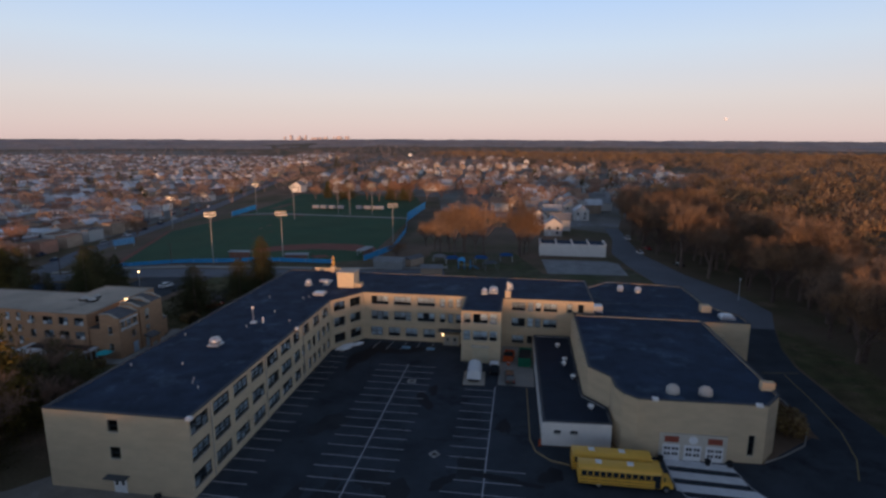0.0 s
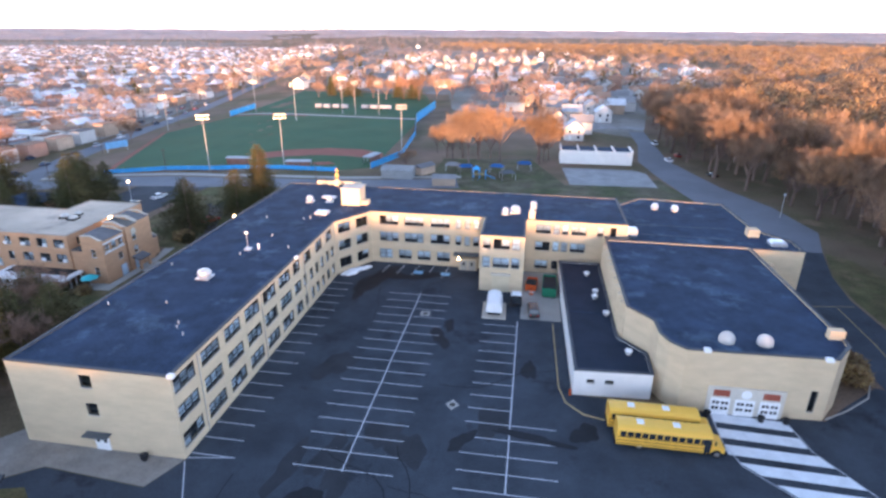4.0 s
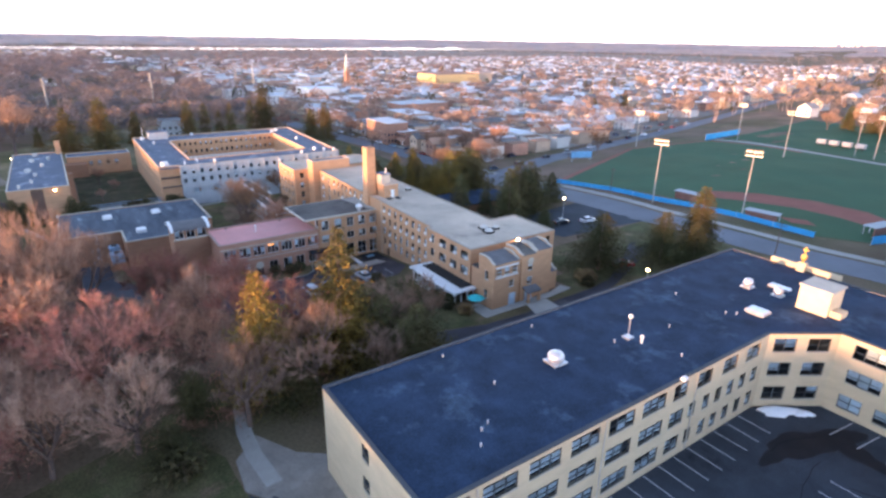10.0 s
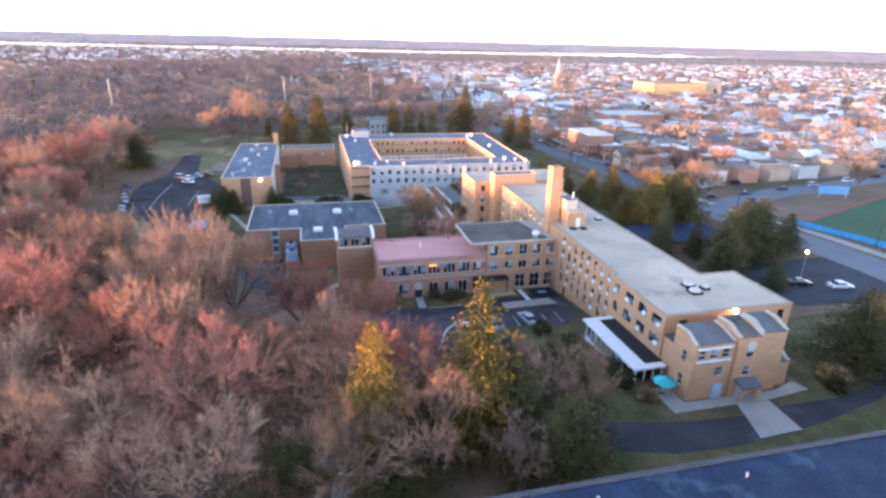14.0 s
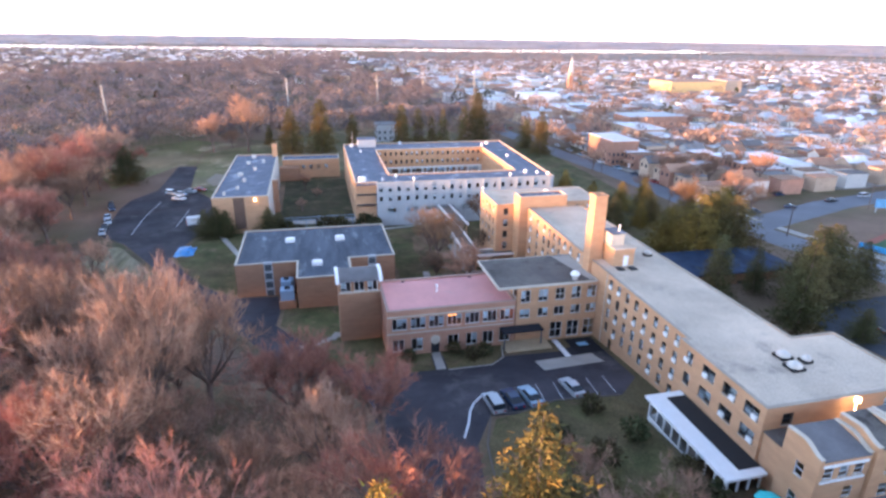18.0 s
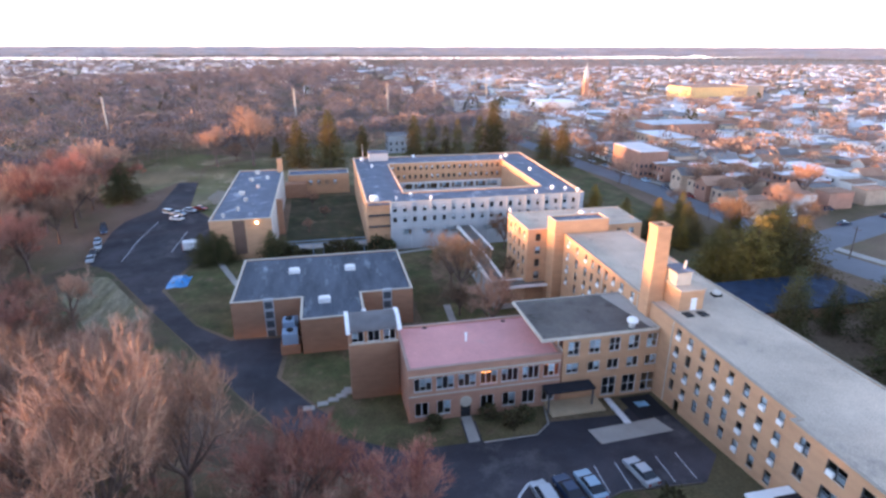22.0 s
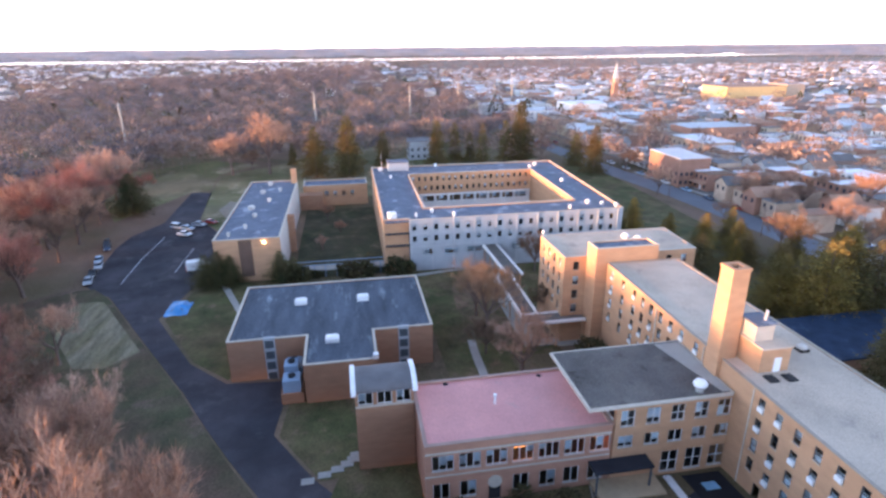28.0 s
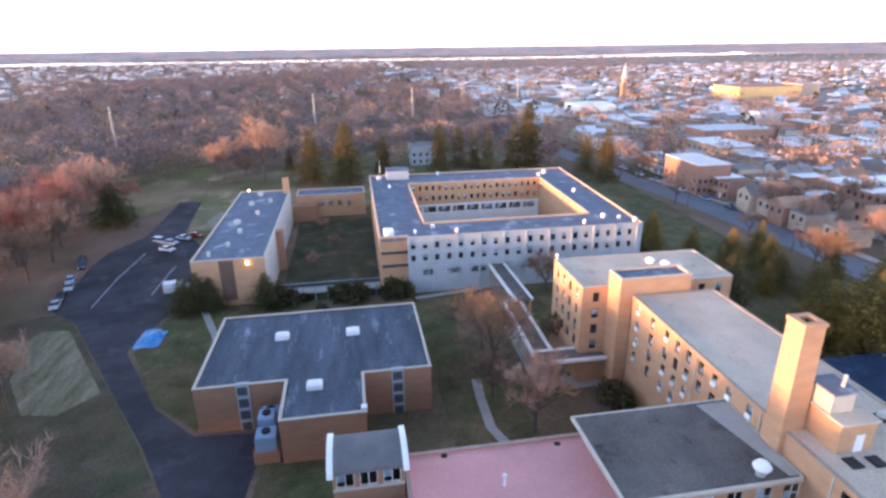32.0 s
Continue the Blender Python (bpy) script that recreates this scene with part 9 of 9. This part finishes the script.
snow_pile(-31.4, 89.0, 2.9, 1.1, 0.7, 58, 1)
snow_pile(-29.4, 91.2, 1.4, 0.7, 0.5, 50, 2)
snow_pile(-48.2, 25.2, 1.3, 0.7, 0.4, 20, 3)
snow_pile(-28.4, 23.6, 1.6, 0.8, 0.4, 0, 4)
snow_pile(-23.6, 23.2, 3.4, 0.8, 0.5, 0, 5)
snow_pile(-18.4, 23.3, 2.6, 0.8, 0.5, 0, 7)
snow_pile(-31.0, 22.4, 1.2, 0.6, 0.4, 10, 6)


def puddle(x, y, rx, ry, turn, seed, m=None, name="wet_patch", lift=0.027):
    r = random.Random(seed)
    pts = []
    c, s = math.cos(radians(turn)), math.sin(radians(turn))
    ph = [r.uniform(0, 6.28) for _ in range(3)]
    for k in range(26):
        a = 6.283 * k / 26
        f = 1 + 0.22 * math.sin(2 * a + ph[0]) + 0.14 * math.sin(3 * a + ph[1]) + 0.10 * math.sin(6 * a + ph[2])
        u, v = rx * f * math.cos(a), ry * f * math.sin(a)
        pts.append((x + u * c - v * s, y + u * s + v * c))
    drape(name, pts, m or M_WET, lift, parent=lot)


M_WET = mat("wet_asphalt", (0.016, 0.017, 0.021), 0.6, 0.3, 0.4, 6, 0.1)
wet_k = 0
for q in ((-19, 33, 1.8, 1.3, 10), (10.4, 47.6, 1.9, 1.5, 80), (-10.4, 67, 1.2, 3.0, 20), (-9.4, 71, 0.9, 1.8, 0), (-26, 86.5, 2.4, 5.5, -20), (-22.0, 88.6, 4.2, 1.6, 0), (-27.5, 81.0, 1.2, 3.0, 5), (-16.0, 90.0, 2.4, 1.4, 0), (-4.0, 44.0, 2.0, 1.0, 60), (3.6, 60, 0.9, 2.6, 5), (-24.5, 26.8, 2.2, 0.9, 0), (4.2, 45.8, 4.6, 0.7, -8)):
    wet_k += 1
    puddle(*q, seed=int(q[0] * 7 + q[1]), lift=0.022 + 0.0012 * wet_k)
M_CRACK = mat("tar_crack_filler", (0.014, 0.015, 0.018), 0.7, 0.2)
crng = random.Random(31)
for k in range(22):
    x, y = crng.uniform(-31, 30), crng.uniform(8, 84)
    if x > 6 and y > 44 or x < -30:
        x = crng.uniform(-28, 4)
    a = crng.choice((0, 90)) + crng.uniform(-14, 14)
    pts = [(x, y)]
    for j in range(crng.randint(4, 8)):
        a += crng.uniform(-22, 22)
        pts.append((pts[-1][0] + 1.9 * math.cos(radians(a)), pts[-1][1] + 1.9 * math.sin(radians(a))))
    drape("crack", strip(pts, crng.uniform(0.07, 0.16)), M_CRACK, 0.0400 + 0.0004 * k, parent=lot)
for k in range(9):
    puddle(crng.uniform(-28, 2), crng.uniform(24, 80), crng.uniform(0.8, 2.2), crng.uniform(1.2, 4.5), crng.uniform(-20, 20), seed=90 + k, m=mat("sealed_asphalt", (0.034, 0.037, 0.043), 0.8, 0.3, 0.3, 7, 0.1), name="sealed_patch", lift=0.0205 + 0.0001 * k)
drape("manhole_pad", [(-6.9, 50.5), (-6.0, 49.4), (-5.1, 50.5), (-6.0, 51.6)], M_CONC, 0.031, parent=lot)
part("manhole_cover", Geo().lathe(-6.0, 50.5, [(0.4, 0.03), (0.4, 0.05)], 14), mat("cast_iron", (0.06, 0.055, 0.05), 0.6), lot)
drape("drain_pad", rect(-14.8, 73.4, -13.2, 75.0), M_CONC, 0.031, parent=lot)
part("drain_grate", Geo().box(-14.4, 73.8, 0.03, -13.6, 74.6, 0.05), mat("cast_iron", (0.06, 0.055, 0.05)), lot)
part("bollard", Geo().lathe(9.0, 55.0, [(0.16, 0), (0.16, 1.0), (0.05, 1.1)], 8), mat("orange_steel", (0.55, 0.10, 0.03)), lot)
cone = thing("urn", "dark round urn on the end apron", "urn", at=pose(-38.3, 35.0, 0.04))
part("bowl", Geo().lathe(0, 0, [(0.25, 0), (0.4, 0.4), (0.45, 0.8), (0.35, 0.85)], 10), M_BLACK, cone)
part("soil", Geo().lathe(0, 0, [(0.36, 0.78), (0.1, 0.82)], 10), M_GROUND, cone)
hat = thing("grate_well", "dark areaway grate in the apron", "areaway", at=pose(-52.2, 29.6, 0.04, 0, 0, 30))
part("frame", Geo().box(-0.9, -0.6, 0, 0.9, 0.6, 0.1), M_BLACK, hat)
part("grate", Geo().box(-0.8, -0.5, 0.1, 0.8, 0.5, 0.12), M_FRAME, hat)

# blue tarpaulin heap and truck by the service road
tp = thing("tarp_heap", "blue tarpaulin thrown over a heap beside the lot", "tarpaulin", at=pose(-191.5, -2.8, g(-191.5, -2.8)) @ Matrix.Diagonal((1.7, 1.7, 1.3, 1)))
r = np.random.RandomState(8)
vs = [(0.55 * i - 2.4 + r.uniform(-0.1, 0.1), 0.55 * j - 1.4 + r.uniform(-0.1, 0.1), max(0.02, 0.9 * math.exp(-((i - 4) ** 2 / 7 + (j - 2.5) ** 2 / 3)) + r.uniform(-0.1, 0.15))) for j in range(6) for i in range(9)]
part("sheet", Geo().add(vs, [(j * 9 + i, j * 9 + i + 1, (j + 1) * 9 + i + 1, (j + 1) * 9 + i) for j in range(5) for i in range(8)]), mat("blue_tarpaulin", (0.03, 0.24, 0.55), 0.4, 0.2), tp)
part("mound", Geo().box(-1.4, -0.8, 0, 1.0, 0.7, 0.5, 0.2), M_GROUND, tp)
tk = thing("box_truck", "white box truck with red tail beside the evergreens", "truck", at=pose(-213.5, -3.6, g(-213.5, -3.6) + 0.05, 0, 0, 100))
part("box", Geo().box(-2.6, -1.1, 0.9, 1.4, 1.1, 3.1, 0.08), M_WHITE, tk)
part("cab", hull([(1.5, 0.5), (3.4, 0.5), (3.45, 1.2), (2.9, 1.35), (2.5, 2.1), (1.5, 2.1)], 1.9), M_WHITE, tk)
part("tail_board", Geo().box(-2.75, -1.1, 0.7, -2.6, 1.1, 2.2), mat("orange_steel", (0.55, 0.10, 0.03)), tk)
for sx in (-1.6, 2.6):
    for sy in (-0.95, 0.95):
        wheel(tk, sx, sy, 0.42, 0.28)
for pts in ([(-209.0, -20.5), (-226.0, -21.0), (-244.0, -20.0)], [(-214.0, -9.5), (-232.0, -9.0)]):
    drape("lot_line", strip(pts, 0.22), M_LINE, 0.08, label="worn white line on the service lot", category="line")
# skyline and moon
sk = Geo()
srng = random.Random(3)
for i in range(26):
    a = radians(20.6 + srng.gauss(0, 1.5))
    d = 4700 + srng.uniform(-60, 60)
    hgt = srng.uniform(14, 24) + (20 if i in (3, 9, 14) else 0)
    wd = srng.uniform(12, 24)
    x, y = -math.sin(a) * d, math.cos(a) * d
    sk.box(x - wd / 2, y - wd / 2, g(x, y) - 5, x + wd / 2, y + wd / 2, g(x, y) + hgt + 4)
# faintness from haze is painted into the towers' pale colour
tagged(part("city_skyline", sk, mat("hazy_tower", (0.58, 0.50, 0.50), 0.8, 0.1, 0.02, 0.2, 0.0)), "towers of a far city on the horizon", "skyline", kind="stuff")
mo = part("moon", Geo().lathe(0, 0, [(11 * math.sin(math.pi * i / 12) + 0.01, -11 * math.cos(math.pi * i / 12)) for i in range(13)], 20), lamp_mat("moonlight", (1.0, 0.86, 0.78), 0.24), at=pose(math.sin(radians(18.2)) * 4600, math.cos(radians(18.2)) * 4600, 196), smooth=True)
tagged(mo, "pale full moon low over the horizon", "moon", kind="structure")
